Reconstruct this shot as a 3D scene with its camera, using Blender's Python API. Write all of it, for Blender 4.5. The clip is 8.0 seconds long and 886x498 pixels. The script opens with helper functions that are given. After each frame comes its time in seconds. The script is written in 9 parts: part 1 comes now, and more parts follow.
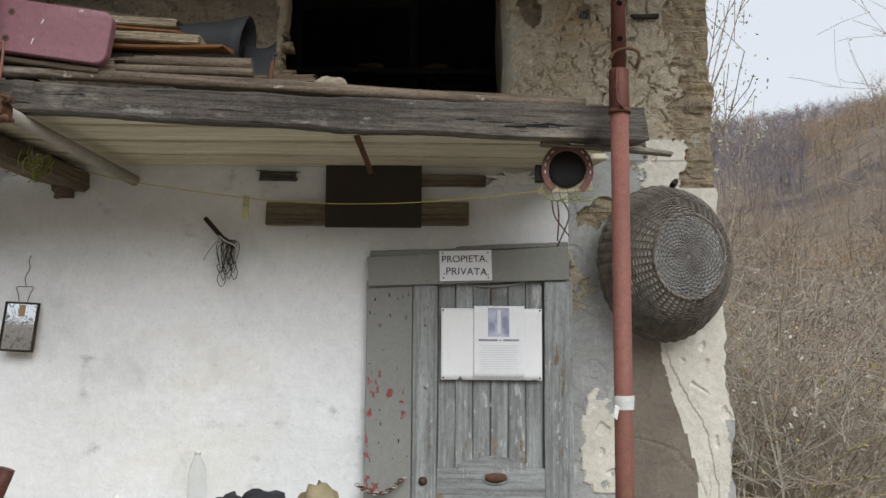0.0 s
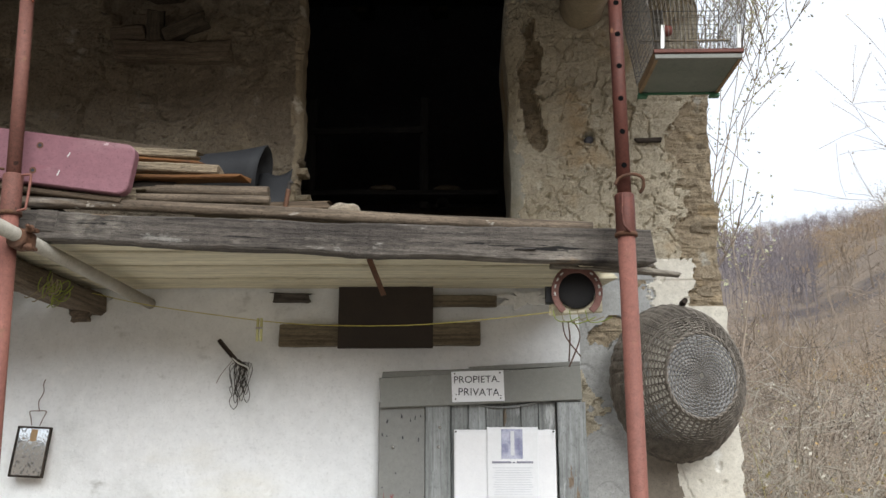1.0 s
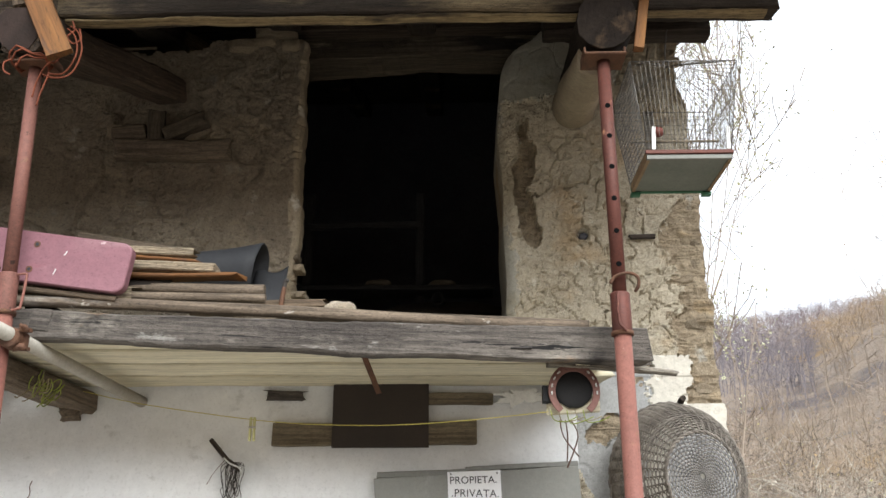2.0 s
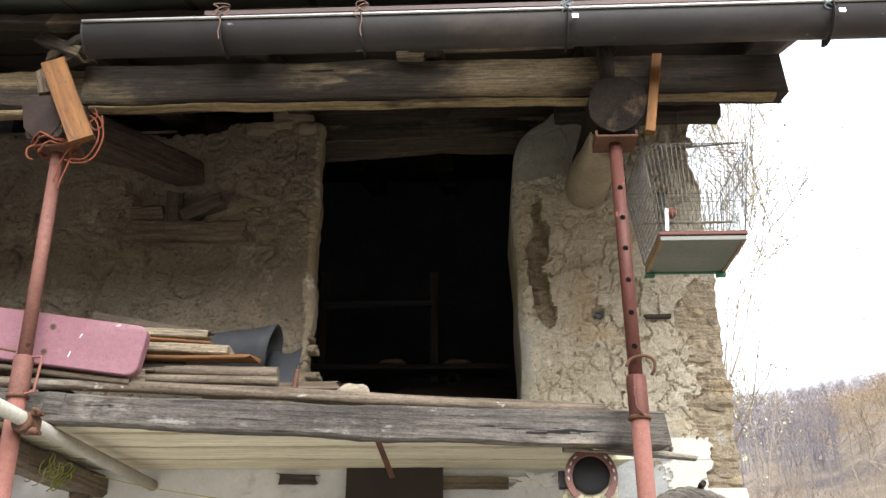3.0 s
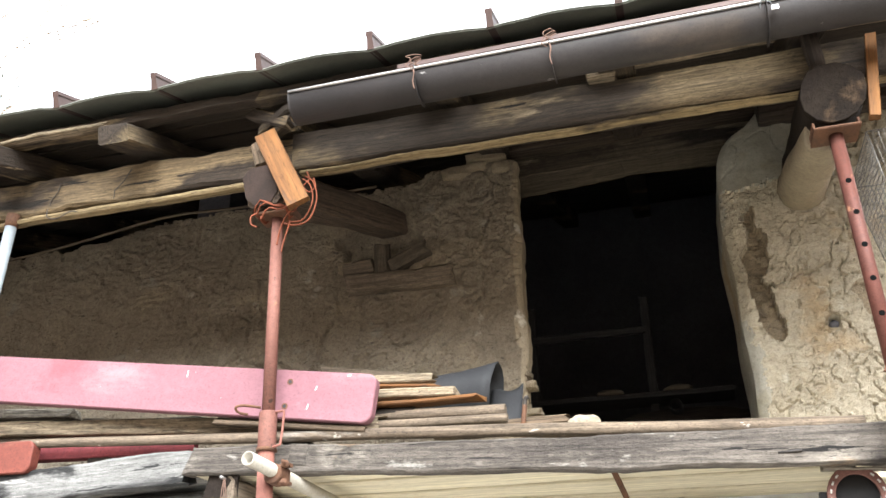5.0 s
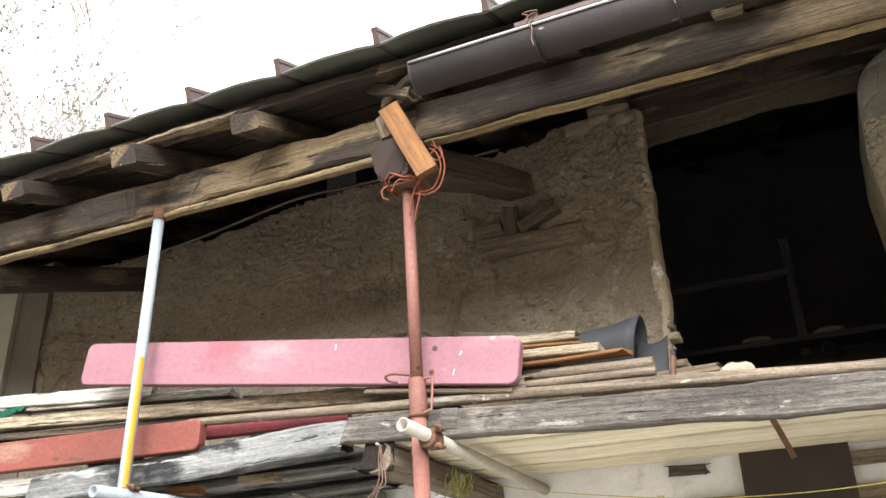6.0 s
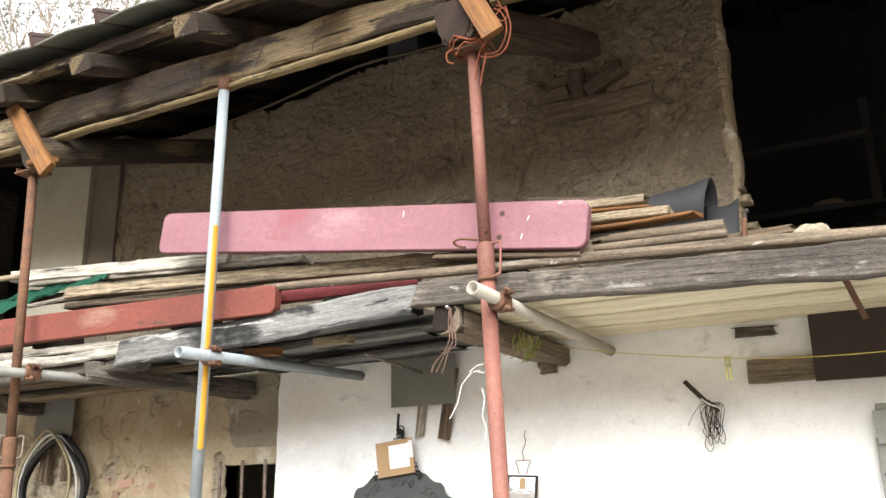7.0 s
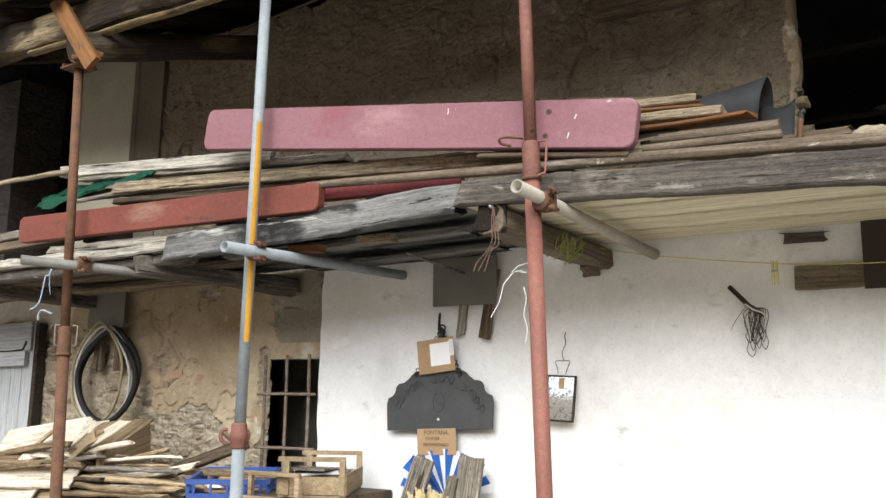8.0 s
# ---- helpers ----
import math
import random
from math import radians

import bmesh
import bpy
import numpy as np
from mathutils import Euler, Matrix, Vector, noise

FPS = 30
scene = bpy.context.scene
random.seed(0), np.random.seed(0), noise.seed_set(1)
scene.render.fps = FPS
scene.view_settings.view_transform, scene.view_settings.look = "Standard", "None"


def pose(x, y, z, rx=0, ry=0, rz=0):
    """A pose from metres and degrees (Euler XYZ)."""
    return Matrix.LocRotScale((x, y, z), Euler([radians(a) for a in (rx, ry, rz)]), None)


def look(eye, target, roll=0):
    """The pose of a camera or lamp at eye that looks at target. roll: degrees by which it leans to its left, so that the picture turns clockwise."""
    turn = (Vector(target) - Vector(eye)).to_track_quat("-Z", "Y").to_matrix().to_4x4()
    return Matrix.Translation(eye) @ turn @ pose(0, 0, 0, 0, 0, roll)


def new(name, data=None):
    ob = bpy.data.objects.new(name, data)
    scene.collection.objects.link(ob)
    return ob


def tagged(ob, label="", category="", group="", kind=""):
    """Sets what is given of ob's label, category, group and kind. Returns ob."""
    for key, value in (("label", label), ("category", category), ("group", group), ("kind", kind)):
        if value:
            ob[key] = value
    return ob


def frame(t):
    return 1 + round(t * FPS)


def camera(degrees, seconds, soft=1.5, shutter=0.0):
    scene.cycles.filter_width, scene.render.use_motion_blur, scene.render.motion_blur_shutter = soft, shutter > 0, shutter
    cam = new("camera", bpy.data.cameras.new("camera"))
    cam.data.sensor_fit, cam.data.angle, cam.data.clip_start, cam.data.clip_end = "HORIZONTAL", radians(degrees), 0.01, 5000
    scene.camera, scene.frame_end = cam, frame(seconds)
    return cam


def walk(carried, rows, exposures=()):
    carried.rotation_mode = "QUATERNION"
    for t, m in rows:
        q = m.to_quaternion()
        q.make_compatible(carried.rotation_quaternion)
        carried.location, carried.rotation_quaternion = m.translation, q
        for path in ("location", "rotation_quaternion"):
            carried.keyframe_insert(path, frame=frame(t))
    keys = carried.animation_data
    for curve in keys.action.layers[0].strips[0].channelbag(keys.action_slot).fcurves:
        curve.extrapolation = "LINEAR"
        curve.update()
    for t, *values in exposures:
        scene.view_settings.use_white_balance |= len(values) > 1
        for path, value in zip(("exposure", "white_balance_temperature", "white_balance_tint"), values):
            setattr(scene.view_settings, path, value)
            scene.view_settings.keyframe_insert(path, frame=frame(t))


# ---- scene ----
cam = camera(53.9, 8.0)
PATH = [
    (0, (0.046, 0.021, 1.644), (0.026, 2.011, 1.848), 0.4),
    (0.5, (0.04, -0.01, 1.658), (0.011, 1.965, 1.973), 0.2),
    (1, (0.046, -0.023, 1.673), (0.0, 1.923, 2.13), -0.0),
    (1.5, (0.049, -0.032, 1.692), (0.016, 1.887, 2.255), -0.1),
    (1.7, (0.043, -0.031, 1.696), (0.013, 1.876, 2.298), -0.2),
    (3, (0.048, -0.043, 1.728), (-0.018, 1.784, 2.54), 0.1),
    (3.5, (0.043, -0.041, 1.732), (-0.037, 1.754, 2.611), 0.0),
    (4, (0.028, -0.041, 1.728), (-0.088, 1.753, 2.605), 0.1),
    (4.5, (-0.012, -0.029, 1.725), (-0.324, 1.736, 2.612), 0.4),
    (4.7, (-0.026, -0.015, 1.72), (-0.407, 1.731, 2.618), 0.1),
    (5.8, (-0.122, -0.023, 1.692), (-0.817, 1.641, 2.556), -1.6),
    (6, (-0.113, -0.03, 1.702), (-0.854, 1.632, 2.53), -1.6),
    (6.5, (-0.132, -0.046, 1.702), (-0.983, 1.633, 2.379), -1.6),
    (7, (-0.144, -0.042, 1.688), (-1.056, 1.651, 2.239), -0.9),
    (7.5, (-0.153, -0.036, 1.68), (-1.112, 1.658, 2.14), 0.0),
    (8, (-0.162, -0.02, 1.663), (-1.181, 1.665, 2.006), 0.7),
]
EXPOSURES = [(0, -0.45, 6500, 10), (0.5, -0.27, 6500, 10), (1.0, -0.01, 6500, 10), (1.5, 0.30, 6500, 10), (3.0, 0.91, 6500, 10), (4.0, 1.44, 6450, 10), (4.5, 1.75, 6500, 10), (5.2, 1.65, 6550, 10),
             (6.0, 1.52, 6600, 10), (6.5, 1.31, 6800, 10), (7.0, 1.27, 6850, 10), (7.5, 0.98, 6850, 10), (8.0, 0.54, 6750, 10)]
walk(cam, [(t, look(eye, target, roll)) for t, eye, target, roll in PATH], EXPOSURES)

# ---- world and sun: a bright, thinly overcast day, the light from ahead of the facade and its right ----
SUN_ELEVATION, SUN_AZIMUTH = 36, 160      # degrees; azimuth from +y, clockwise seen from above
world = bpy.data.worlds.new("sky")
world.use_nodes = True
scene.world = world
wn, wl = world.node_tree.nodes, world.node_tree.links
sky = wn.new("ShaderNodeTexSky")
sky.sky_type, sky.sun_disc = "NISHITA", False
sky.sun_elevation, sky.sun_rotation = radians(SUN_ELEVATION), radians(SUN_AZIMUTH)
sky.air_density, sky.dust_density, sky.ozone_density, sky.altitude = 1.0, 4.0, 1.0, 600
haze = wn.new("ShaderNodeMix")            # thin cloud: the blue is mostly washed out
haze.data_type = "RGBA"
haze.inputs[0].default_value = 0.78
haze.inputs[7].default_value = (10.5, 11.0, 11.7, 1)
wl.new(sky.outputs[0], haze.inputs[6])
wl.new(haze.outputs[2], wn["Background"].inputs[0])
wn["Background"].inputs[1].default_value = 0.120

sun_data = bpy.data.lights.new("sun", "SUN")
sun_data.energy, sun_data.angle, sun_data.color = 4.2, radians(48), (0.955, 0.985, 0.99)
sun = new("sun", sun_data)
sun_dir = Vector((math.sin(radians(SUN_AZIMUTH)) * math.cos(radians(SUN_ELEVATION)),
                  math.cos(radians(SUN_AZIMUTH)) * math.cos(radians(SUN_ELEVATION)), math.sin(radians(SUN_ELEVATION))))
sun.matrix_basis = look(sun_dir * 50, (0, 0, 0))

# ---- materials ----
def mat(name, a, b, scale=5.0, fine=60.0, rough=0.8, metal=0.0, bump=0.3, depth=0.006, stretch=(1, 1, 1), spots=(), rnd=0.0, spec=0.3, mottle=0.35, warp=0.0, contrast=0.25, saw=None):
    """Two colours mixed by a coarse noise, mottled by a fine one, with patches of other colours laid over them.
    spots: rows of (colour, scale, threshold, softness, stretch)."""
    m = bpy.data.materials.new(name)
    m.use_nodes = True
    n, l = m.node_tree.nodes, m.node_tree.links
    bsdf = n["Principled BSDF"]
    bsdf.inputs["Metallic"].default_value = metal
    bsdf.inputs["Specular IOR Level"].default_value = spec
    co = n.new("ShaderNodeTexCoord")
    info = n.new("ShaderNodeObjectInfo")
    shift = n.new("ShaderNodeVectorMath")
    shift.operation = "MULTIPLY_ADD"
    shift.inputs[1].default_value = (0, 0, 0)
    comb = n.new("ShaderNodeCombineXYZ")
    k = n.new("ShaderNodeMath")
    k.operation = "MULTIPLY"
    k.inputs[1].default_value = 37.0 if rnd else 0.0
    l.new(info.outputs["Random"], k.inputs[0])
    l.new(k.outputs[0], comb.inputs[0])
    l.new(k.outputs[0], comb.inputs[1])
    l.new(co.outputs["Object"], shift.inputs[0])
    shift.inputs[1].default_value = (1, 1, 1)
    l.new(comb.outputs[0], shift.inputs[2])

    def noise_at(sc, detail=5.0, st=(1, 1, 1), roughness=0.6, distortion=0.0):
        mp = n.new("ShaderNodeMapping")
        mp.inputs["Scale"].default_value = st
        l.new(shift.outputs[0], mp.inputs[0])
        t = n.new("ShaderNodeTexNoise")
        t.inputs["Scale"].default_value, t.inputs["Detail"].default_value = sc, detail
        t.inputs["Roughness"].default_value, t.inputs["Distortion"].default_value = roughness, distortion
        l.new(mp.outputs[0], t.inputs["Vector"])
        return t.outputs[0]

    def ramp(src, lo, hi):
        r = n.new("ShaderNodeMapRange")
        r.inputs["From Min"].default_value, r.inputs["From Max"].default_value = lo, hi
        r.interpolation_type = "SMOOTHSTEP"
        l.new(src, r.inputs[0])
        return r.outputs[0]

    def mix(fac, x, y, blend="MIX"):
        q = n.new("ShaderNodeMix")
        q.data_type, q.blend_type = "RGBA", blend
        for sock, val in ((q.inputs[0], fac), (q.inputs[6], x), (q.inputs[7], y)):
            if isinstance(val, (int, float)):
                sock.default_value = val
            elif isinstance(val, tuple):
                sock.default_value = (*val, 1)
            else:
                l.new(val, sock)
        return q.outputs[2]

    coarse = noise_at(scale, 6.0, stretch, 0.62, warp)
    grain = noise_at(fine, 7.0, tuple(min(1.0, s * 2.6) for s in stretch), 0.72, warp)
    specks = noise_at(fine * 3.3, 3.0, tuple(min(1.0, s * 2.6) for s in stretch), 0.7)
    col = mix(ramp(coarse, 0.5 - contrast, 0.5 + contrast), a, b)
    height = None
    for colour, sc, lo, soft, st in spots:
        f = ramp(noise_at(sc, 5.0, st, 0.6), lo, lo + soft)
        col = mix(f, col, colour)
    dark, light = 1.0 - mottle, 1.0 + mottle * 0.6
    g = n.new("ShaderNodeMapRange")
    g.inputs["From Min"].default_value, g.inputs["From Max"].default_value = 0.28, 0.72
    g.inputs["To Min"].default_value, g.inputs["To Max"].default_value = dark, light
    l.new(grain, g.inputs[0])
    gc = n.new("ShaderNodeCombineColor")
    for i in range(3):
        l.new(g.outputs[0], gc.inputs[i])
    col = mix(1.0, col, gc.outputs[0], "MULTIPLY")
    sp = n.new("ShaderNodeMapRange")        # fine dark specks and pores
    sp.inputs["From Min"].default_value, sp.inputs["From Max"].default_value = 0.30, 0.46
    sp.inputs["To Min"].default_value, sp.inputs["To Max"].default_value = max(0.25, 1.0 - 1.5 * mottle), 1.0
    l.new(specks, sp.inputs[0])
    sc_ = n.new("ShaderNodeCombineColor")
    for i in range(3):
        l.new(sp.outputs[0], sc_.inputs[i])
    col = mix(1.0, col, sc_.outputs[0], "MULTIPLY")
    if min(stretch) < 0.25:                 # drawn-out grain lines of wood
        gl = n.new("ShaderNodeMapRange")
        gl.inputs["From Min"].default_value, gl.inputs["From Max"].default_value = 0.36, 0.60
        gl.inputs["To Min"].default_value, gl.inputs["To Max"].default_value = max(0.3, 1.0 - 1.3 * mottle), 1.0 + 0.4 * mottle
        l.new(noise_at(fine * 1.3, 4.0, tuple(0.03 if q < 0.25 else q for q in stretch), 0.7), gl.inputs[0])
        gg = n.new("ShaderNodeCombineColor")
        for i in range(3):
            l.new(gl.outputs[0], gg.inputs[i])
        col = mix(1.0, col, gg.outputs[0], "MULTIPLY")
    if rnd:
        hsv = n.new("ShaderNodeHueSaturation")
        v = n.new("ShaderNodeMapRange")
        v.inputs["To Min"].default_value, v.inputs["To Max"].default_value = 1 - rnd, 1 + rnd
        l.new(info.outputs["Random"], v.inputs[0])
        l.new(v.outputs[0], hsv.inputs["Value"])
        l.new(col, hsv.inputs["Color"])
        col = hsv.outputs[0]
    l.new(col, bsdf.inputs["Base Color"])
    rr = n.new("ShaderNodeMapRange")
    rr.inputs["To Min"].default_value, rr.inputs["To Max"].default_value = max(rough - 0.15, 0.03), min(rough + 0.15, 1.0)
    l.new(grain, rr.inputs[0])
    l.new(rr.outputs[0], bsdf.inputs["Roughness"])
    if bump:
        add = n.new("ShaderNodeMath")
        add.operation = "MULTIPLY_ADD"
        add.inputs[1].default_value = 0.5
        l.new(coarse, add.inputs[0])
        l.new(grain, add.inputs[2])
        if saw:                             # lapped fine strokes: (scale, levels, height, stretch)
            mul = n.new("ShaderNodeMath")
            mul.operation = "MULTIPLY"
            mul.inputs[1].default_value = saw[1]
            l.new(noise_at(saw[0], 2.0, saw[3], 0.5, 0.6), mul.inputs[0])
            fr = n.new("ShaderNodeMath")
            fr.operation = "FRACT"
            l.new(mul.outputs[0], fr.inputs[0])
            ad = n.new("ShaderNodeMath")
            ad.operation = "MULTIPLY_ADD"
            ad.inputs[1].default_value = saw[2]
            l.new(fr.outputs[0], ad.inputs[0])
            l.new(add.outputs[0], ad.inputs[2])
            add = ad
        bp = n.new("ShaderNodeBump")
        bp.inputs["Strength"].default_value, bp.inputs["Distance"].default_value = bump, depth
        l.new(add.outputs[0], bp.inputs["Height"])
        l.new(bp.outputs[0], bsdf.inputs["Normal"])
    return m


ONE = (1, 1, 1)
ALONG = (0.06, 1, 1)          # grain along a plank's own x
M_WHITE = mat("white limewash", (0.79, 0.80, 0.805), (0.69, 0.70, 0.71), 1.3, 26, 0.9, bump=0.3, depth=0.012, mottle=0.08,
              spots=[((0.57, 0.58, 0.575), 1.9, 0.54, 0.25, (1, 1, 0.8)), ((0.69, 0.675, 0.62), 1.5, 0.53, 0.22, (0.6, 1, 1.3)), ((0.45, 0.455, 0.445), 7.0, 0.60, 0.2, (1, 1, 1.4)), ((0.82, 0.825, 0.82), 5.0, 0.62, 0.1, ONE), ((0.25, 0.24, 0.22), 38.0, 0.755, 0.03, ONE)])
M_UPPER = mat("rough brown render", (0.335, 0.28, 0.208), (0.245, 0.199, 0.147), 2.2, 34, 0.95, bump=1.0, depth=0.024, warp=1.4, mottle=0.30, saw=(11.0, 5.0, 0.36, (1, 1, 1.5)),
              spots=[((0.35, 0.285, 0.20), 2.6, 0.58, 0.12, ONE), ((0.19, 0.145, 0.10), 1.7, 0.60, 0.2, ONE), ((0.32, 0.285, 0.23), 4.5, 0.62, 0.1, ONE), ((0.13, 0.105, 0.082), 24, 0.66, 0.04, (0.55, 1, 1.5)), ((0.42, 0.37, 0.30), 7, 0.66, 0.06, ONE)])
M_PIER = mat("crumbling lime render", (0.52, 0.46, 0.355), (0.40, 0.345, 0.255), 4.0, 36, 0.95, bump=0.9, depth=0.018, warp=1.0, mottle=0.28, saw=(10.0, 6.0, 0.3, (1, 1, 1.8)),
             spots=[((0.42, 0.315, 0.195), 2.4, 0.53, 0.16, ONE), ((0.58, 0.54, 0.45), 4.0, 0.61, 0.08, ONE), ((0.42, 0.29, 0.15), 3.0, 0.62, 0.10, ONE), ((0.27, 0.225, 0.17), 7.0, 0.64, 0.08, (1, 1, 2))])
M_EARTH = mat("bare earth mortar and stone", (0.40, 0.325, 0.225), (0.28, 0.22, 0.15), 5.0, 38, 0.96, bump=1.0, depth=0.02, warp=1.0, mottle=0.35, saw=(9.0, 5.0, 0.5, (0.5, 1, 2.5)),
              spots=[((0.40, 0.30, 0.18), 4.0, 0.60, 0.1, (1, 1, 2)), ((0.40, 0.37, 0.31), 6.0, 0.62, 0.08, ONE)])
M_TAN = mat("tan old render", (0.47, 0.395, 0.285), (0.31, 0.232, 0.145), 2.0, 30, 0.95, bump=0.5, depth=0.012, warp=0.8, mottle=0.2, saw=(7.0, 4.0, 0.3, ONE),
            spots=[((0.52, 0.50, 0.43), 2.2, 0.60, 0.1, ONE), ((0.26, 0.20, 0.135), 3.5, 0.62, 0.08, ONE), ((0.30, 0.27, 0.22), 4.5, 0.62, 0.12, ONE), ((0.56, 0.50, 0.40), 6.0, 0.62, 0.08, ONE)])
M_MORTAR = mat("earth mortar", (0.50, 0.435, 0.335), (0.34, 0.28, 0.205), 6, 50, 0.97, bump=1.0, depth=0.015, mottle=0.4, saw=(9.0, 5.0, 0.5, (0.5, 1, 2.0)), spots=[((0.16, 0.12, 0.085), 14, 0.66, 0.05, (0.6, 1, 2))])
M_STONE = mat("rubble stone", (0.47, 0.385, 0.275), (0.31, 0.245, 0.17), 9, 50, 0.92, bump=1.0, depth=0.010, rnd=0.3, mottle=0.4)
M_BRICK = mat("broken red brick", (0.45, 0.275, 0.205), (0.36, 0.235, 0.175), 12, 70, 0.92, bump=0.6, depth=0.005, rnd=0.2)
M_JAMB = mat("pale grey jamb render", (0.355, 0.335, 0.285), (0.265, 0.247, 0.20), 3, 40, 0.93, bump=0.5, depth=0.012, mottle=0.2, spots=[((0.25, 0.22, 0.16), 3.5, 0.56, 0.14, ONE), ((0.45, 0.44, 0.41), 4, 0.62, 0.1, ONE), ((0.13, 0.105, 0.075), 11, 0.68, 0.05, (1, 1, 1.6))])
M_CEMENT = mat("grey cement patch", (0.36, 0.36, 0.35), (0.29, 0.29, 0.28), 5, 45, 0.93, bump=0.4, depth=0.006, mottle=0.22,
               spots=[((0.46, 0.45, 0.43), 6, 0.62, 0.1, ONE)])
M_OLIVE = mat("olive grey cement", (0.30, 0.272, 0.212), (0.215, 0.19, 0.145), 2.5, 45, 0.93, bump=0.4, depth=0.006, mottle=0.2, spots=[((0.42, 0.38, 0.30), 4, 0.58, 0.1, ONE), ((0.17, 0.13, 0.09), 3, 0.60, 0.1, ONE)])
M_CREAM = mat("cream plaster", (0.61, 0.575, 0.50), (0.52, 0.485, 0.415), 4, 40, 0.92, bump=0.4, depth=0.006, mottle=0.18,
              spots=[((0.46, 0.42, 0.36), 9, 0.64, 0.10, ONE), ((0.66, 0.645, 0.60), 5, 0.6, 0.1, ONE), ((0.24, 0.21, 0.17), 24, 0.72, 0.04, ONE)])
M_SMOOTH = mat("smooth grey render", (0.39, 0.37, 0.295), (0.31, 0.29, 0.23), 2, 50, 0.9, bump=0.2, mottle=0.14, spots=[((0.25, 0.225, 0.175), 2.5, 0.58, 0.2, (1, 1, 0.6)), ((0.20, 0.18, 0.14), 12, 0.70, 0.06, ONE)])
# Darker copy of the smooth render, with shade put into the brown.
M_SHADE_BROWN = mat("brown smooth render, shade in tone", (0.18, 0.155, 0.12), (0.12, 0.10, 0.08), 2, 50, 0.9, bump=0.3, mottle=0.2)
M_BEAM = mat("weathered dark beam", (0.155, 0.135, 0.115), (0.066, 0.056, 0.049), 8, 75, 0.85, bump=1.0, depth=0.007, stretch=(0.13, 1, 1), mottle=0.38,
             spots=[((0.22, 0.195, 0.165), 5, 0.55, 0.15, (0.5, 1, 1)), ((0.25, 0.235, 0.21), 14, 0.63, 0.07, (0.5, 1, 1.3)), ((0.035, 0.03, 0.027), 4, 0.60, 0.12, (0.6, 1, 1)), ((0.016, 0.014, 0.013), 42, 0.63, 0.02, (0.05, 1, 1)), ((0.26, 0.17, 0.10), 5, 0.68, 0.1, (0.5, 1, 1))])
M_SILVER = mat("silver weathered board", (0.52, 0.49, 0.43), (0.33, 0.30, 0.255), 5, 80, 0.88, bump=1.0, depth=0.007, stretch=ALONG, mottle=0.4, rnd=0.12,
               spots=[((0.06, 0.05, 0.042), 30, 0.63, 0.02, (0.05, 1, 1)), ((0.20, 0.165, 0.125), 6, 0.62, 0.1, (0.2, 1, 1))])
M_BEAM_PALE = mat("bleached grey beam", (0.20, 0.197, 0.19), (0.040, 0.039, 0.038), 5, 80, 0.85, bump=1.0, depth=0.008, stretch=(0.14, 1, 1), mottle=0.28,
                  spots=[((0.46, 0.45, 0.43), 5, 0.60, 0.12, (0.25, 1, 1.6)), ((0.60, 0.59, 0.56), 34, 0.69, 0.04, (0.5, 1, 1)), ((0.022, 0.022, 0.022), 3.2, 0.50, 0.07, (0.5, 1, 1.4)), ((0.50, 0.49, 0.47), 9, 0.65, 0.06, (0.25, 1, 2.2)), ((0.016, 0.016, 0.016), 34, 0.64, 0.02, (0.06, 1, 1))], contrast=0.10)
M_CREAM_WOOD = mat("cream painted boards", (0.71, 0.655, 0.49), (0.60, 0.545, 0.40), 5, 40, 0.75, bump=0.5, depth=0.004, stretch=ALONG, mottle=0.2,
                   spots=[((0.27, 0.21, 0.12), 6, 0.69, 0.06, (0.1, 1, 1))])
M_OLD_WOOD = mat("old brown timber", (0.17, 0.122, 0.08), (0.075, 0.054, 0.038), 6, 80, 0.85, bump=0.9, depth=0.006, stretch=ALONG, mottle=0.45, rnd=0.2,
                 spots=[((0.33, 0.255, 0.165), 5, 0.58, 0.16, (0.2, 1, 1)), ((0.02, 0.015, 0.012), 34, 0.64, 0.02, (0.05, 1, 1))])
M_SPLIT = mat("golden split timber", (0.30, 0.225, 0.12), (0.18, 0.13, 0.07), 5, 80, 0.85, bump=0.9, depth=0.006, stretch=(0.09, 1, 1), mottle=0.4, spots=[((0.07, 0.05, 0.032), 4, 0.58, 0.08, (0.3, 1, 1))])
M_BOARD_TAN = mat("olive tan old board", (0.23, 0.19, 0.13), (0.13, 0.104, 0.072), 4, 70, 0.85, bump=0.7, depth=0.005, stretch=(0.12, 1, 1), mottle=0.35, spots=[((0.09, 0.066, 0.045), 3, 0.58, 0.12, (0.4, 1, 1))])
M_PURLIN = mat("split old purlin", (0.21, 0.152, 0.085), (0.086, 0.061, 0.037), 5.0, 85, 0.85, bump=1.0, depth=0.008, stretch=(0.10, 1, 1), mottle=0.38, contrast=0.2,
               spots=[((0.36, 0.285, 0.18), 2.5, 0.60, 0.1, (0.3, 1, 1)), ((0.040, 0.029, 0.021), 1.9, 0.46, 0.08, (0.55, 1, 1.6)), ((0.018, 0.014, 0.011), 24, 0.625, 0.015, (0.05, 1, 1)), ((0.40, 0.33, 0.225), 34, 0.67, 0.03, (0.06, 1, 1))])
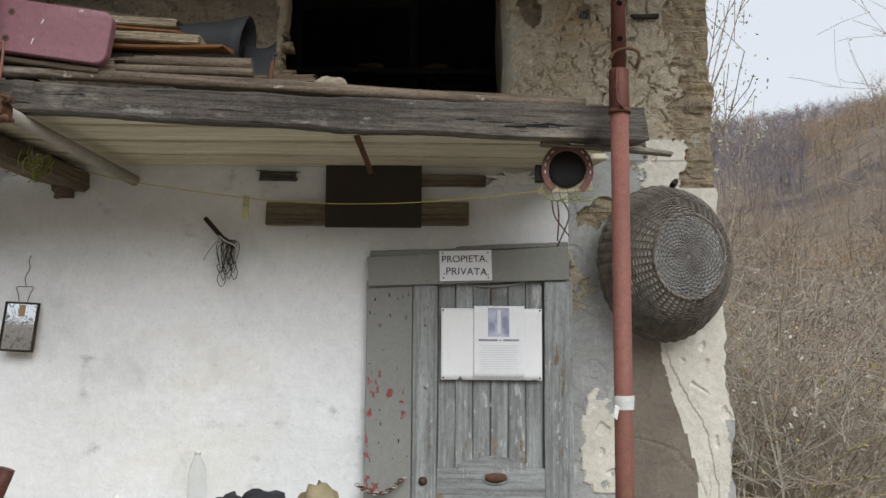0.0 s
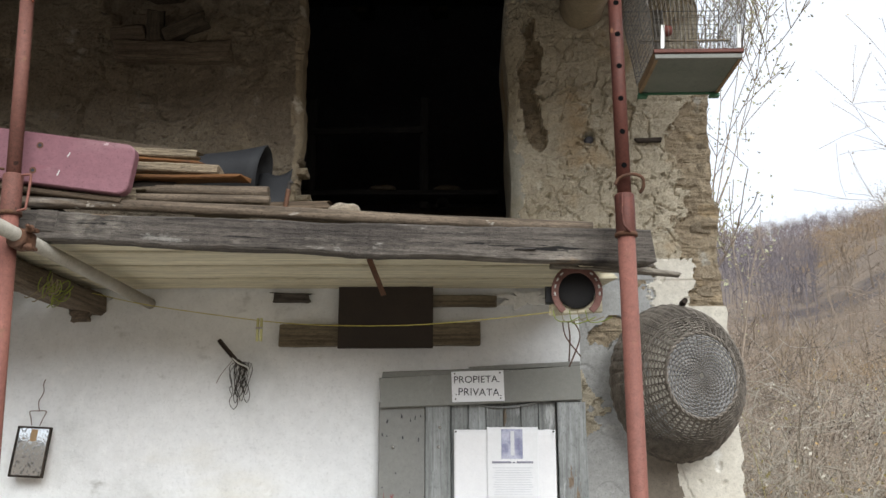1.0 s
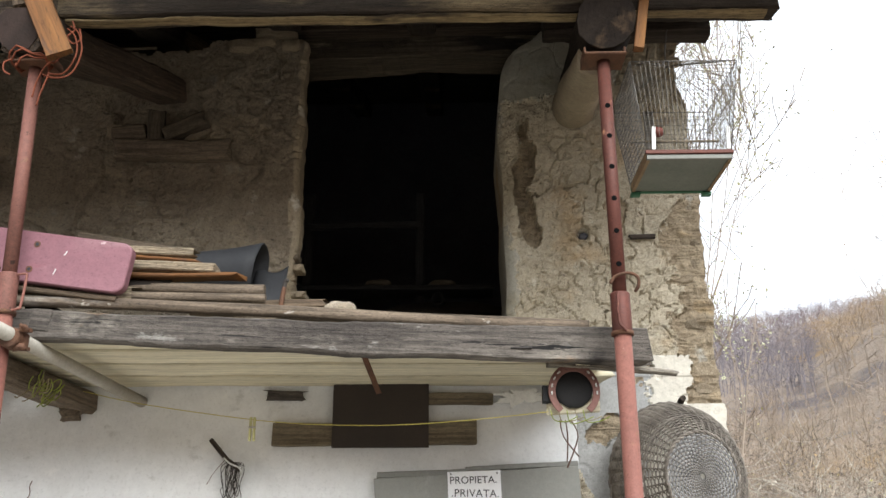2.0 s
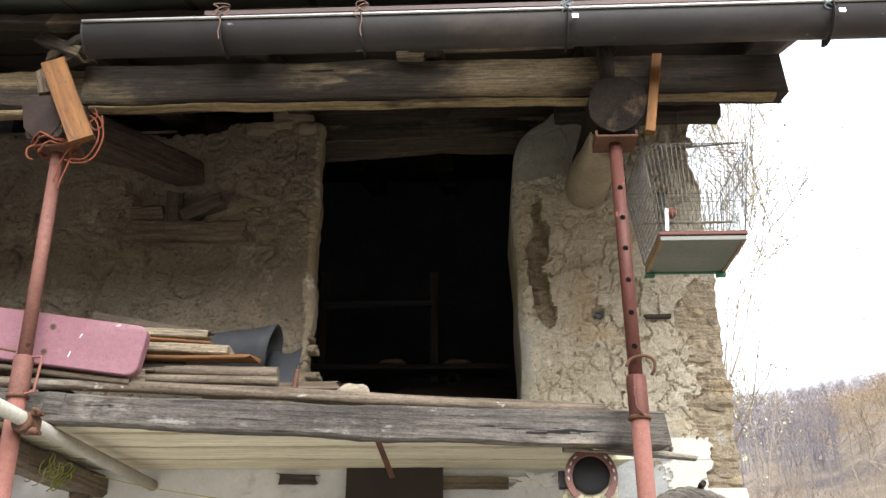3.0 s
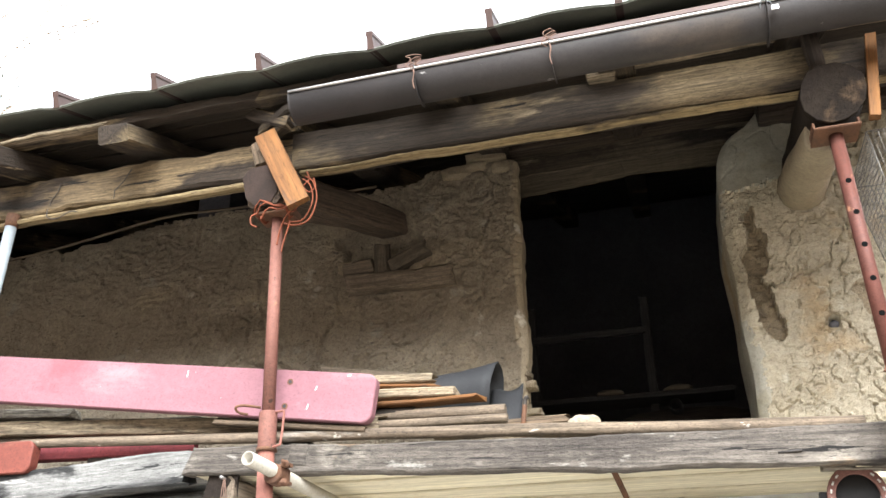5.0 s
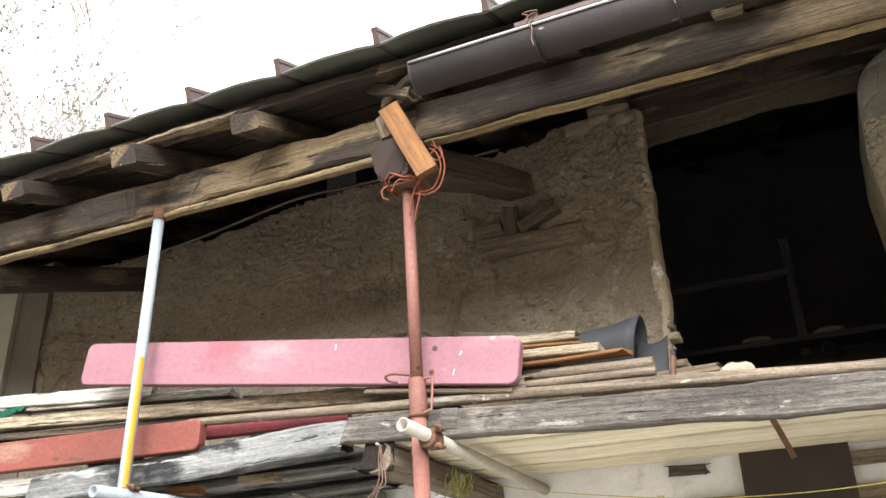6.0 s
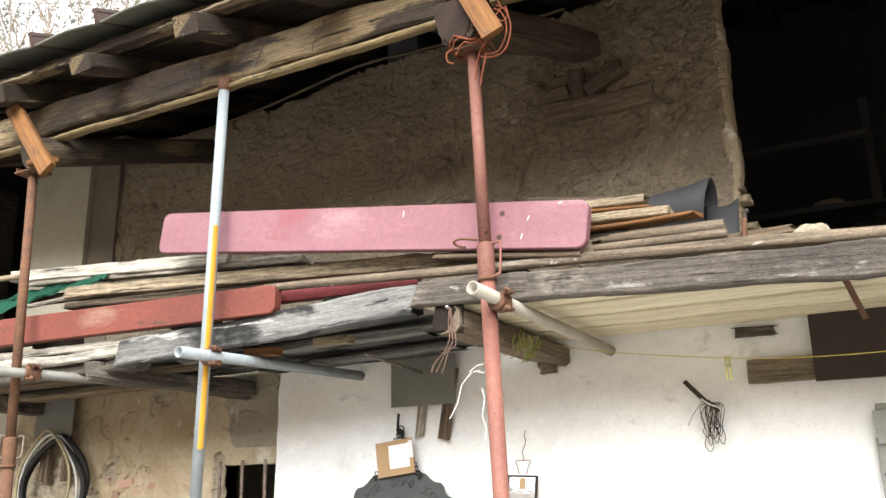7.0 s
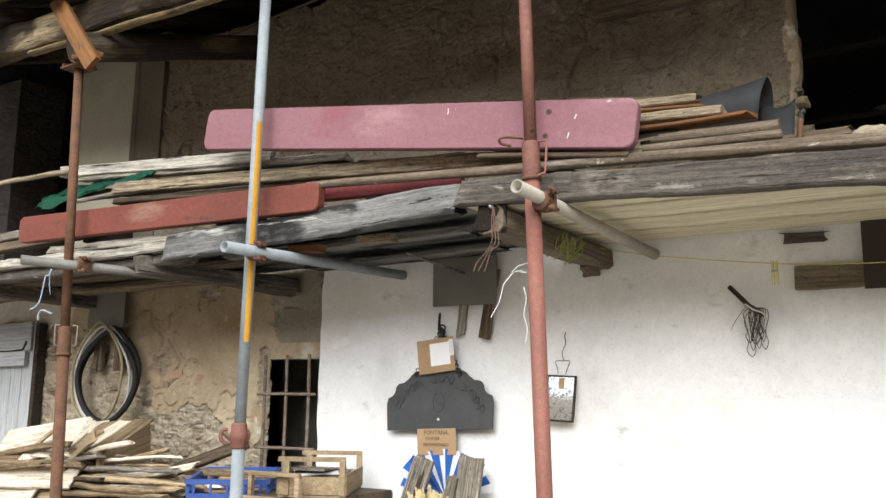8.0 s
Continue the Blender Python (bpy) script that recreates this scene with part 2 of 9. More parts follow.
# Same grain as the purlin above, in darker browns with tan patches.
M_PURLIN_DARK = mat("dark brown purlin", (0.060, 0.044, 0.031), (0.024, 0.018, 0.014), 4.0, 85, 0.85, bump=1.0, depth=0.008, stretch=(0.10, 1, 1), mottle=0.4,
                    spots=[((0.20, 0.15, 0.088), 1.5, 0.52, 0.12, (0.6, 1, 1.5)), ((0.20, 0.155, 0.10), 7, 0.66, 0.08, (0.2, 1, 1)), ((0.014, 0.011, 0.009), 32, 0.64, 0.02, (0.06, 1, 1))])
# Pale boards, whitened further to stand in for direct sun on the heap.
M_SUNLIT_BOARD = mat("pale board, sunlight in its tone", (0.74, 0.67, 0.55), (0.58, 0.50, 0.39), 5, 70, 0.85, bump=0.7, depth=0.005, stretch=ALONG, mottle=0.35, rnd=0.15,
                 spots=[((0.25, 0.17, 0.10), 5, 0.66, 0.08, (0.15, 1, 1))])
M_BAR = mat("pale rusted bar", (0.27, 0.22, 0.185), (0.12, 0.082, 0.06), 30, 90, 0.8, metal=0.1, bump=0.4, depth=0.002, mottle=0.3)
M_PEEL = mat("bare brown door wood", (0.27, 0.205, 0.15), (0.20, 0.15, 0.11), 12, 80, 0.85, bump=0.4, depth=0.002, mottle=0.35)
M_FLAKE = mat("pale flaked door paint", (0.46, 0.47, 0.46), (0.38, 0.39, 0.385), 12, 80, 0.8, bump=0.3, depth=0.002, mottle=0.2)
M_DUSTY = mat("dusty old board", (0.20, 0.158, 0.115), (0.13, 0.10, 0.074), 5, 70, 0.93, bump=0.7, depth=0.006, stretch=(0.2, 1, 1), mottle=0.35)
M_CHAR = mat("charred dark log", (0.030, 0.023, 0.018), (0.014, 0.011, 0.010), 6, 60, 0.95, bump=0.8, depth=0.006, mottle=0.4, spec=0.1, spots=[((0.095, 0.064, 0.040), 5, 0.56, 0.14, ONE), ((0.006, 0.005, 0.005), 11, 0.63, 0.03, (1, 1, 0.3))])
M_LINTEL = mat("dark patched brown lintel", (0.14, 0.112, 0.080), (0.05, 0.039, 0.029), 3, 70, 0.88, bump=0.9, depth=0.008, stretch=(0.2, 1, 1), mottle=0.4, spots=[((0.022, 0.017, 0.014), 2.5, 0.56, 0.1, (0.5, 1, 2)), ((0.20, 0.165, 0.12), 5, 0.62, 0.08, (0.2, 1, 1))])
M_CORBEL = mat("stained tan corbel render", (0.34, 0.28, 0.20), (0.23, 0.185, 0.13), 4, 40, 0.93, bump=0.5, depth=0.008, mottle=0.25, spots=[((0.17, 0.13, 0.09), 5, 0.60, 0.12, ONE), ((0.50, 0.45, 0.37), 5, 0.62, 0.1, ONE)])
# Left door's grey, lightened to carry the stronger light that falls there.
M_DOOR_SUNLIT = mat("grey door, sunlight in its tone", (0.40, 0.42, 0.44), (0.33, 0.345, 0.36), 4, 60, 0.8, bump=0.5, depth=0.003, stretch=ALONG, mottle=0.2, rnd=0.06)
M_DARK_WOOD = mat("dark brown timber", (0.058, 0.042, 0.031), (0.028, 0.021, 0.017), 6, 50, 0.85, bump=0.8, depth=0.006, stretch=ALONG, mottle=0.45, rnd=0.15)
M_PALE_PLANK = mat("pale sawn plank", (0.34, 0.275, 0.19), (0.20, 0.155, 0.105), 6, 80, 0.85, bump=1.0, depth=0.007, stretch=(0.09, 1, 1), mottle=0.5, rnd=0.25,
                   spots=[((0.11, 0.08, 0.055), 6, 0.60, 0.08, (0.2, 1, 1)), ((0.05, 0.037, 0.027), 34, 0.645, 0.02, (0.05, 1, 1)), ((0.42, 0.36, 0.27), 5, 0.62, 0.08, (0.2, 1, 1))])
M_GREY_PLANK = mat("weathered grey plank", (0.31, 0.28, 0.235), (0.165, 0.143, 0.115), 6, 85, 0.88, bump=1.0, depth=0.007, stretch=ALONG, mottle=0.5, rnd=0.22,
                   spots=[((0.42, 0.39, 0.34), 7, 0.60, 0.08, (0.2, 1, 1)), ((0.05, 0.04, 0.033), 34, 0.64, 0.02, (0.05, 1, 1))])
M_NEW_WOOD = mat("orange new timber", (0.20, 0.090, 0.028), (0.125, 0.052, 0.017), 6, 40, 0.75, bump=0.5, depth=0.003, stretch=ALONG, mottle=0.3, spots=[((0.10, 0.05, 0.025), 12, 0.66, 0.06, (0.3, 1, 1))])
M_PINK = mat("worn pink paint", (0.245, 0.118, 0.138), (0.195, 0.088, 0.105), 3, 45, 0.62, bump=0.3, depth=0.003, stretch=(0.3, 1, 1), mottle=0.18,
             spots=[((0.29, 0.165, 0.18), 5, 0.57, 0.2, (0.3, 1, 1)), ((0.21, 0.075, 0.09), 4, 0.60, 0.1, (0.5, 1, 1)), ((0.46, 0.34, 0.34), 26, 0.715, 0.04, (0.8, 1, 0.8)), ((0.20, 0.08, 0.09), 16, 0.73, 0.05, (0.4, 1, 1))])
M_RED = mat("faded red paint", (0.195, 0.053, 0.037), (0.125, 0.036, 0.027), 3, 45, 0.65, bump=0.4, depth=0.003, stretch=(0.3, 1, 1), mottle=0.26,
            spots=[((0.22, 0.115, 0.085), 6, 0.60, 0.12, (0.25, 1, 1)), ((0.07, 0.04, 0.03), 14, 0.67, 0.05, (0.3, 1, 1))])
M_CRIMSON = mat("flaking crimson paint", (0.24, 0.045, 0.05), (0.15, 0.03, 0.035), 9, 60, 0.7, bump=0.6, depth=0.004, stretch=(0.3, 1, 1), mottle=0.4)
M_PROP = mat("faded red prop paint", (0.235, 0.097, 0.074), (0.19, 0.078, 0.060), 5, 60, 0.65, bump=0.3, depth=0.002, mottle=0.28,
             spots=[((0.20, 0.10, 0.062), 12, 0.60, 0.08, ONE), ((0.50, 0.36, 0.31), 34, 0.70, 0.04, (1, 1, 0.5)), ((0.09, 0.045, 0.032), 26, 0.70, 0.04, ONE)])
M_PROP_INNER = mat("dull rusted prop paint", (0.20, 0.086, 0.066), (0.15, 0.065, 0.050), 6, 60, 0.72, bump=0.3, depth=0.002, mottle=0.32, spots=[((0.21, 0.11, 0.07), 14, 0.60, 0.08, ONE), ((0.45, 0.34, 0.29), 34, 0.71, 0.04, (1, 1, 0.5)), ((0.065, 0.035, 0.027), 20, 0.66, 0.05, ONE)])
M_PROP_DARK = mat("rusty dark red steel", (0.135, 0.045, 0.033), (0.095, 0.037, 0.028), 7, 70, 0.6, metal=0.2, bump=0.3, depth=0.002, mottle=0.3,
                  spots=[((0.34, 0.17, 0.10), 18, 0.62, 0.08, ONE)])
M_RUST = mat("brown rust", (0.165, 0.08, 0.045), (0.10, 0.055, 0.038), 18, 90, 0.85, metal=0.2, bump=0.5, depth=0.002, mottle=0.35)
M_GALV = mat("dull galvanised steel", (0.275, 0.307, 0.33), (0.205, 0.232, 0.25), 7, 60, 0.68, metal=0.1, bump=0.15, depth=0.001, mottle=0.18, spots=[((0.25, 0.27, 0.28), 16, 0.66, 0.08, (1, 1, 0.5))])
M_TUBE_GREY = mat("grey weathered tube", (0.185, 0.18, 0.165), (0.135, 0.13, 0.118), 8, 60, 0.65, metal=0.3, bump=0.15, depth=0.001, mottle=0.25, spots=[((0.15, 0.11, 0.075), 12, 0.66, 0.08, ONE)])
M_TUBE = mat("beige weathered tube", (0.40, 0.375, 0.32), (0.32, 0.295, 0.25), 8, 60, 0.6, metal=0.3, bump=0.15, depth=0.001, mottle=0.2,
             spots=[((0.25, 0.16, 0.09), 12, 0.66, 0.08, ONE)])
M_YELLOW = mat("yellow ochre paint", (0.43, 0.215, 0.015), (0.37, 0.18, 0.015), 8, 60, 0.55, bump=0.1, mottle=0.15)
M_GUTTER = mat("dark brown gutter metal", (0.046, 0.041, 0.041), (0.034, 0.031, 0.031), 4, 60, 0.6, metal=0.0, bump=0.15, depth=0.002, mottle=0.2, spec=0.25,
               spots=[((0.075, 0.06, 0.05), 3, 0.58, 0.15, (0.4, 1, 1)), ((0.30, 0.285, 0.28), 24, 0.70, 0.03, (0.6, 1, 1.6))])
M_BRIGHT = mat("bare bright metal", (0.50, 0.48, 0.465), (0.40, 0.38, 0.365), 12, 60, 0.35, metal=0.85, bump=0.1, mottle=0.15)
M_SHEET = mat("roof sheet underside", (0.205, 0.21, 0.175), (0.13, 0.137, 0.118), 3, 40, 0.55, metal=0.25, bump=0.15, depth=0.004, mottle=0.2)
M_SHEET_BROWN = mat("brown roof flashing", (0.085, 0.052, 0.045), (0.06, 0.038, 0.033), 4, 40, 0.5, metal=0.2, bump=0.1, mottle=0.15)
M_CORNER_SHEET = mat("pale weathered sheet", (0.34, 0.33, 0.29), (0.26, 0.25, 0.22), 6, 50, 0.6, metal=0.2, bump=0.2, depth=0.003, mottle=0.2)
M_WIRE = mat("rusted wire", (0.20, 0.12, 0.09), (0.14, 0.09, 0.07), 30, 90, 0.7, metal=0.4, bump=0.0, mottle=0.2)
M_DARK_WIRE = mat("dark iron wire", (0.07, 0.062, 0.057), (0.05, 0.045, 0.042), 30, 90, 0.65, metal=0.4, bump=0.0, mottle=0.2)
M_ROPE = mat("orange twine", (0.22, 0.058, 0.025), (0.13, 0.036, 0.018), 40, 200, 0.8, bump=0.4, depth=0.002, mottle=0.3)
M_GREEN_TWINE = mat("green yellow twine", (0.28, 0.32, 0.05), (0.20, 0.26, 0.05), 40, 200, 0.8, bump=0.3, depth=0.001, mottle=0.3)
M_YELLOW_CORD = mat("yellow clothes line", (0.55, 0.47, 0.12), (0.45, 0.38, 0.09), 40, 200, 0.7, bump=0.0, mottle=0.15)
M_PEG = mat("pale plastic peg", (0.62, 0.60, 0.30), (0.55, 0.53, 0.26), 20, 80, 0.5, bump=0.0, mottle=0.1)
M_DOOR_PLAIN = mat("dull grey door paint", (0.245, 0.245, 0.225), (0.215, 0.215, 0.20), 3, 50, 0.65, bump=0.25, depth=0.002, mottle=0.12,
                   spots=[((0.09, 0.085, 0.08), 26, 0.755, 0.03, (1, 1, 0.4)), ((0.33, 0.335, 0.33), 7, 0.66, 0.12, (1, 1, 0.4))])
M_RED_SCAR = mat("old red paint scar", (0.30, 0.075, 0.07), (0.24, 0.07, 0.065), 20, 80, 0.7, bump=0.4, mottle=0.3)
M_PAPER = mat("white paper", (0.80, 0.80, 0.81), (0.74, 0.74, 0.76), 4, 60, 0.85, bump=0.15, depth=0.003, mottle=0.04)
M_PAPER2 = mat("off white sheet", (0.77, 0.775, 0.79), (0.72, 0.725, 0.74), 4, 60, 0.85, bump=0.1, depth=0.002, mottle=0.04)
M_INK = mat("black ink", (0.035, 0.035, 0.04), (0.03, 0.03, 0.035), 20, 80, 0.8, bump=0.0, mottle=0.1)
M_GREY_INK = mat("faint grey print", (0.69, 0.70, 0.72), (0.62, 0.63, 0.66), 20, 80, 0.8, bump=0.0, mottle=0.1)
M_LILAC = mat("faded blue print", (0.26, 0.27, 0.40), (0.50, 0.51, 0.62), 16, 60, 0.8, bump=0.0, mottle=0.2, contrast=0.12)
M_CARD = mat("brown cardboard", (0.37, 0.25, 0.145), (0.31, 0.205, 0.115), 5, 60, 0.85, bump=0.15, depth=0.002, mottle=0.12)
M_IRON = mat("dark grey iron plate", (0.085, 0.089, 0.092), (0.062, 0.066, 0.069), 6, 60, 0.55, metal=0.35, bump=0.2, depth=0.002, mottle=0.15)
M_IRON_EDGE = mat("black cast iron", (0.028, 0.028, 0.03), (0.02, 0.02, 0.022), 12, 60, 0.6, metal=0.3, bump=0.2, mottle=0.2)
M_GREY_SHEET = mat("dull grey sheet metal", (0.185, 0.185, 0.165), (0.145, 0.145, 0.13), 4, 60, 0.6, metal=0.2, bump=0.1, mottle=0.12,
                   spots=[((0.16, 0.10, 0.06), 9, 0.68, 0.1, ONE)])
M_BROWN_SHEET = mat("brown sheet metal", (0.045, 0.034, 0.028), (0.033, 0.026, 0.022), 4, 60, 0.6, metal=0.15, bump=0.15, mottle=0.15)
M_HORSESHOE = mat("rusty horseshoe", (0.26, 0.135, 0.115), (0.18, 0.095, 0.08), 14, 80, 0.75, metal=0.25, bump=0.4, depth=0.002, mottle=0.3)
M_LEATHER = mat("black rubber", (0.016, 0.016, 0.017), (0.022, 0.021, 0.021), 12, 60, 0.7, spec=0.2, bump=0.3, depth=0.002, mottle=0.2)
M_TARP = mat("dark grey roofing felt", (0.040, 0.041, 0.044), (0.026, 0.027, 0.030), 4, 60, 0.7, bump=0.3, depth=0.004, mottle=0.2, spec=0.25)
M_GREEN_TARP = mat("dark green tarpaulin", (0.008, 0.065, 0.038), (0.006, 0.042, 0.026), 5, 60, 0.75, spec=0.15, bump=0.2, depth=0.003, mottle=0.2)
M_WICKER = mat("grey brown wicker", (0.265, 0.232, 0.195), (0.105, 0.09, 0.075), 22, 90, 0.75, bump=0.4, depth=0.002, mottle=0.4, rnd=0.25)
M_WICKER_GREY = mat("silver grey wicker", (0.29, 0.285, 0.28), (0.14, 0.136, 0.133), 22, 90, 0.85, bump=0.4, depth=0.002, mottle=0.35, rnd=0.2)
M_CAGE_WIRE = mat("dull cage wire", (0.17, 0.16, 0.145), (0.10, 0.092, 0.085), 20, 80, 0.5, metal=0.5, bump=0.0, mottle=0.15)
M_CAGE_BASE = mat("grey green tray", (0.165, 0.18, 0.155), (0.125, 0.14, 0.12), 6, 50, 0.6, metal=0.1, bump=0.2, mottle=0.2, spots=[((0.13, 0.16, 0.12), 6, 0.6, 0.1, ONE)])
M_CAGE_WOOD = mat("chipped cage frame", (0.30, 0.21, 0.12), (0.20, 0.13, 0.08), 12, 60, 0.75, bump=0.4, mottle=0.3)
M_CAGE_GREEN = mat("green cage corner", (0.05, 0.16, 0.09), (0.04, 0.12, 0.07), 12, 60, 0.6, bump=0.1, mottle=0.2)
M_WHITE_PLASTIC = mat("white plastic", (0.72, 0.72, 0.70), (0.62, 0.62, 0.60), 10, 60, 0.4, bump=0.05, mottle=0.08)
M_TAPE = mat("white tape", (0.66, 0.66, 0.64), (0.56, 0.56, 0.54), 30, 90, 0.6, bump=0.6, depth=0.003, mottle=0.12)
M_BLUE = mat("blue crate plastic", (0.04, 0.085, 0.29), (0.03, 0.065, 0.22), 6, 60, 0.45, bump=0.05, mottle=0.15)
M_BLUE_CLOTH = mat("blue cloth", (0.02, 0.10, 0.38), (0.02, 0.08, 0.30), 10, 120, 0.85, bump=0.3, depth=0.002, mottle=0.2)
M_WHITE_CLOTH = mat("white cloth", (0.70, 0.72, 0.74), (0.62, 0.64, 0.66), 10, 120, 0.9, bump=0.3, depth=0.002, mottle=0.1)
M_CRATE = mat("fruit crate wood", (0.36, 0.27, 0.165), (0.235, 0.17, 0.10), 8, 60, 0.8, bump=0.4, depth=0.003, stretch=ALONG, mottle=0.25, rnd=0.12)
M_FIREWOOD = mat("split firewood", (0.48, 0.355, 0.215), (0.25, 0.172, 0.10), 6, 60, 0.85, bump=1.0, depth=0.007, stretch=ALONG, mottle=0.5, rnd=0.42,
                 spots=[((0.11, 0.075, 0.05), 6, 0.60, 0.08, (0.12, 1, 1)), ((0.52, 0.44, 0.33), 6, 0.64, 0.08, (0.12, 1, 1))])
M_STRAW = mat("pale straw", (0.58, 0.47, 0.26), (0.46, 0.36, 0.18), 20, 120, 0.9, bump=0.4, mottle=0.3)
M_HOSE_PALE = mat("grey white tubing", (0.50, 0.50, 0.47), (0.40, 0.40, 0.38), 10, 60, 0.5, bump=0.05, mottle=0.15)
M_HOSE_TAN = mat("tan hose", (0.30, 0.25, 0.15), (0.24, 0.20, 0.12), 10, 60, 0.6, bump=0.05, mottle=0.15)
M_BARK = mat("twig bark", (0.41, 0.335, 0.26), (0.24, 0.195, 0.155), 8, 60, 0.9, bump=0.0, mottle=0.3)
M_BARK_PALE = mat("pale sapling bark", (0.43, 0.40, 0.34), (0.31, 0.285, 0.235), 8, 60, 0.9, bump=0.0, mottle=0.3)
M_BARK_DARK = mat("dark wet bark", (0.17, 0.135, 0.11), (0.085, 0.07, 0.06), 6, 50, 0.9, bump=0.0, mottle=0.35)
M_BARK_HILL = mat("brown bare twigs", (0.33, 0.262, 0.20), (0.20, 0.162, 0.13), 0.05, 6, 0.9, bump=0.0, mottle=0.3, spots=[((0.36, 0.26, 0.15), 0.035, 0.57, 0.1, ONE)])
# Far twigs: the ridge's mauve haze is put into their base colour.
M_BARK_HAZE = mat("haze-tinted far twigs", (0.215, 0.19, 0.20), (0.155, 0.138, 0.15), 0.02, 1, 0.9, bump=0.0, mottle=0.25)
M_LEAF_RUST = mat("rust orange leaves", (0.43, 0.29, 0.14), (0.33, 0.235, 0.15), 0.08, 5, 0.8, bump=0.0, mottle=0.4, spots=[((0.34, 0.32, 0.16), 0.10, 0.58, 0.08, ONE), ((0.26, 0.20, 0.165), 0.05, 0.53, 0.08, ONE)])
M_LICHEN = mat("lichened yellow stem", (0.46, 0.42, 0.20), (0.36, 0.31, 0.15), 9, 60, 0.9, bump=0.0, mottle=0.3)
M_SEED = mat("pale seed tufts", (0.62, 0.58, 0.50), (0.50, 0.46, 0.38), 3, 20, 0.9, bump=0.0, mottle=0.2)
M_LEAF_YELLOW = mat("yellowing leaves", (0.40, 0.37, 0.13), (0.36, 0.28, 0.10), 0.9, 9, 0.7, bump=0.0, mottle=0.4)
M_LEAF_PALE = mat("pale grey green leaves", (0.52, 0.53, 0.36), (0.44, 0.43, 0.26), 0.9, 9, 0.7, bump=0.0, mottle=0.3)
M_LEAF_BROWN = mat("dry brown leaves", (0.44, 0.33, 0.22), (0.36, 0.27, 0.185), 0.15, 5, 0.8, bump=0.0, mottle=0.4,
                   spots=[((0.46, 0.31, 0.13), 0.12, 0.54, 0.1, ONE), ((0.30, 0.22, 0.17), 0.3, 0.58, 0.08, ONE)])
# Far leaves carry the same haze in their mauve greys.
M_WOOD_HAZE = mat("haze-tinted far woods", (0.22, 0.185, 0.185), (0.145, 0.125, 0.135), 0.02, 0.4, 0.9, bump=0.0, mottle=0.3, spots=[((0.255, 0.225, 0.24), 0.008, 0.48, 0.1, ONE), ((0.36, 0.26, 0.15), 0.03, 0.57, 0.10, ONE), ((0.20, 0.155, 0.13), 0.06, 0.60, 0.06, ONE)])
# Paler than foliage: haze behind the roof is put into the leaf colour.
M_LEAF_GREEN = mat("haze-paled grey green needles", (0.20, 0.23, 0.20), (0.26, 0.285, 0.265), 0.6, 9, 0.8, bump=0.0, mottle=0.3)
M_GROUND = mat("earth and leaf litter", (0.27, 0.213, 0.162), (0.175, 0.14, 0.11), 0.12, 3, 0.95, bump=0.6, depth=0.05, mottle=0.45, spots=[((0.25, 0.165, 0.085), 0.03, 0.55, 0.10, ONE), ((0.10, 0.085, 0.085), 0.05, 0.58, 0.08, ONE)])
# Tone of the unseen yard, set by how much light it bounces.
M_YARD_BOUNCE = mat("pale light-bouncing ground", (0.29, 0.272, 0.237), (0.21, 0.195, 0.17), 2, 50, 0.95, bump=0.5, depth=0.02, mottle=0.3)
# Dark brown cement with vertical streaks, for the lower pier.
M_BROWN_CEMENT = mat("dark brown cement", (0.20, 0.17, 0.135), (0.135, 0.112, 0.088), 4, 45, 0.9, bump=0.4, depth=0.008, stretch=(1, 1, 0.4), mottle=0.22, spots=[((0.27, 0.25, 0.22), 5, 0.6, 0.14, (1, 1, 0.5)), ((0.11, 0.085, 0.06), 6, 0.62, 0.1, (1, 1, 0.35))])
M_HOLE = mat("dark hole", (0.008, 0.008, 0.008), (0.006, 0.006, 0.006), 9, 40, 1.0, bump=0.0, spec=0.0)
M_POLE = mat("peeled brown pole", (0.20, 0.155, 0.112), (0.125, 0.094, 0.068), 7, 70, 0.85, bump=0.8, depth=0.005, stretch=(0.15, 1, 1), mottle=0.4, spots=[((0.42, 0.38, 0.33), 30, 0.66, 0.05, (0.5, 1, 1)), ((0.30, 0.27, 0.24), 4, 0.6, 0.1, (0.3, 1, 1))])
# Dark grey with a faint blue cast, for the closed rooms.
M_INTERIOR = mat("dark grey interior render", (0.140, 0.138, 0.155), (0.095, 0.094, 0.108), 2, 20, 0.95, bump=0.4, depth=0.02, mottle=0.25)
# Rough stone coloured dark, standing in for the deep shade at the wall end.
M_SHADE_STONE = mat("rough stone, shade in its tone", (0.085, 0.072, 0.060), (0.045, 0.038, 0.033), 6, 30, 0.95, bump=1.0, depth=0.03, warp=1.0, mottle=0.4, saw=(8.0, 4.0, 0.5, (0.6, 1, 2.0)))

M_MIRROR = bpy.data.materials.new("old mirror glass")
M_MIRROR.use_nodes = True
mb = M_MIRROR.node_tree.nodes["Principled BSDF"]
mb.inputs["Base Color"].default_value, mb.inputs["Metallic"].default_value, mb.inputs["Roughness"].default_value = (0.72, 0.74, 0.74, 1), 1.0, 0.03
mno = M_MIRROR.node_tree.nodes.new("ShaderNodeTexNoise")
mno.inputs["Scale"].default_value, mno.inputs["Detail"].default_value = 15, 3
mrm = M_MIRROR.node_tree.nodes.new("ShaderNodeMapRange")
mrm.inputs["From Min"].default_value, mrm.inputs["From Max"].default_value = 0.47, 0.60
mrm.inputs["To Min"].default_value, mrm.inputs["To Max"].default_value = 0.02, 0.09
M_MIRROR.node_tree.links.new(mno.outputs[0], mrm.inputs[0])
mmx = M_MIRROR.node_tree.nodes.new("ShaderNodeMix")
mmx.data_type = "RGBA"
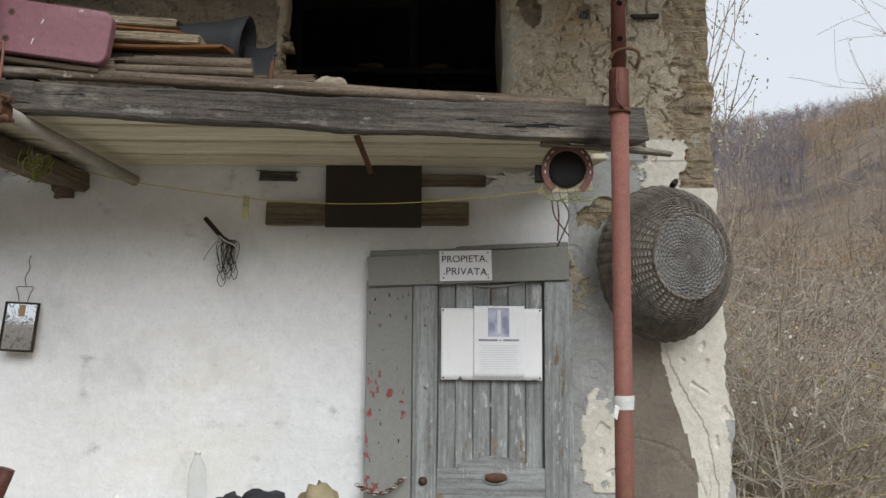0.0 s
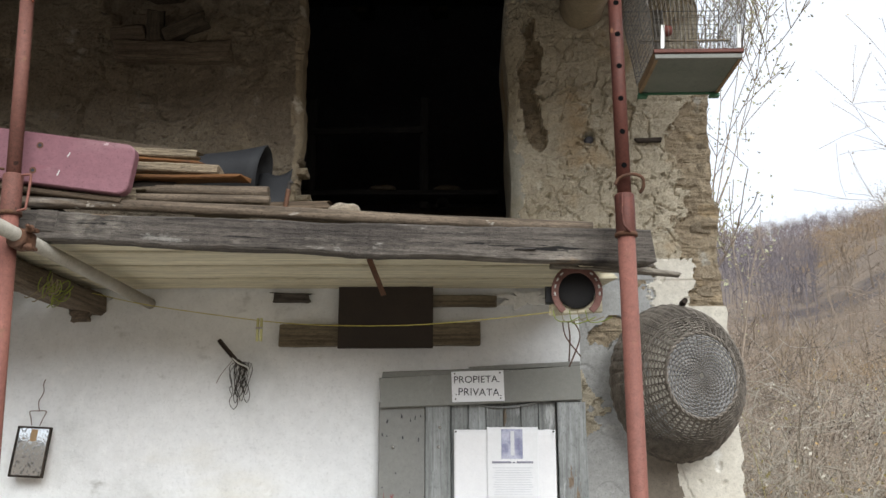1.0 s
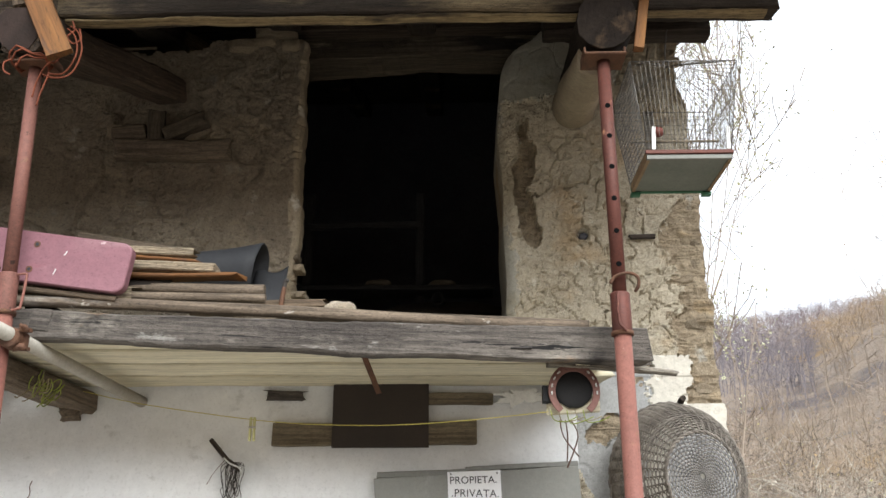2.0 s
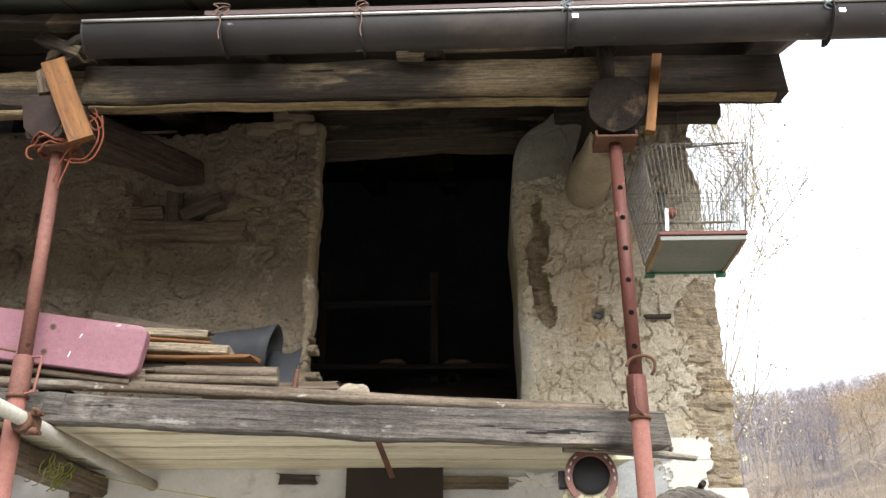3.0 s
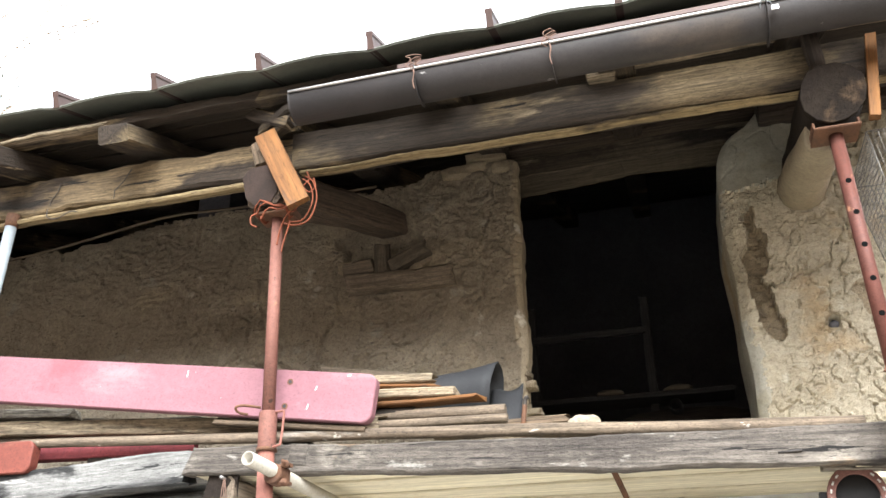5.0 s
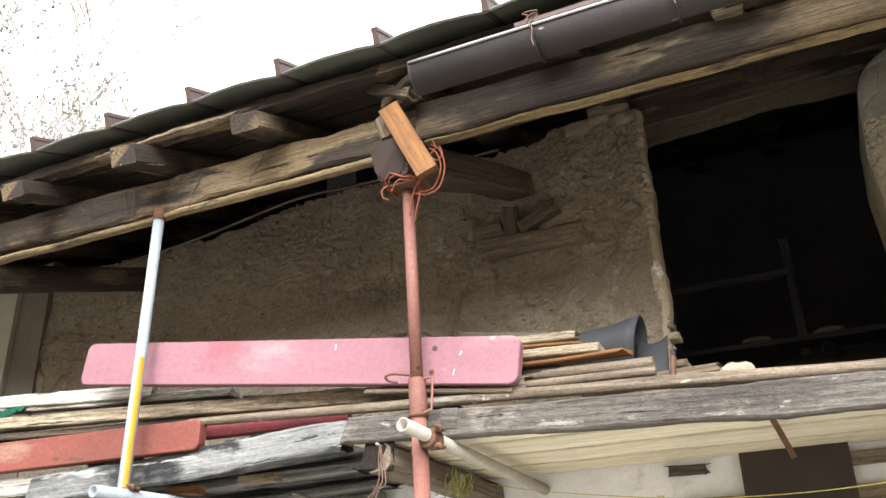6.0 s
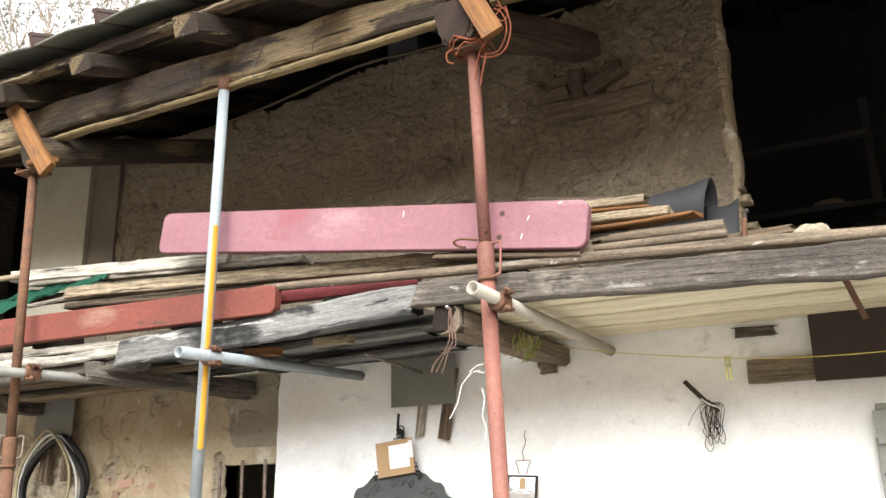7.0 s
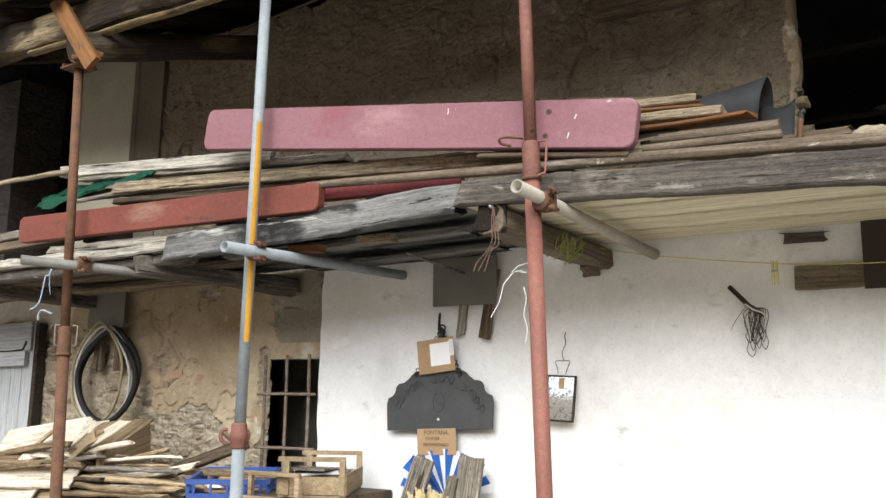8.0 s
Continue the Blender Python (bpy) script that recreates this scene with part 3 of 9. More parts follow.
mmx.inputs[6].default_value, mmx.inputs[7].default_value = (0.72, 0.74, 0.74, 1), (0.30, 0.31, 0.305, 1)
mrc = M_MIRROR.node_tree.nodes.new("ShaderNodeMapRange")
mrc.inputs["From Min"].default_value, mrc.inputs["From Max"].default_value = 0.52, 0.66
M_MIRROR.node_tree.links.new(mno.outputs[0], mrc.inputs[0])
M_MIRROR.node_tree.links.new(mrc.outputs[0], mmx.inputs[0])
M_MIRROR.node_tree.links.new(mmx.outputs[2], mb.inputs["Base Color"])
M_MIRROR.node_tree.links.new(mrm.outputs[0], mb.inputs["Roughness"])
mbp = M_MIRROR.node_tree.nodes.new("ShaderNodeBump")
mbp.inputs["Strength"].default_value, mbp.inputs["Distance"].default_value = 0.06, 0.001
M_MIRROR.node_tree.links.new(mno.outputs[0], mbp.inputs["Height"])
M_MIRROR.node_tree.links.new(mbp.outputs[0], mb.inputs["Normal"])
M_GLASS = bpy.data.materials.new("clear bottle plastic")
M_GLASS.use_nodes = True
gb = M_GLASS.node_tree.nodes["Principled BSDF"]
gb.inputs["Base Color"].default_value, gb.inputs["Roughness"].default_value, gb.inputs["Transmission Weight"].default_value = (0.92, 0.95, 0.95, 1), 0.12, 1.0
gb.inputs["IOR"].default_value = 1.2

# ---- building helpers ----
V = Vector


def part(name, bm, material, parent=None, label="", m=None, smooth=False):
    """Links a bmesh as one mesh object, under parent where one is given. All poses are in the world."""
    me = bpy.data.meshes.new(name)
    bmesh.ops.recalc_face_normals(bm, faces=bm.faces[:])
    bm.to_mesh(me)
    bm.free()
    if smooth:
        for p in me.polygons:
            p.use_smooth = True
    me.materials.append(material)
    return put(name, me, parent, label, m)


def put(name, me, parent=None, label="", m=None):
    ob = new(name, me)
    ob.matrix_basis = m if m is not None else Matrix()
    if parent is not None:
        ob.parent = parent
        ob.matrix_parent_inverse = parent.matrix_basis.inverted()
    if label:
        ob["label"] = label
    return ob


def thing(name, at, label, category, group="", kind=""):
    """An empty at the base of a thing, under which its parts go."""
    ob = new(name)
    ob.empty_display_size = 0.05
    ob.matrix_basis = Matrix.Translation(at)
    return tagged(ob, label, category, group, kind)


def raw(name, verts, faces, material, parent=None, label="", smooth=False, m=None):
    me = bpy.data.meshes.new(name)
    me.from_pydata([tuple(v) for v in verts] if not isinstance(verts, np.ndarray) else verts.tolist(), [], faces if not isinstance(faces, np.ndarray) else faces.tolist())
    me.materials.append(material)
    if smooth:
        for p in me.polygons:
            p.use_smooth = True
    me.update()
    return put(name, me, parent, label, m)


def circle(r, n=12):
    return [(r * math.cos(2 * math.pi * i / n), r * math.sin(2 * math.pi * i / n)) for i in range(n)]


def slab(w, h, c=0.003):
    """A chamfered rectangle, w wide and h high."""
    a, b = w / 2, h / 2
    return [(a, -b + c), (a, b - c), (a - c, b), (-a + c, b), (-a, b - c), (-a, -b + c), (-a + c, -b), (a - c, -b)]


def sweep(bm, pts, ring, up=(0, 0, 1), scales=None, cap=True, closed=False):
    """Sweeps a ring (u to the right of the way, v up) along points. Returns the rings of vertices."""
    pts = [V(p) for p in pts]
    n, rings, last = len(pts), [], None
    for i, p in enumerate(pts):
        if closed:
            d = pts[(i + 1) % n] - pts[i - 1]
        else:
            d = pts[min(i + 1, n - 1)] - pts[max(i - 1, 0)]
        d = d.normalized()
        u = d.cross(V(up))
        if u.length < 1e-3:
            u = d.cross(V((0.3, 1, 0.1))) if last is None else last
        u = u.normalized()
        if last is not None and u.dot(last) < 0:
            u = -u
        last = u
        v = u.cross(d)
        s = scales[i] if scales else 1.0
        rings.append([bm.verts.new(p + (u * a + v * b) * s) for a, b in ring])
    k = len(ring)
    for i in range(n if closed else n - 1):
        r, q = rings[i], rings[(i + 1) % n]
        for j in range(k):
            bm.faces.new((r[j], r[(j + 1) % k], q[(j + 1) % k], q[j]))
    if cap and not closed:
        bm.faces.new(rings[0][::-1])
        bm.faces.new(rings[-1])
    return rings


def tube(name, pts, r, material, parent=None, label="", n=10, up=(0, 0, 1), scales=None, closed=False):
    bm = bmesh.new()
    pts = [V(p) for p in pts]
    if scales is None and 3 <= len(pts) <= 14:      # bends are rounded
        k, out = len(pts), []
        for i in range(k if closed else k - 1):
            if closed:
                a, b, c, d = pts[i - 1], pts[i], pts[(i + 1) % k], pts[(i + 2) % k]
            else:
                a, b, c, d = pts[max(i - 1, 0)], pts[i], pts[i + 1], pts[min(i + 2, k - 1)]
            for q in range(4):
                f = q / 4
                out.append(0.5 * (2 * b + (c - a) * f + (2 * a - 5 * b + 4 * c - d) * f * f + (3 * b - a - 3 * c + d) * f ** 3))
        pts = out if closed else out + [pts[-1]]
    sweep(bm, pts, circle(r, n), up, scales, True, closed)
    return part(name, bm, material, parent, label, None, True)


def hollow(name, p0, p1, r, wall, material, parent=None, label="", n=20):
    """A pipe with an open bore."""
    bm = bmesh.new()
    a = sweep(bm, [p0, p1], circle(r, n), cap=False)
    b = sweep(bm, [p0, p1], circle(r - wall, n), cap=False)
    for x, y in ((a[0], b[0]), (a[1], b[1])):
        for j in range(n):
            bm.faces.new((x[j], x[(j + 1) % n], y[(j + 1) % n], y[j]))
    ob = part(name, bm, material, parent, label)
    for p in ob.data.polygons:
        p.use_smooth = len(p.vertices) == 4 and abs(p.normal.dot((V(p1) - V(p0)).normalized())) < 0.5
    return ob


def box(bm, x0, x1, y0, y1, z0, z1, c=0.004):
    """A box with chamfered long edges into bm."""
    return sweep(bm, [(x0, (y0 + y1) / 2, (z0 + z1) / 2), (x1, (y0 + y1) / 2, (z0 + z1) / 2)], slab(y1 - y0, z1 - z0, min(c, (y1 - y0) / 3, (z1 - z0) / 3)))


def boxed(name, x0, x1, y0, y1, z0, z1, material, parent=None, label="", c=0.004):
    bm = bmesh.new()
    box(bm, x0, x1, y0, y1, z0, z1, c)
    return part(name, bm, material, parent, label)


def aim(p0, p1, up=(0, 0, 1)):
    """A pose at p0 whose x points to p1 and whose z leans towards up."""
    x = (V(p1) - V(p0)).normalized()
    y = V(up).cross(x).normalized()
    z = x.cross(y)
    m = Matrix((x, y, z)).transposed().to_4x4()
    m.translation = V(p0)
    return m


def plank(name, p0, p1, high, thick, material, parent=None, label="", up=(0, 0, 1), bow=0.0, wear=0.004, jag=0.01, seed=0, c=0.004, sag=0.0, high1=None):
    """A board from p0 to p1 (centres of its ends): worn edges, a slight bow (towards up) and uneven ends."""
    rng = random.Random(seed * 7919 + 13)
    length = (V(p1) - V(p0)).length
    n = max(4, min(110, int(length / 0.03)))
    bm = bmesh.new()
    pts = [(length * i / n, 0, bow * math.sin(math.pi * i / n)) for i in range(n + 1)]
    high1 = high if high1 is None else high1
    rings = []
    for i, p in enumerate(pts):
        hh = high + (high1 - high) * i / n
        ring = slab(thick, hh, min(c, thick / 3, hh / 3))
        vs = []
        for a, b in ring:
            q = V((p[0], a, p[2] + b))
            o = noise.noise_vector(V((q.x * 3.1 + seed, q.y * 9, q.z * 9 + seed * 0.37))) * wear
            o += noise.noise_vector(V((q.x * 21 + seed, q.y * 14, q.z * 14))) * (wear * 0.35)
            o.x = 0
            if i in (0, n):
                o.x = rng.uniform(-jag, jag) * (0.4 + abs(b) / max(hh, 1e-4))
            vs.append(bm.verts.new(q + o))
        rings.append(vs)
    for r, q in zip(rings, rings[1:]):
        for j in range(8):
            bm.faces.new((r[j], r[(j + 1) % 8], q[(j + 1) % 8], q[j]))
    bm.faces.new(rings[0][::-1])
    bm.faces.new(rings[-1])
    return part(name, bm, material, parent, label, aim(p0, p1, up))


def log(name, p0, p1, r0, r1, material, parent=None, label="", seed=0, n=14, bend=0.0, lump=0.06):
    """A round, uneven length of timber."""
    length = (V(p1) - V(p0)).length
    k = max(4, min(30, int(length / 0.06)))
    bm = bmesh.new()
    rings = []
    for i in range(k + 1):
        f = i / k
        vs = []
        for a, b in circle(r0 + (r1 - r0) * f, n):
            d = 1 + lump * noise.noise(V((f * length * 4 + seed * 3.3, a * 20, b * 20)))
            vs.append(bm.verts.new(V((f * length, a * d, b * d + bend * math.sin(math.pi * f) + 0.3 * bend * math.sin(3.7 * math.pi * f + seed)))))
        rings.append(vs)
    for r, q in zip(rings, rings[1:]):
        for j in range(n):
            bm.faces.new((r[j], r[(j + 1) % n], q[(j + 1) % n], q[j]))
    for vs in (rings[0][::-1], rings[-1]):
        mid = bm.verts.new(sum((v.co for v in vs), V()) / n)
        for j in range(n):
            bm.faces.new((vs[j], vs[(j + 1) % n], mid))
    ob = part(name, bm, material, parent, label, aim(p0, p1))
    for q in ob.data.polygons:
        q.use_smooth = len(q.vertices) == 4
    return ob


def blob(name, at, size, material, parent=None, label="", seed=0, lump=0.25, flat=False, sub=2, freq=1.6):
    """A lumpy stone or bundle."""
    bm = bmesh.new()
    bmesh.ops.create_icosphere(bm, subdivisions=sub, radius=1)
    for v in bm.verts:
        d = 1 + lump * noise.noise(v.co * freq + V((seed * 5.1, seed * 2.3, seed)))
        v.co = V((v.co.x * size[0] * d, v.co.y * size[1] * d, v.co.z * size[2] * d))
    return part(name, bm, material, parent, label, Matrix.Translation(at), not flat)


def wall_sheet(name, xs, zs, depth, relief, solid, material, parent=None, label="", side=lambda x, z: 0.0, y0=3.75, cap=True, pick=None, others=(), splay=lambda x, z: 0.0):
    """An uneven wall on the lines xs and zs: its face is displaced by relief(x, z), its lines are bent by side(x, z),
    cells where solid(x, z) is false stay open, and it is depth thick. pick(x, z) chooses among material and others."""
    nx, nz = len(xs), len(zs)
    front, back = [], []
    for z in zs:
        for x in xs:
            dx = side(x, z)
            front.append((x + dx, y0 + relief(x, z), z))
            back.append((x + dx + splay(x, z), y0 + depth, z))
    faces, edges = [], {}
    for j in range(nz - 1):
        for i in range(nx - 1):
            if solid((xs[i] + xs[i + 1]) / 2, (zs[j] + zs[j + 1]) / 2):
                f = (j * nx + i, j * nx + i + 1, (j + 1) * nx + i + 1, (j + 1) * nx + i)
                faces.append(f)
                for a, b in zip(f, f[1:] + f[:1]):
                    if (b, a) in edges:
                        del edges[(b, a)]
                    else:
                        edges[(a, b)] = True
    o, sides = nx * nz, []
    if cap:
        sides = [(b, a, a + o, b + o) for a, b in edges]
        sides += [tuple(i + o for i in f[::-1]) for f in faces]
    ob = raw(name, front + back, faces + sides, material, parent, label)
    for q in others:
        ob.data.materials.append(q)
    if pick:
        for p in ob.data.polygons:
            c = p.center
            p.material_index = pick(c.x, c.z)
    return ob


def step(a, b, x):
    f = max(0.0, min(1.0, (x - a) / (b - a)))
    return f * f * (3 - 2 * f)


def trowel(x, z, seed=0.0, along=3.2, across=8.0, levels=4.0):
    """Lapped trowel strokes: a sawtooth of a drawn-out, wandering noise, from 0 to 1."""
    p = V((x, seed, z))
    w = noise.noise_vector(p * 2.3) * 0.10
    px, pz = x + w.x, z + w.z
    a, b = px * 0.82 + pz * 0.57, -px * 0.57 + pz * 0.82
    u = noise.noise(V((a * along, seed, b * across))) * levels
    return u - math.floor(u)


def cracks(x, z, seed=0.0, size=5.0, width=0.05):
    """1 in the joints of a crazed skin, 0 elsewhere."""
    p = V((x, seed, z)) * size
    d = noise.voronoi(p + noise.noise_vector(p * 2.5) * 0.35)[0]
    return 1.0 if d[1] - d[0] < width else 0.0


def coat(x, z, seed=0.0):
    """The relief of an old hand-thrown render: broad swells, lapped strokes, pits and cracks."""
    p = V((x, seed, z))
    live = step(-0.35, 0.20, noise.noise(p * 1.4) + 0.12 * (x + 2.0))
    h = 0.030 * noise.noise(p * 1.3) + 0.012 * noise.noise(p * 4.0) + 0.009 * noise.noise(p * 15.0) + 0.006 * noise.noise(p * 38.0)
    h += (0.002 + 0.012 * live) * trowel(x, z, seed, 4.6, 8.0, 3.0) + 0.006 * live * trowel(x, z, seed + 5, 9.0, 13.0, 2.0)
    h += 0.016 * cracks(x, z, seed, 2.2, 0.035) * step(0.0, 0.1, noise.noise(p * 1.7 + V((9, 0, 0))))
    pit = noise.noise(p * 26.0 + V((0, 0, 7)))
    return h + (0.014 if pit > 0.60 else 0.0)


def lines(a, b, step, *keep):
    """Evenly spaced values from a to b that meet those to keep."""
    marks, out = sorted({a, b, *keep}), []
    for p, q in zip(marks, marks[1:]):
        k = max(1, round((q - p) / step))
        out += [p + (q - p) * i / k for i in range(k)]
    return out + [b]


def rough(x, z, amp=0.014, seed=0.0):
    p = V((x, seed, z))
    q = V((x + 0.35 * z + 0.05 * noise.noise(p * 5), seed, z * 1.5))
    ridge = (1 - abs(noise.noise(q * 8.0 + V((3, 1, 2))))) ** 2 + 0.6 * (1 - abs(noise.noise(q * 15.0 + V((7, 1, 5))))) ** 2
    return amp * (1.1 * noise.noise(p * 1.4) + 0.6 * noise.noise(p * 5.0) + 0.45 * noise.noise(p * 20.0) - 0.55 * ridge + 0.5)


def patch(name, cx, cz, w, h, y, material, parent, seed=0, thick=0.006, ragged=0.3, n=150, label=""):
    """An irregular skin of plaster, a few millimetres proud of a wall."""
    bm = bmesh.new()
    out, inn = [], []
    for i in range(n):
        a = 2 * math.pi * i / n
        ca, sa = math.cos(a), math.sin(a)
        sq = 1 / max(abs(ca), abs(sa)) ** 0.6
        d = 1
        for fr, am in ((2.2, 1.0), (6.0, 0.5), (15.0, 0.28), (40.0, 0.13)):
            d += ragged * am * noise.noise(V((ca * fr + seed * 4, sa * fr, seed + fr)))
        d *= sq
        x, z = cx + ca * d * w / 2, cz + sa * d * h / 2
        out.append(bm.verts.new((x, y + 0.03, z)))
        inn.append(bm.verts.new((x - ca * 0.002, y - thick, z - sa * 0.002)))
    for i in range(n):
        j = (i + 1) % n
        bm.faces.new((out[i], out[j], inn[j], inn[i]))
    bm.faces.new(inn)
    return part(name, bm, material, parent, label)

# ---- the house ----
WALL, TOP = 3.75, 4.22


def limewash(x, z):
    p = V((x, 0, z))
    return noise.noise(p * 0.9) * 0.014 + noise.noise(p * 2.6) * 0.008 + noise.noise(p * 14) * 0.0012


def wobble(x, z, amp=0.012):
    return amp * noise.noise(V((x * 5.0, 4.0, z * 5.0))) + amp * 0.5 * noise.noise(V((x * 18, 9, z * 18)))


# lower wall with the door's opening
DOOR_L, DOOR_R, DOOR_T = -0.29, 0.545, 2.0
wall_lower = wall_sheet("wall_lower", lines(-3.22, 0.547, 0.03, DOOR_L, DOOR_R), lines(0.0, 0.9, 0.06)[:-1] + lines(0.9, 2.42, 0.03, DOOR_T), 0.42, limewash,
                        lambda x, z: not (DOOR_L < x < DOOR_R and z < DOOR_T), M_WHITE,
                        side=lambda x, z: 0.012 * noise.noise(V((1, 7, z * 6))) if x < -3.2 else 0.0)
tagged(wall_lower, "whitewashed rendered wall with faint grey stains", "wall", kind="structure")

# lower wall to the left: bare tan render over rubble, with the barred window
WIN_L, WIN_R, WIN_B, WIN_T = -3.60, -3.215, 1.16, 1.885


def left_skin(x, z):
    """0 tan render, 1 bare rubble, 2 olive cement, 3 cream plaster."""
    e = 0.22 * noise.noise(V((x * 2.4, 7, z * 2.4))) + 0.10 * noise.noise(V((x * 7, 8, z * 7))) + 0.04 * noise.noise(V((x * 22, 9, z * 22)))
    head = 2.12 - 0.55 * step(-5.0, -4.4, x) - 0.12 * step(-4.1, -3.7, x)
    if z < head + e:
        return 1
    if x > -3.55 + e and z > 1.98:
        return 2
    if x < -5.45 + e and z > 2.12:
        return 3                            # pale render over the plank door
    return 1 if e > 0.115 else 0


def left_relief(x, z):
    p = V((x, 3, z))
    h = 0.015 + 0.016 * noise.noise(p * 1.5) + 0.006 * noise.noise(p * 6) + 0.003 * noise.noise(p * 22)
    if left_skin(x, z) == 1:
        return h + 0.016 + 0.016 * noise.noise(V((x * 8, 1, z * 20))) + 0.012 * noise.noise(p * 30) + 0.008 * noise.noise(p * 60)
    return h + 0.012 * cracks(x, z, 2.0, 2.4, 0.05) * step(0.0, 0.15, noise.noise(p * 1.9)) + 0.002 * trowel(x, z, 2.0) + 0.001 * trowel(x, z, 6.0, 8.0, 14.0, 3.0) + (0.007 if noise.noise(p * 21) > 0.55 else 0.0)


wall_left = wall_sheet("wall_left", lines(-7.4, -5.7, 0.05, -5.95)[:-1] + lines(-5.7, -3.22, 0.0115, WIN_L), lines(0.0, 1.05, 0.05)[:-1] + lines(1.05, 2.42, 0.0115, WIN_B, WIN_T), 0.13, left_relief,
                       lambda x, z: not (x > WIN_L and WIN_B < z < WIN_T), M_TAN, side=lambda x, z: wobble(x, z, 0.014) if x < -3.25 else 0.0, pick=left_skin, others=(M_MORTAR, M_OLIVE, M_CREAM),
                       splay=lambda x, z: -0.16 if abs(x - WIN_L) < 1e-6 and WIN_B - 1e-6 < z < WIN_T + 1e-6 else 0.0)
tagged(wall_left, "crumbling tan render over rubble stone", "wall", kind="structure")

# upper wall, from the left end to the loft opening
OPEN_L, OPEN_R = -0.705, 0.262


def upper_skin(x, z):
    e = x - OPEN_L + 0.05 * noise.noise(V((2, 1, z * 3))) + 0.02 * noise.noise(V((x * 9, 1, z * 11)))
    if x < OPEN_L - 0.2:
        return 0
    if z < 2.62 + 0.9 * (x - OPEN_L) + 0.30 + 0.05 * noise.noise(V((x * 9, 4, z * 8))) and e > -0.13:
        return 1                            # stones laid bare at the foot of the jamb
    return 2 if e > -0.032 else 0           # a worn cream arris


def upper_relief(x, z):
    h = coat(x, z, 8.0)
    k = upper_skin(x, z)
    hole = ((x + 1.45) / 0.24) ** 2 + ((z - 3.74) / 0.12) ** 2 + 0.8 * noise.noise(V((x * 9, 5, z * 9)))
    h += 0.07 * (1 - step(0.8, 1.1, hole))  # the wall is broken out below the log
    if k == 1:
        h = 0.03 + rough(x, z, 0.03, 2.0)
    if k == 2:
        h = 0.6 * h + 0.006
    # the arris is rounded
    return h + 0.05 * max(0.0, 1 + (x - OPEN_L) / 0.03) ** 2 * (1 if x <= OPEN_L else 0) * 0.6


wall_upper = wall_sheet("wall_upper", lines(-5.45, OPEN_L, 0.0125), lines(2.42, TOP, 0.0115), 0.13, upper_relief,
                        lambda x, z: z < 4.14 - 0.06 * step(0.0, 0.1, -1.15 - x) - 0.10 * step(-2.6, -3.4, x) - 0.03 * noise.noise(V((x * 7, 3, 1))) - 0.015 * noise.noise(V((x * 25, 3, 1))), M_UPPER,
                        side=lambda x, z: wobble(x, z, 0.016) if x > OPEN_L - 0.12 else 0.0, pick=upper_skin, others=(M_EARTH, M_CORBEL))
tagged(wall_upper, "rough brown trowelled render of the upper floor", "wall", kind="structure")

cable = tube("wall_cable", [(-4.4, 3.735, 3.90), (-3.9, 3.728, 3.945), (-3.34, 3.722, 3.995), (-2.73, 3.722, 4.085), (-2.3, 3.722, 4.078), (-1.9, 3.725, 4.07), (-1.45, 3.73, 4.08)], 0.008, M_DUSTY, n=8)
tagged(cable, "dusty grey cable along the wall head", "cable", kind="structure")

# the pier at the right, from the ground to the eave


def pier_side(x, z):
    right = 0.10 * max(0.0, (2.6 - z) / 2.6) + 0.03 * noise.noise(V((2, 5, z * 5))) + 0.016 * noise.noise(V((7, 3, z * 17))) - 0.05 * max(0.0, z - 3.2)
    jamb = 0.012 * noise.noise(V((4, 2, z * 4))) + 0.16 * max(0.0, (z - 3.88) / 0.3) ** 2 - 0.02 * max(0.0, 1 - abs(z - 3.62) / 0.3)
    shear = 0.14 * step(1.70, 1.0, z) * max(0.0, 1 - abs(x - 0.93) / 0.22) if z < 2.2 else 0.0
    f = (x - OPEN_R) / (1.175 - OPEN_R)
    return shear + max(0.0, min(1.0, f)) ** 3 * right + (max(0.0, 1 - f * 3) * jamb if z > 2.45 else 0.0)


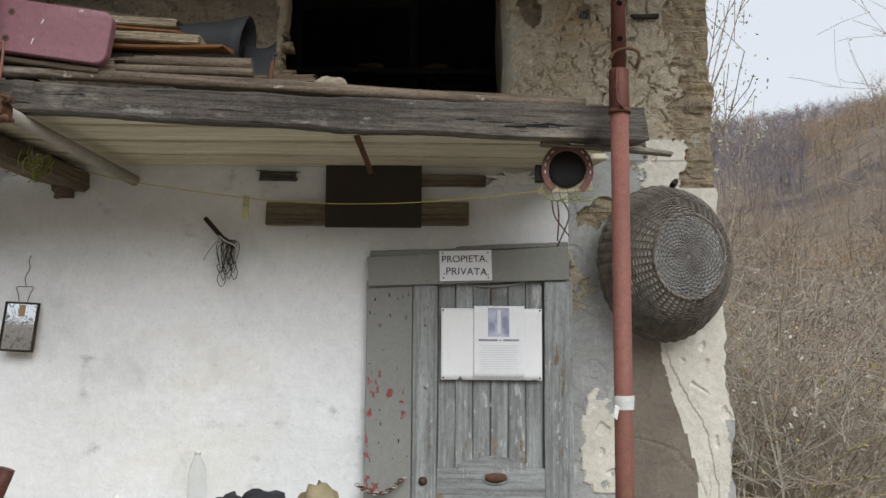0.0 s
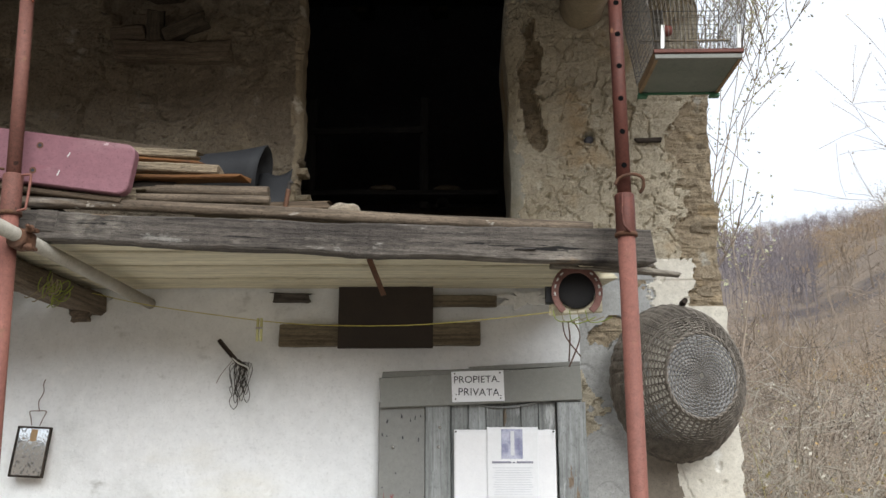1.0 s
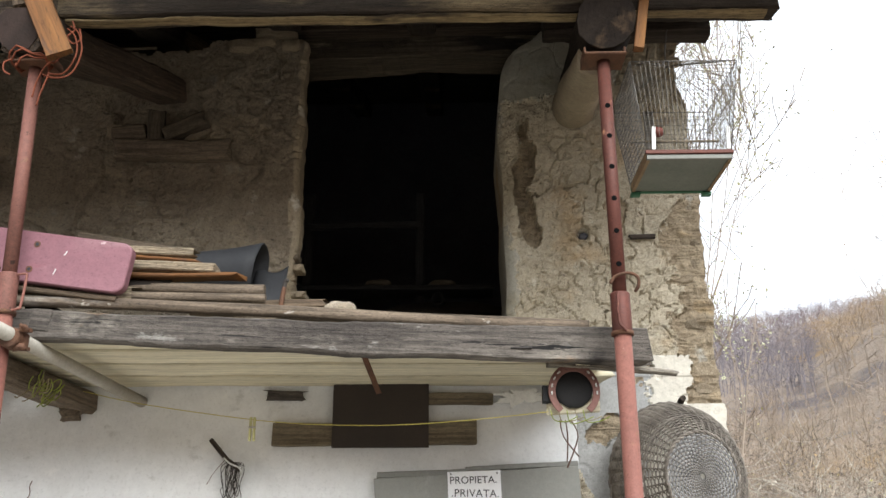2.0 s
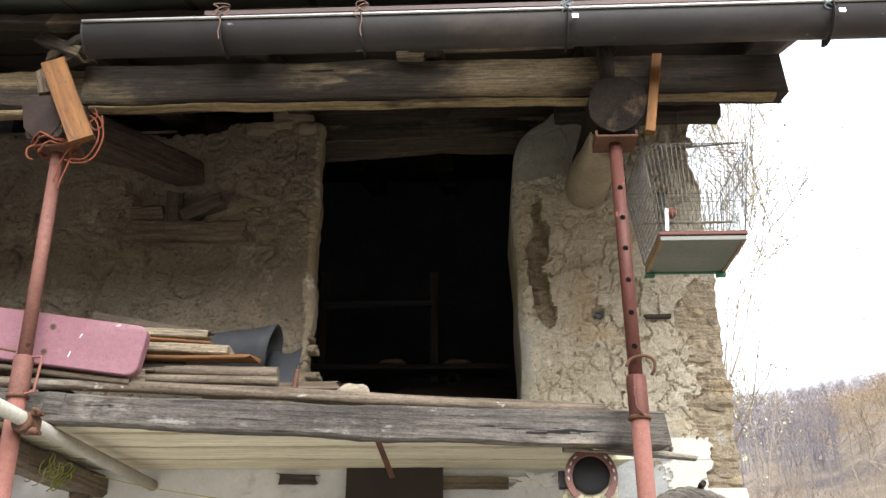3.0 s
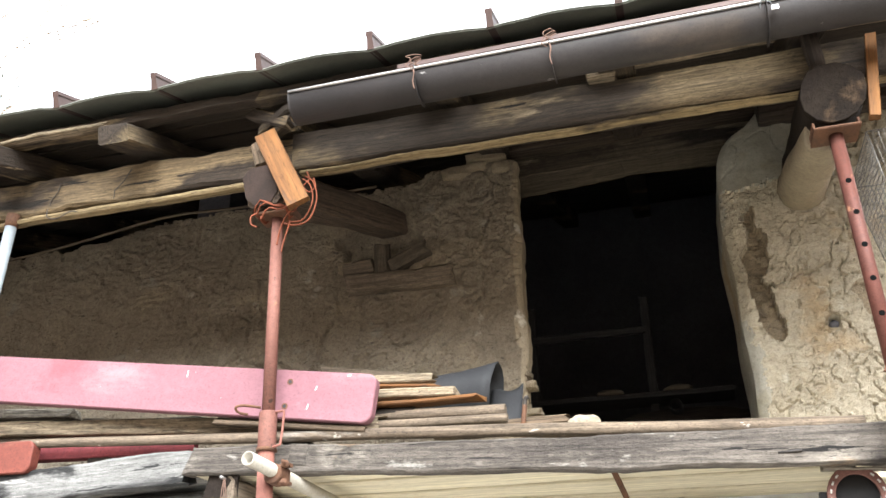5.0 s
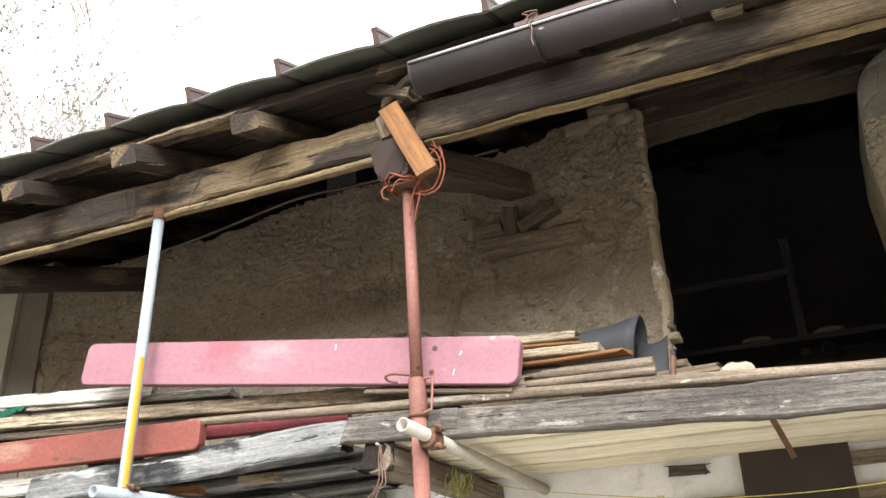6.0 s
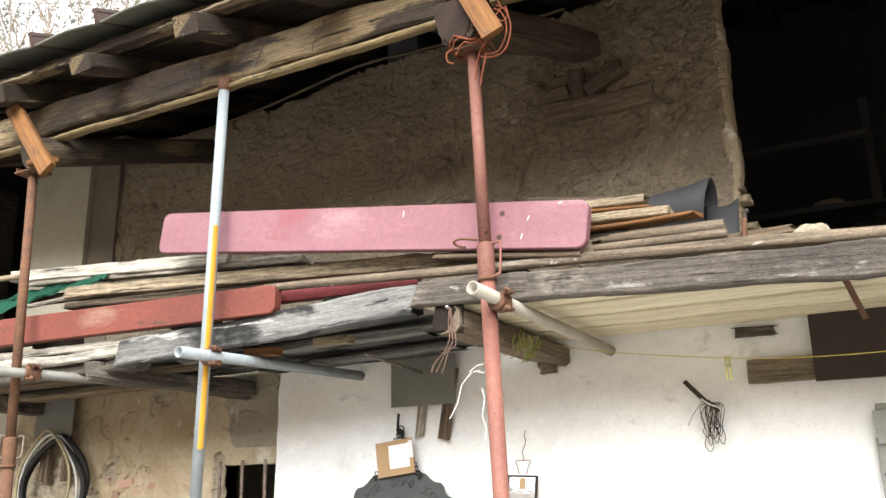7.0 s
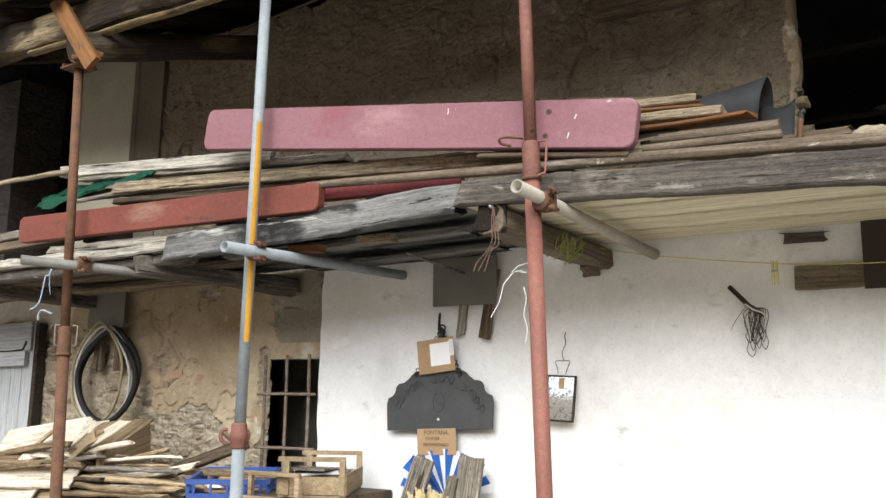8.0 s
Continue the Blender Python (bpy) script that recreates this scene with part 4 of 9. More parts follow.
def pier_skin(x, z):
    """Which coat shows: 0 flaking lime, 1 bare earth and stone, 2 pale jamb render, 3 cement, 4 cream plaster, 5 dark
    brown cement.
    """
    n1, n2, n3 = noise.noise(V((x * 2.2, 1, z * 2.2))), noise.noise(V((x * 7, 2, z * 7))), noise.noise(V((x * 24, 3, z * 24)))
    e = 0.10 * n1 + 0.05 * n2 + 0.025 * n3 + 0.018 * noise.noise(V((x * 60, 4, z * 60)))
    if z > 2.50 + 0.4 * e:
        if x < OPEN_R + 0.050 + 0.8 * e - 0.03 * step(3.0, 3.3, z):
            return 2
        if z > 3.80 + 0.8 * e and x < 0.80 + e:
            return 2
        if (x - 0.385 - 0.45 * e) ** 2 / 0.046 ** 2 + (z - 3.34) ** 2 / 0.27 ** 2 < 1.0 + 2.5 * n2:
            return 1
        if x > 0.98 + 1.1 * e + 0.12 * step(2.9, 3.5, z) or (n2 > 0.47 and n1 > -0.1):
            return 1
        return 0
    if z > 2.12 + 0.5 * e:                  # under the balcony: tan, grey and the first cream
        if x > 1.02 + e and z > 2.3:
            return 1
        if x > 0.86 + e:
            return 4
        return 1 if n2 + 0.4 * n3 > 0.12 else 3
    if x < 0.745 + 0.3 * e:                 # between door and prop
        if abs(z - 1.90 - 0.3 * n2) < 0.075 and n1 + n3 > -0.5:
            return 0
        if ((x - 0.67) / 0.075) ** 2 + ((z - 1.20) / 0.15) ** 2 < 0.9 + 1.6 * n2 + 1.2 * n3 + 4 * n1:
            return 4
        return 3
    edge = 0.93 + 0.14 * step(1.70, 1.0, z) + 0.15 * e
    if z < 1.72 + e and x < edge:
        return 5
    if x > 1.20 + 0.3 * e and abs(z - 1.15) < 0.16:
        return 3
    return 4 if x > 0.92 + e or n2 > 0.1 else 3


PIER_STEP = (0.0, 0.022, -0.004, 0.004, -0.002, 0.003)


def pier_relief(x, z):
    k = pier_skin(x, z)
    p = V((x, 21, z))
    h = PIER_STEP[k] + 0.012 * noise.noise(p * 1.6) + (0.004 if z < 2.42 else 0.0)
    if k == 0:
        h += 0.010 * noise.noise(p * 5) + 0.005 * noise.noise(p * 14) + 0.0042 * trowel(x, z, 3.0, 4.0, 5.5, 2.2) + 0.003 * trowel(x, z, 9.0, 8.0, 12.0, 3.0) + 0.010 * cracks(x, z, 4.0, 6.0, 0.04) * step(-0.1, 0.1, noise.noise(p * 2.2)) + 0.0025 * noise.noise(p * 30) + (0.012 if noise.noise(p * 33) > 0.52 else 0.0)
    elif k == 1:
        h += 0.012 * noise.noise(V((x * 7, 1, z * 20))) + 0.010 * noise.noise(p * 20) + 0.006 * noise.noise(p * 45)
        if z > 2.9 and x < 0.5:
            h += 0.030
    else:
        h += 0.004 * noise.noise(p * 9) + 0.0015 * noise.noise(p * 30) + (0.003 * cracks(x, z, 6.0, 2.2, 0.035) if k != 4 else 0.008 * step(0.40, 0.52, noise.noise(p * 17)))
    h += 0.05 * (1 - step(0.022, 0.034, math.hypot(x - 0.627, z - 3.082) + 0.01 * noise.noise(p * 20)))   # a socket knocked into the pier
    if z > 2.5:                             # rounded arris at the opening
        h += 0.035 * max(0.0, 1 - (x - OPEN_R) / 0.05) ** 2
    return h


wall_pier = wall_sheet("wall_pier", lines(OPEN_R, 1.175, 0.0072, 0.547), lines(0.0, 0.9, 0.03)[:-1] + lines(0.9, 2.42, 0.0072)[:-1] + lines(2.42, 4.2, 0.010), 0.55, pier_relief,
                       lambda x, z: (x > 0.547 or z > 2.42) and z < 4.03 + 0.9 * (x - OPEN_R) + 0.03 * noise.noise(V((x * 9, 2, z * 9))), M_PIER, side=pier_side, pick=pier_skin, others=(M_EARTH, M_JAMB, M_CEMENT, M_CREAM, M_BROWN_CEMENT))
tagged(wall_pier, "crumbling lime rendered stone pier at the house corner", "wall", kind="structure")

# gable wall behind the pier, back and far walls that close the house, floors and loft
PITCH = math.tan(radians(21))
EAVE_Y, EAVE_Z = 2.46, 3.885          # lower edge of the roofing sheet


def roof_z(y):
    return EAVE_Z + (y - EAVE_Y) * PITCH


def sloped_wall(name, x0, x1, y0, y1, z0, material):
    """A wall whose head follows the roof."""
    bm = bmesh.new()
    t = 0.02
    pts = [(y0, z0), (y1, z0), (y1, roof_z(y1) - t), (y0, roof_z(y0) - t)]
    a, b = [bm.verts.new((x0, y, z)) for y, z in pts], [bm.verts.new((x1, y, z)) for y, z in pts]
    bm.faces.new(a)
    bm.faces.new(b[::-1])
    for k in range(4):
        bm.faces.new((a[k], a[(k + 1) % 4], b[(k + 1) % 4], b[k]))
    return tagged(part(name, bm, material), "plain rough rendered wall closing the house", "wall", kind="structure")


sloped_wall("wall_gable", 0.95, 1.15, 4.30, 7.4, 0.0, M_PIER)
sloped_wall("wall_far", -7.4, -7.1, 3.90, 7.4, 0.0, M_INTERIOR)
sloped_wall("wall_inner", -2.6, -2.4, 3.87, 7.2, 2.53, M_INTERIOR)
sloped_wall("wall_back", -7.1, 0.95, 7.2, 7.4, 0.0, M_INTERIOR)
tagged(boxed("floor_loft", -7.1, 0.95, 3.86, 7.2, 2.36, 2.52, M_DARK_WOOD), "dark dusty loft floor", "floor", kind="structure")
tagged(boxed("floor_sill", OPEN_L - 0.05, OPEN_R + 0.05, 3.755, 3.86, 2.42, 2.56, M_MORTAR), "worn mortar sill of the loft opening", "sill", kind="structure")
tagged(boxed("wall_partition", -4.6, -2.4, 4.55, 4.65, 0.0, 2.34, M_JAMB), "dim grey rendered wall behind the barred window", "wall", kind="structure")
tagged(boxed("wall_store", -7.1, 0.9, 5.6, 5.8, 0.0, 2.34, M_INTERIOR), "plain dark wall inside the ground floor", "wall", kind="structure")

# timber lintel over the loft opening
lintel = plank("loft_lintel", (-0.86, 3.96, 4.13), (0.60, 3.96, 4.17), 0.14, 0.19, M_LINTEL, bow=0.02, seed=3, wear=0.016)
tagged(lintel, "dark brown timber lintel over the loft opening", "lintel", kind="structure")
lintel_b = plank("loft_lintel", (-0.84, 3.86, 4.24), (0.50, 3.86, 4.25), 0.07, 0.16, M_DARK_WOOD, seed=4, wear=0.01)
tagged(lintel_b, "dark board above the loft lintel", "lintel", kind="structure")

# render and cement skins
M_FRESH = mat("broken white plaster", (0.84, 0.84, 0.83), (0.74, 0.74, 0.73), 9, 40, 0.9, bump=0.6, depth=0.006, mottle=0.14)
patch("plaster_patch", 0.31, 2.330, 0.19, 0.060, 3.732, M_FRESH, wall_lower, 16, 0.008, 0.8, label="broken white plaster edge")
# smooth pilaster and the dark recess at the upper left
tagged(boxed("wall_pilaster", -5.43, -4.865, 3.70, 3.96, 2.42, 4.1, M_SMOOTH, c=0.01), "smooth pale grey rendered pilaster", "wall", kind="structure")
# The recess gets its shade from this darker brown.
tagged(boxed("wall_recess", -4.92, -4.62, 3.735, 3.96, 2.42, 4.1, M_SHADE_BROWN, c=0.02), "smooth grey render with shade in its colour", "wall", kind="structure")
# The wall end's deep shade is put into its stone colour.
tagged(boxed("wall_end", -7.4, -6.32, 3.80, 4.2, 2.42, 4.1, M_SHADE_STONE, c=0.02), "rough wall end beyond the loft recess, shade in its colour", "wall", kind="structure")

# ---- ground, one sheet to the horizon, with the wooded hill ----


def land(x, y):
    r = math.hypot(x, y - 3)
    hill = 0.0
    if y > 6:
        d = max(0.0, r - 16)
        hill = 138 * (1 - math.exp(-(d / 330.0) ** 1.2)) * min(1.0, (y - 6) / 12) * (0.868 + 0.022 * step(0.30, 0.42, math.atan2(x, y))) * (1 + 0.06 * noise.noise(V((x * 0.008, y * 0.008, 1))))
        hill += 5.5 * math.exp(-((r - 85) / 26) ** 2) * step(0.36, 0.50, math.atan2(x, y))   # a nearer wooded spur
    if y < -8:                              # the slope across the lane
        d = max(0.0, r - 18)
        hill = 56 * (1 - math.exp(-(d / 110.0) ** 1.2)) * min(1.0, (-8 - y) / 14) * (1 + 0.10 * noise.noise(V((x * 0.012, y * 0.012, 4))))
    return hill + 0.05 * noise.noise(V((x * 0.5, y * 0.5, 2))) * (1 if r > 5 else 0.3) - 0.03


radii = [0.0] + [1.2 * 1.13 ** i for i in range(64)]
gv, gf = [(0.0, 2.0, land(0.0, 2.0))], []
for r in radii[1:]:
    for k in range(96):
        a = 2 * math.pi * k / 96
        x, y = r * math.cos(a), 2.0 + r * math.sin(a)
        gv.append((x, y, land(x, y)))
for k in range(96):
    gf.append((0, 1 + k, 1 + (k + 1) % 96))
for i in range(len(radii) - 2):
    for k in range(96):
        a, b = 1 + i * 96 + k, 1 + i * 96 + (k + 1) % 96
        gf.append((a, a + 96, b + 96, b))
tagged(raw("ground", gv, gf, M_GROUND, smooth=True), "earth and dry grass rising to a hill", "ground", kind="structure")
# Unseen slab before the house, added to bounce light up onto it.
tagged(boxed("pavement", -9, 2.2, -6.0, 3.72, -0.04, 0.035, M_YARD_BOUNCE, c=0.02), "unseen pale yard slab that bounces light onto the house", "pavement", kind="structure")

# ---- roof, gutter and the props that hold the eave ----
ROOF_L, ROOF_R = -7.2, 1.50
roof = thing("roof", (-2.9, 4.0, 4.2), "low roof of grey standing seam metal sheets over old rafters", "roof", kind="structure")
def lift(x):
    """The sheets ride higher on the laths towards the far end."""
    return 0.002 + 0.010 * max(0.0, -x)


SEAMS = [-1.486 + 0.469 * i for i in range(-13, 7)]
SEAMS = [s for s in SEAMS if ROOF_L < s < ROOF_R] + [ROOF_R]
for i, (a, b) in enumerate(zip([ROOF_L] + SEAMS, SEAMS)):
    # each sheet sags a little at its lower edge between the seams
    bm = bmesh.new()
    cols, rows = 10, [0, 0.04, 0.2, 0.8, 2.0, 4.95]
    grid = []
    for d in rows:
        row = []
        for k in range(cols + 1):
            f = k / cols
            wave = (0.020 * math.sin(math.pi * f) + 0.006 * noise.noise(V((a * 3 + f * 4, i, d)))) * max(0.0, 1 - d / 0.5)
            row.append(V((a + (b - a) * f, EAVE_Y + d, roof_z(EAVE_Y + d) + lift(a + (b - a) * f) + wave)))
        grid.append(row)
    top = [[bm.verts.new(p) for p in row] for row in grid]
    low = [[bm.verts.new(p - V((0, 0, 0.004))) for p in row] for row in grid]
    for j in range(len(rows) - 1):
        for k in range(cols):
            bm.faces.new((top[j][k], top[j][k + 1], top[j + 1][k + 1], top[j + 1][k]))
            bm.faces.new((low[j][k], low[j + 1][k], low[j + 1][k + 1], low[j][k + 1]))
    for k in range(cols):
        bm.faces.new((top[0][k], low[0][k], low[0][k + 1], top[0][k + 1]))
    # turned-down lip
    lip = [bm.verts.new(p + V((0, 0.003, -0.010))) for p in grid[0]]
    for k in range(cols):
        bm.faces.new((low[0][k], low[0][k + 1], lip[k + 1], lip[k]))
    part("roof_sheet", bm, M_SHEET, roof, smooth=True)
for s in SEAMS:
    bm = bmesh.new()
    prof = [(-0.014, -0.02), (0.014, -0.02), (0.011, 0.030), (0.015, 0.036), (0.013, 0.052), (-0.013, 0.052), (-0.015, 0.036), (-0.011, 0.030)]
    sweep(bm, [(s, EAVE_Y - 0.012 + q, roof_z(EAVE_Y + q) + 0.012 + lift(s)) for q in (0.0, 0.3, 4.9)], prof)
    part("seam", bm, M_SHEET_BROWN, roof)

# boarding under the sheet and the dark purlins behind
for k in range(23):
    y = 2.60 + k * 0.21
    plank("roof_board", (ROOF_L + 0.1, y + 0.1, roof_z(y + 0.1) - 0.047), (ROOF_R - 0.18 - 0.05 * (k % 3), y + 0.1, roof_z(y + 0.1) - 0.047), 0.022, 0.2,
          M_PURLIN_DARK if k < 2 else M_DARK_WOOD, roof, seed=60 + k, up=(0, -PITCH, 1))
RAFTERS = [-6.2, -5.5, -4.85, -4.16, -3.487, -2.78, -2.15, -1.50, -0.82, -0.12, 0.56, 1.18]
for i, x in enumerate(RAFTERS):
    y0, y1 = (2.74 if i == 7 else 2.64 if i in (8, 9) else 2.50) - 0.02 * (i % 3), 7.0
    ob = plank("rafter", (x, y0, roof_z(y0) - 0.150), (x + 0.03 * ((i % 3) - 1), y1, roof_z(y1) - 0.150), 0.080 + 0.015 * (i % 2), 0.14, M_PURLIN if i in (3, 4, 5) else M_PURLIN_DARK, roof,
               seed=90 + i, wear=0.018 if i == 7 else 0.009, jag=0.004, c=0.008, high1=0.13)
for k, (p0, p1, h, w) in enumerate((((-1.615, 2.70, 3.862), (-1.43, 2.63, 3.752), 0.050, 0.06), ((-1.575, 2.70, 3.772), (-1.405, 2.62, 3.800), 0.045, 0.05), ((-1.50, 2.68, 3.742), (-1.41, 2.63, 3.756), 0.030, 0.05))):
    plank("rafter_splinter", p0, p1, h, w, M_PURLIN_DARK if k else M_PURLIN, roof, "broken rafter end", seed=210 + k, wear=0.016, c=0.008, jag=0.03)
# worn fascia boards between the rafter ends and the sheet
for i, (x0, x1, dz) in enumerate([(-6.9, -4.9, -0.045), (-4.95, -3.3, -0.05), (-3.35, -1.5, -0.045), (-1.55, -0.2, -0.05), (-0.25, 1.25, -0.045)]):
    if i < 3:
        plank("eave_lath", (x0 + 0.3, 2.57, EAVE_Z + dz + 0.008), (x0 + 0.9 + 0.1 * i, 2.57, EAVE_Z + dz + 0.016), 0.014, 0.05, M_PALE_PLANK, roof, seed=150 + i, wear=0.012, jag=0.05)
    plank("eave_board", (x0, 2.61, EAVE_Z + dz + 0.04), (x1, 2.61, EAVE_Z + dz + 0.045), 0.05, 0.06, M_PURLIN if i < 3 else M_PURLIN_DARK, roof, seed=130 + i, wear=0.016, jag=0.03)

# the long eave purlin, split along its lower edge
purlin = thing("eave_purlin", (-1.4, 2.80, 3.56), "long split and weathered eave purlin", "beam", kind="structure")
plank("beam", (-6.6, 2.81, 3.685), (-1.45, 2.81, 3.680), 0.17, 0.11, M_PURLIN, purlin, seed=31, wear=0.022, c=0.012, bow=0.012, jag=0.03)
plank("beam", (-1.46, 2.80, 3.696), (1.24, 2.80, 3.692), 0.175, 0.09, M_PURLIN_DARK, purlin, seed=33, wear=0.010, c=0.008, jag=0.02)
plank("splinter", (-4.6, 2.775, 3.572), (-1.55, 2.775, 3.578), 0.024, 0.05, M_SPLIT, purlin, "pale split edge", seed=32, wear=0.008, c=0.009, bow=-0.012)
plank("splinter", (-1.42, 2.775, 3.588), (0.52, 2.775, 3.590), 0.016, 0.045, M_SPLIT, purlin, "pale split edge", seed=35, wear=0.010, c=0.008)
plank("splinter", (0.66, 2.775, 3.590), (1.20, 2.775, 3.600), 0.020, 0.045, M_SPLIT, purlin, "pale split edge", seed=37, wear=0.010, c=0.008)
plank("post_stub", (0.572, 2.72, 3.585), (0.565, 2.72, 3.80), 0.045, 0.05, M_DARK_WOOD, purlin, seed=38, wear=0.006, up=(0, -1, 0))
for k, (xa, xb, zz) in enumerate(((0.50, 1.02, 3.815), (0.62, 1.16, 3.835), (-0.1, 0.45, 3.80))):
    plank("lath", (xa, 2.70, zz), (xb, 2.71, zz + 0.012), 0.018, 0.06, M_PALE_PLANK if k != 1 else M_PURLIN, purlin, seed=160 + k, wear=0.008, jag=0.03)
plank("block", (-0.235, 2.735, 3.795), (-0.128, 2.735, 3.797), 0.050, 0.07, M_PALE_PLANK, purlin, "pale timber block under the gutter", seed=39, wear=0.004)
wall_plate = plank("wall_plate", (0.45, 3.44, 3.97), (1.20, 3.44, 3.97), 0.12, 0.10, M_DARK_WOOD, seed=36, wear=0.015, c=0.02)
tagged(wall_plate, "short dark beam end under the eave", "beam", kind="structure")
# corbel logs from the wall to the props
M_LOG_BROWN = mat("smoky brown log", (0.135, 0.096, 0.068), (0.058, 0.042, 0.031), 4, 60, 0.85, bump=1.0, depth=0.01, stretch=(0.15, 1, 1), mottle=0.45, spots=[((0.24, 0.18, 0.12), 3, 0.6, 0.1, (0.3, 1, 1))])
M_LOG_END = mat("dark brown end grain", (0.050, 0.032, 0.026), (0.026, 0.018, 0.015), 9, 60, 0.9, bump=0.5, depth=0.004, mottle=0.3)
CORBELS = [(0.587, 0.106, 3.500, 0.64), (-1.535, 0.085, 3.49, -1.27), (-4.06, 0.08, 3.46, -3.80)]
for i, (x, r, z, xb) in enumerate(CORBELS):
    if i == 1:
        c = plank("corbel_log", (x, 2.66, z), (xb - 0.085, 3.74, z + 0.347), 0.160, 0.15, M_LOG_BROWN, seed=i + 2, wear=0.012, c=0.014, jag=0.004, high1=0.115)
    else:
        c = log("corbel_log", (x, 2.66, z), (xb, 3.72, z + 0.335), r, r * 0.92, M_PURLIN_DARK if i else M_CHAR, seed=i + 2, lump=0.10)
    if i == 1:
        plank("end_grain", (x, 2.648, z - 0.003), (x + 0.002, 2.668, z + 0.004), 0.150, 0.145, M_LOG_END, c, "charred end grain", seed=9, wear=0.008, c=0.034, jag=0.002)
    tagged(c, "dark round log end bearing the eave purlin", "beam", "corbel logs", "structure")
    packer = plank("packing_block", (x - 0.06, 2.80, z + r + 0.01), (x + 0.07, 2.80, z + r + 0.005), 0.04, 0.12, M_OLD_WOOD, seed=i + 40)
    tagged(packer, "old timber packer between log and purlin", "block")
# lime render lump under the right-hand log
lump = log("wall_corbel", (0.573, 2.86, 3.475), (0.612, 3.76, 3.735), 0.072, 0.108, M_CORBEL, seed=4, lump=0.14, n=18)
tagged(lump, "rounded lump of pale render under a beam end", "wall", kind="structure")

# thin wire wound round the purlin
for i, x in enumerate((-3.02, -2.985, -2.62, -2.28)):
    pts = [(x + 0.02 * math.sin(a * 2 + i) + 0.03 * (math.sin(a) > 0) * i / 3, 2.81 + 0.068 * math.cos(a), 3.682 + 0.105 * math.sin(a)) for a in [2 * math.pi * q / 16 for q in range(16)]]
    tube("wire_loop", pts, 0.0022, M_DARK_WIRE, purlin, "thin wire wound round the beam", n=5, up=(1, 0, 0), closed=True)
tube("wire_end", [(-2.62, 2.745, 3.60), (-2.60, 2.73, 3.55), (-2.55, 2.73, 3.535), (-2.49, 2.73, 3.56), (-2.45, 2.73, 3.555)], 0.0022, M_DARK_WIRE, purlin, n=5)
# curled corner of the last sheet
bm = bmesh.new()
rows_c = [[bm.verts.new((1.27 + 0.30 * i / 8, 2.435 + 0.16 * j / 5, 3.925 + 0.012 * i / 8 + 0.05 * (j / 5) ** 1.5 + 0.035 * (i / 8) ** 3 * (1 - j / 5))) for i in range(9)] for j in range(6)]
for j in range(5):
    for i in range(8):
        bm.faces.new((rows_c[j][i], rows_c[j][i + 1], rows_c[j + 1][i + 1], rows_c[j + 1][i]))
curl = part("corner_sheet", bm, M_CORNER_SHEET, roof, "pale curled sheet corner", smooth=True)
curl.modifiers.new("thickness", "SOLIDIFY").thickness = 0.003

# gutter
gutter = thing("gutter", (0.1, 2.36, 3.66), "dark brown half round gutter tied up with wire", "gutter")
bm = bmesh.new()
G = 0.078
prof = [(-G * math.cos(math.pi * i / 16), -G * math.sin(math.pi * i / 16) * 1.05) for i in range(17)]
prof_in = [((G - 0.004) * math.cos(math.pi * i / 16), -(G - 0.004) * math.sin(math.pi * i / 16) * 1.05) for i in range(17)]
sweep(bm, [(-1.33, 2.50, 3.725), (-0.3, 2.50, 3.731), (0.6, 2.50, 3.738), (1.9, 2.50, 3.748)], prof + prof_in)
part("channel", bm, M_GUTTER, gutter, smooth=True)
tube("rim", [(-1.33, 2.418, 3.728), (-0.3, 2.418, 3.734), (0.6, 2.418, 3.741), (1.9, 2.418, 3.751)], 0.0060, M_BRIGHT, gutter, "bare bright rolled rim", 8)
bm = bmesh.new()
sweep(bm, [(-1.334, 2.50, 3.725), (-1.327, 2.50, 3.725)], [(-G * math.cos(math.pi * i / 16), -G * math.sin(math.pi * i / 16) * 1.05) for i in range(17)])
part("end_cap", bm, M_GUTTER, gutter)
CLIPS = [(-0.83, "M"), (-0.33, "M"), (0.395, "B"), (1.31, "B")]
for i, (x, kind_) in enumerate(CLIPS):
    bm = bmesh.new()
    arc = [(x, 2.50 - (G + 0.003) * math.cos(a), 3.73 - (G + 0.003) * 1.05 * math.sin(a)) for a in [math.pi * k / 12 for k in range(-1, 10)]]
    sweep(bm, arc, slab(0.026, 0.003, 0.0008), up=(1, 0, 0.01))
    clip_ = part("bracket", bm, M_GUTTER, gutter)
    if kind_ == "B":
        boxed("clip", x + 0.012, x + 0.034, 2.408, 2.413, 3.690, 3.708, M_BRIGHT, gutter, "small bright clip", c=0.001)
    rng = random.Random(i + 5)
    for k in range(3):
        pts = [(x + 0.02 * math.sin(a * 2 + k) + 0.012 * rng.uniform(-1, 1), 2.432 - 0.022 * math.sin(a) - 0.004 * k, 3.745 + 0.028 * math.cos(a) + 0.01 * k) for a in [2 * math.pi * q / 12 for q in range(12)]]
        tube("wire_tie", pts, 0.0019, M_WIRE if i < 2 else M_GALV, gutter, n=5, closed=True)
    if i < 2:
        tube("wire_tie", [(x - 0.005, 2.415, 3.735), (x + 0.004, 2.405, 3.70), (x - 0.002, 2.41, 3.665), (x + 0.003, 2.415, 3.635)], 0.0026, M_WIRE, gutter, n=5)
plank("flashing", (-0.92, 2.50, 3.815), (1.5, 2.50, 3.832), 0.026, 0.012, M_SHEET_BROWN, gutter, "brown ribbed flashing strip", seed=2, wear=0.001, jag=0.002)

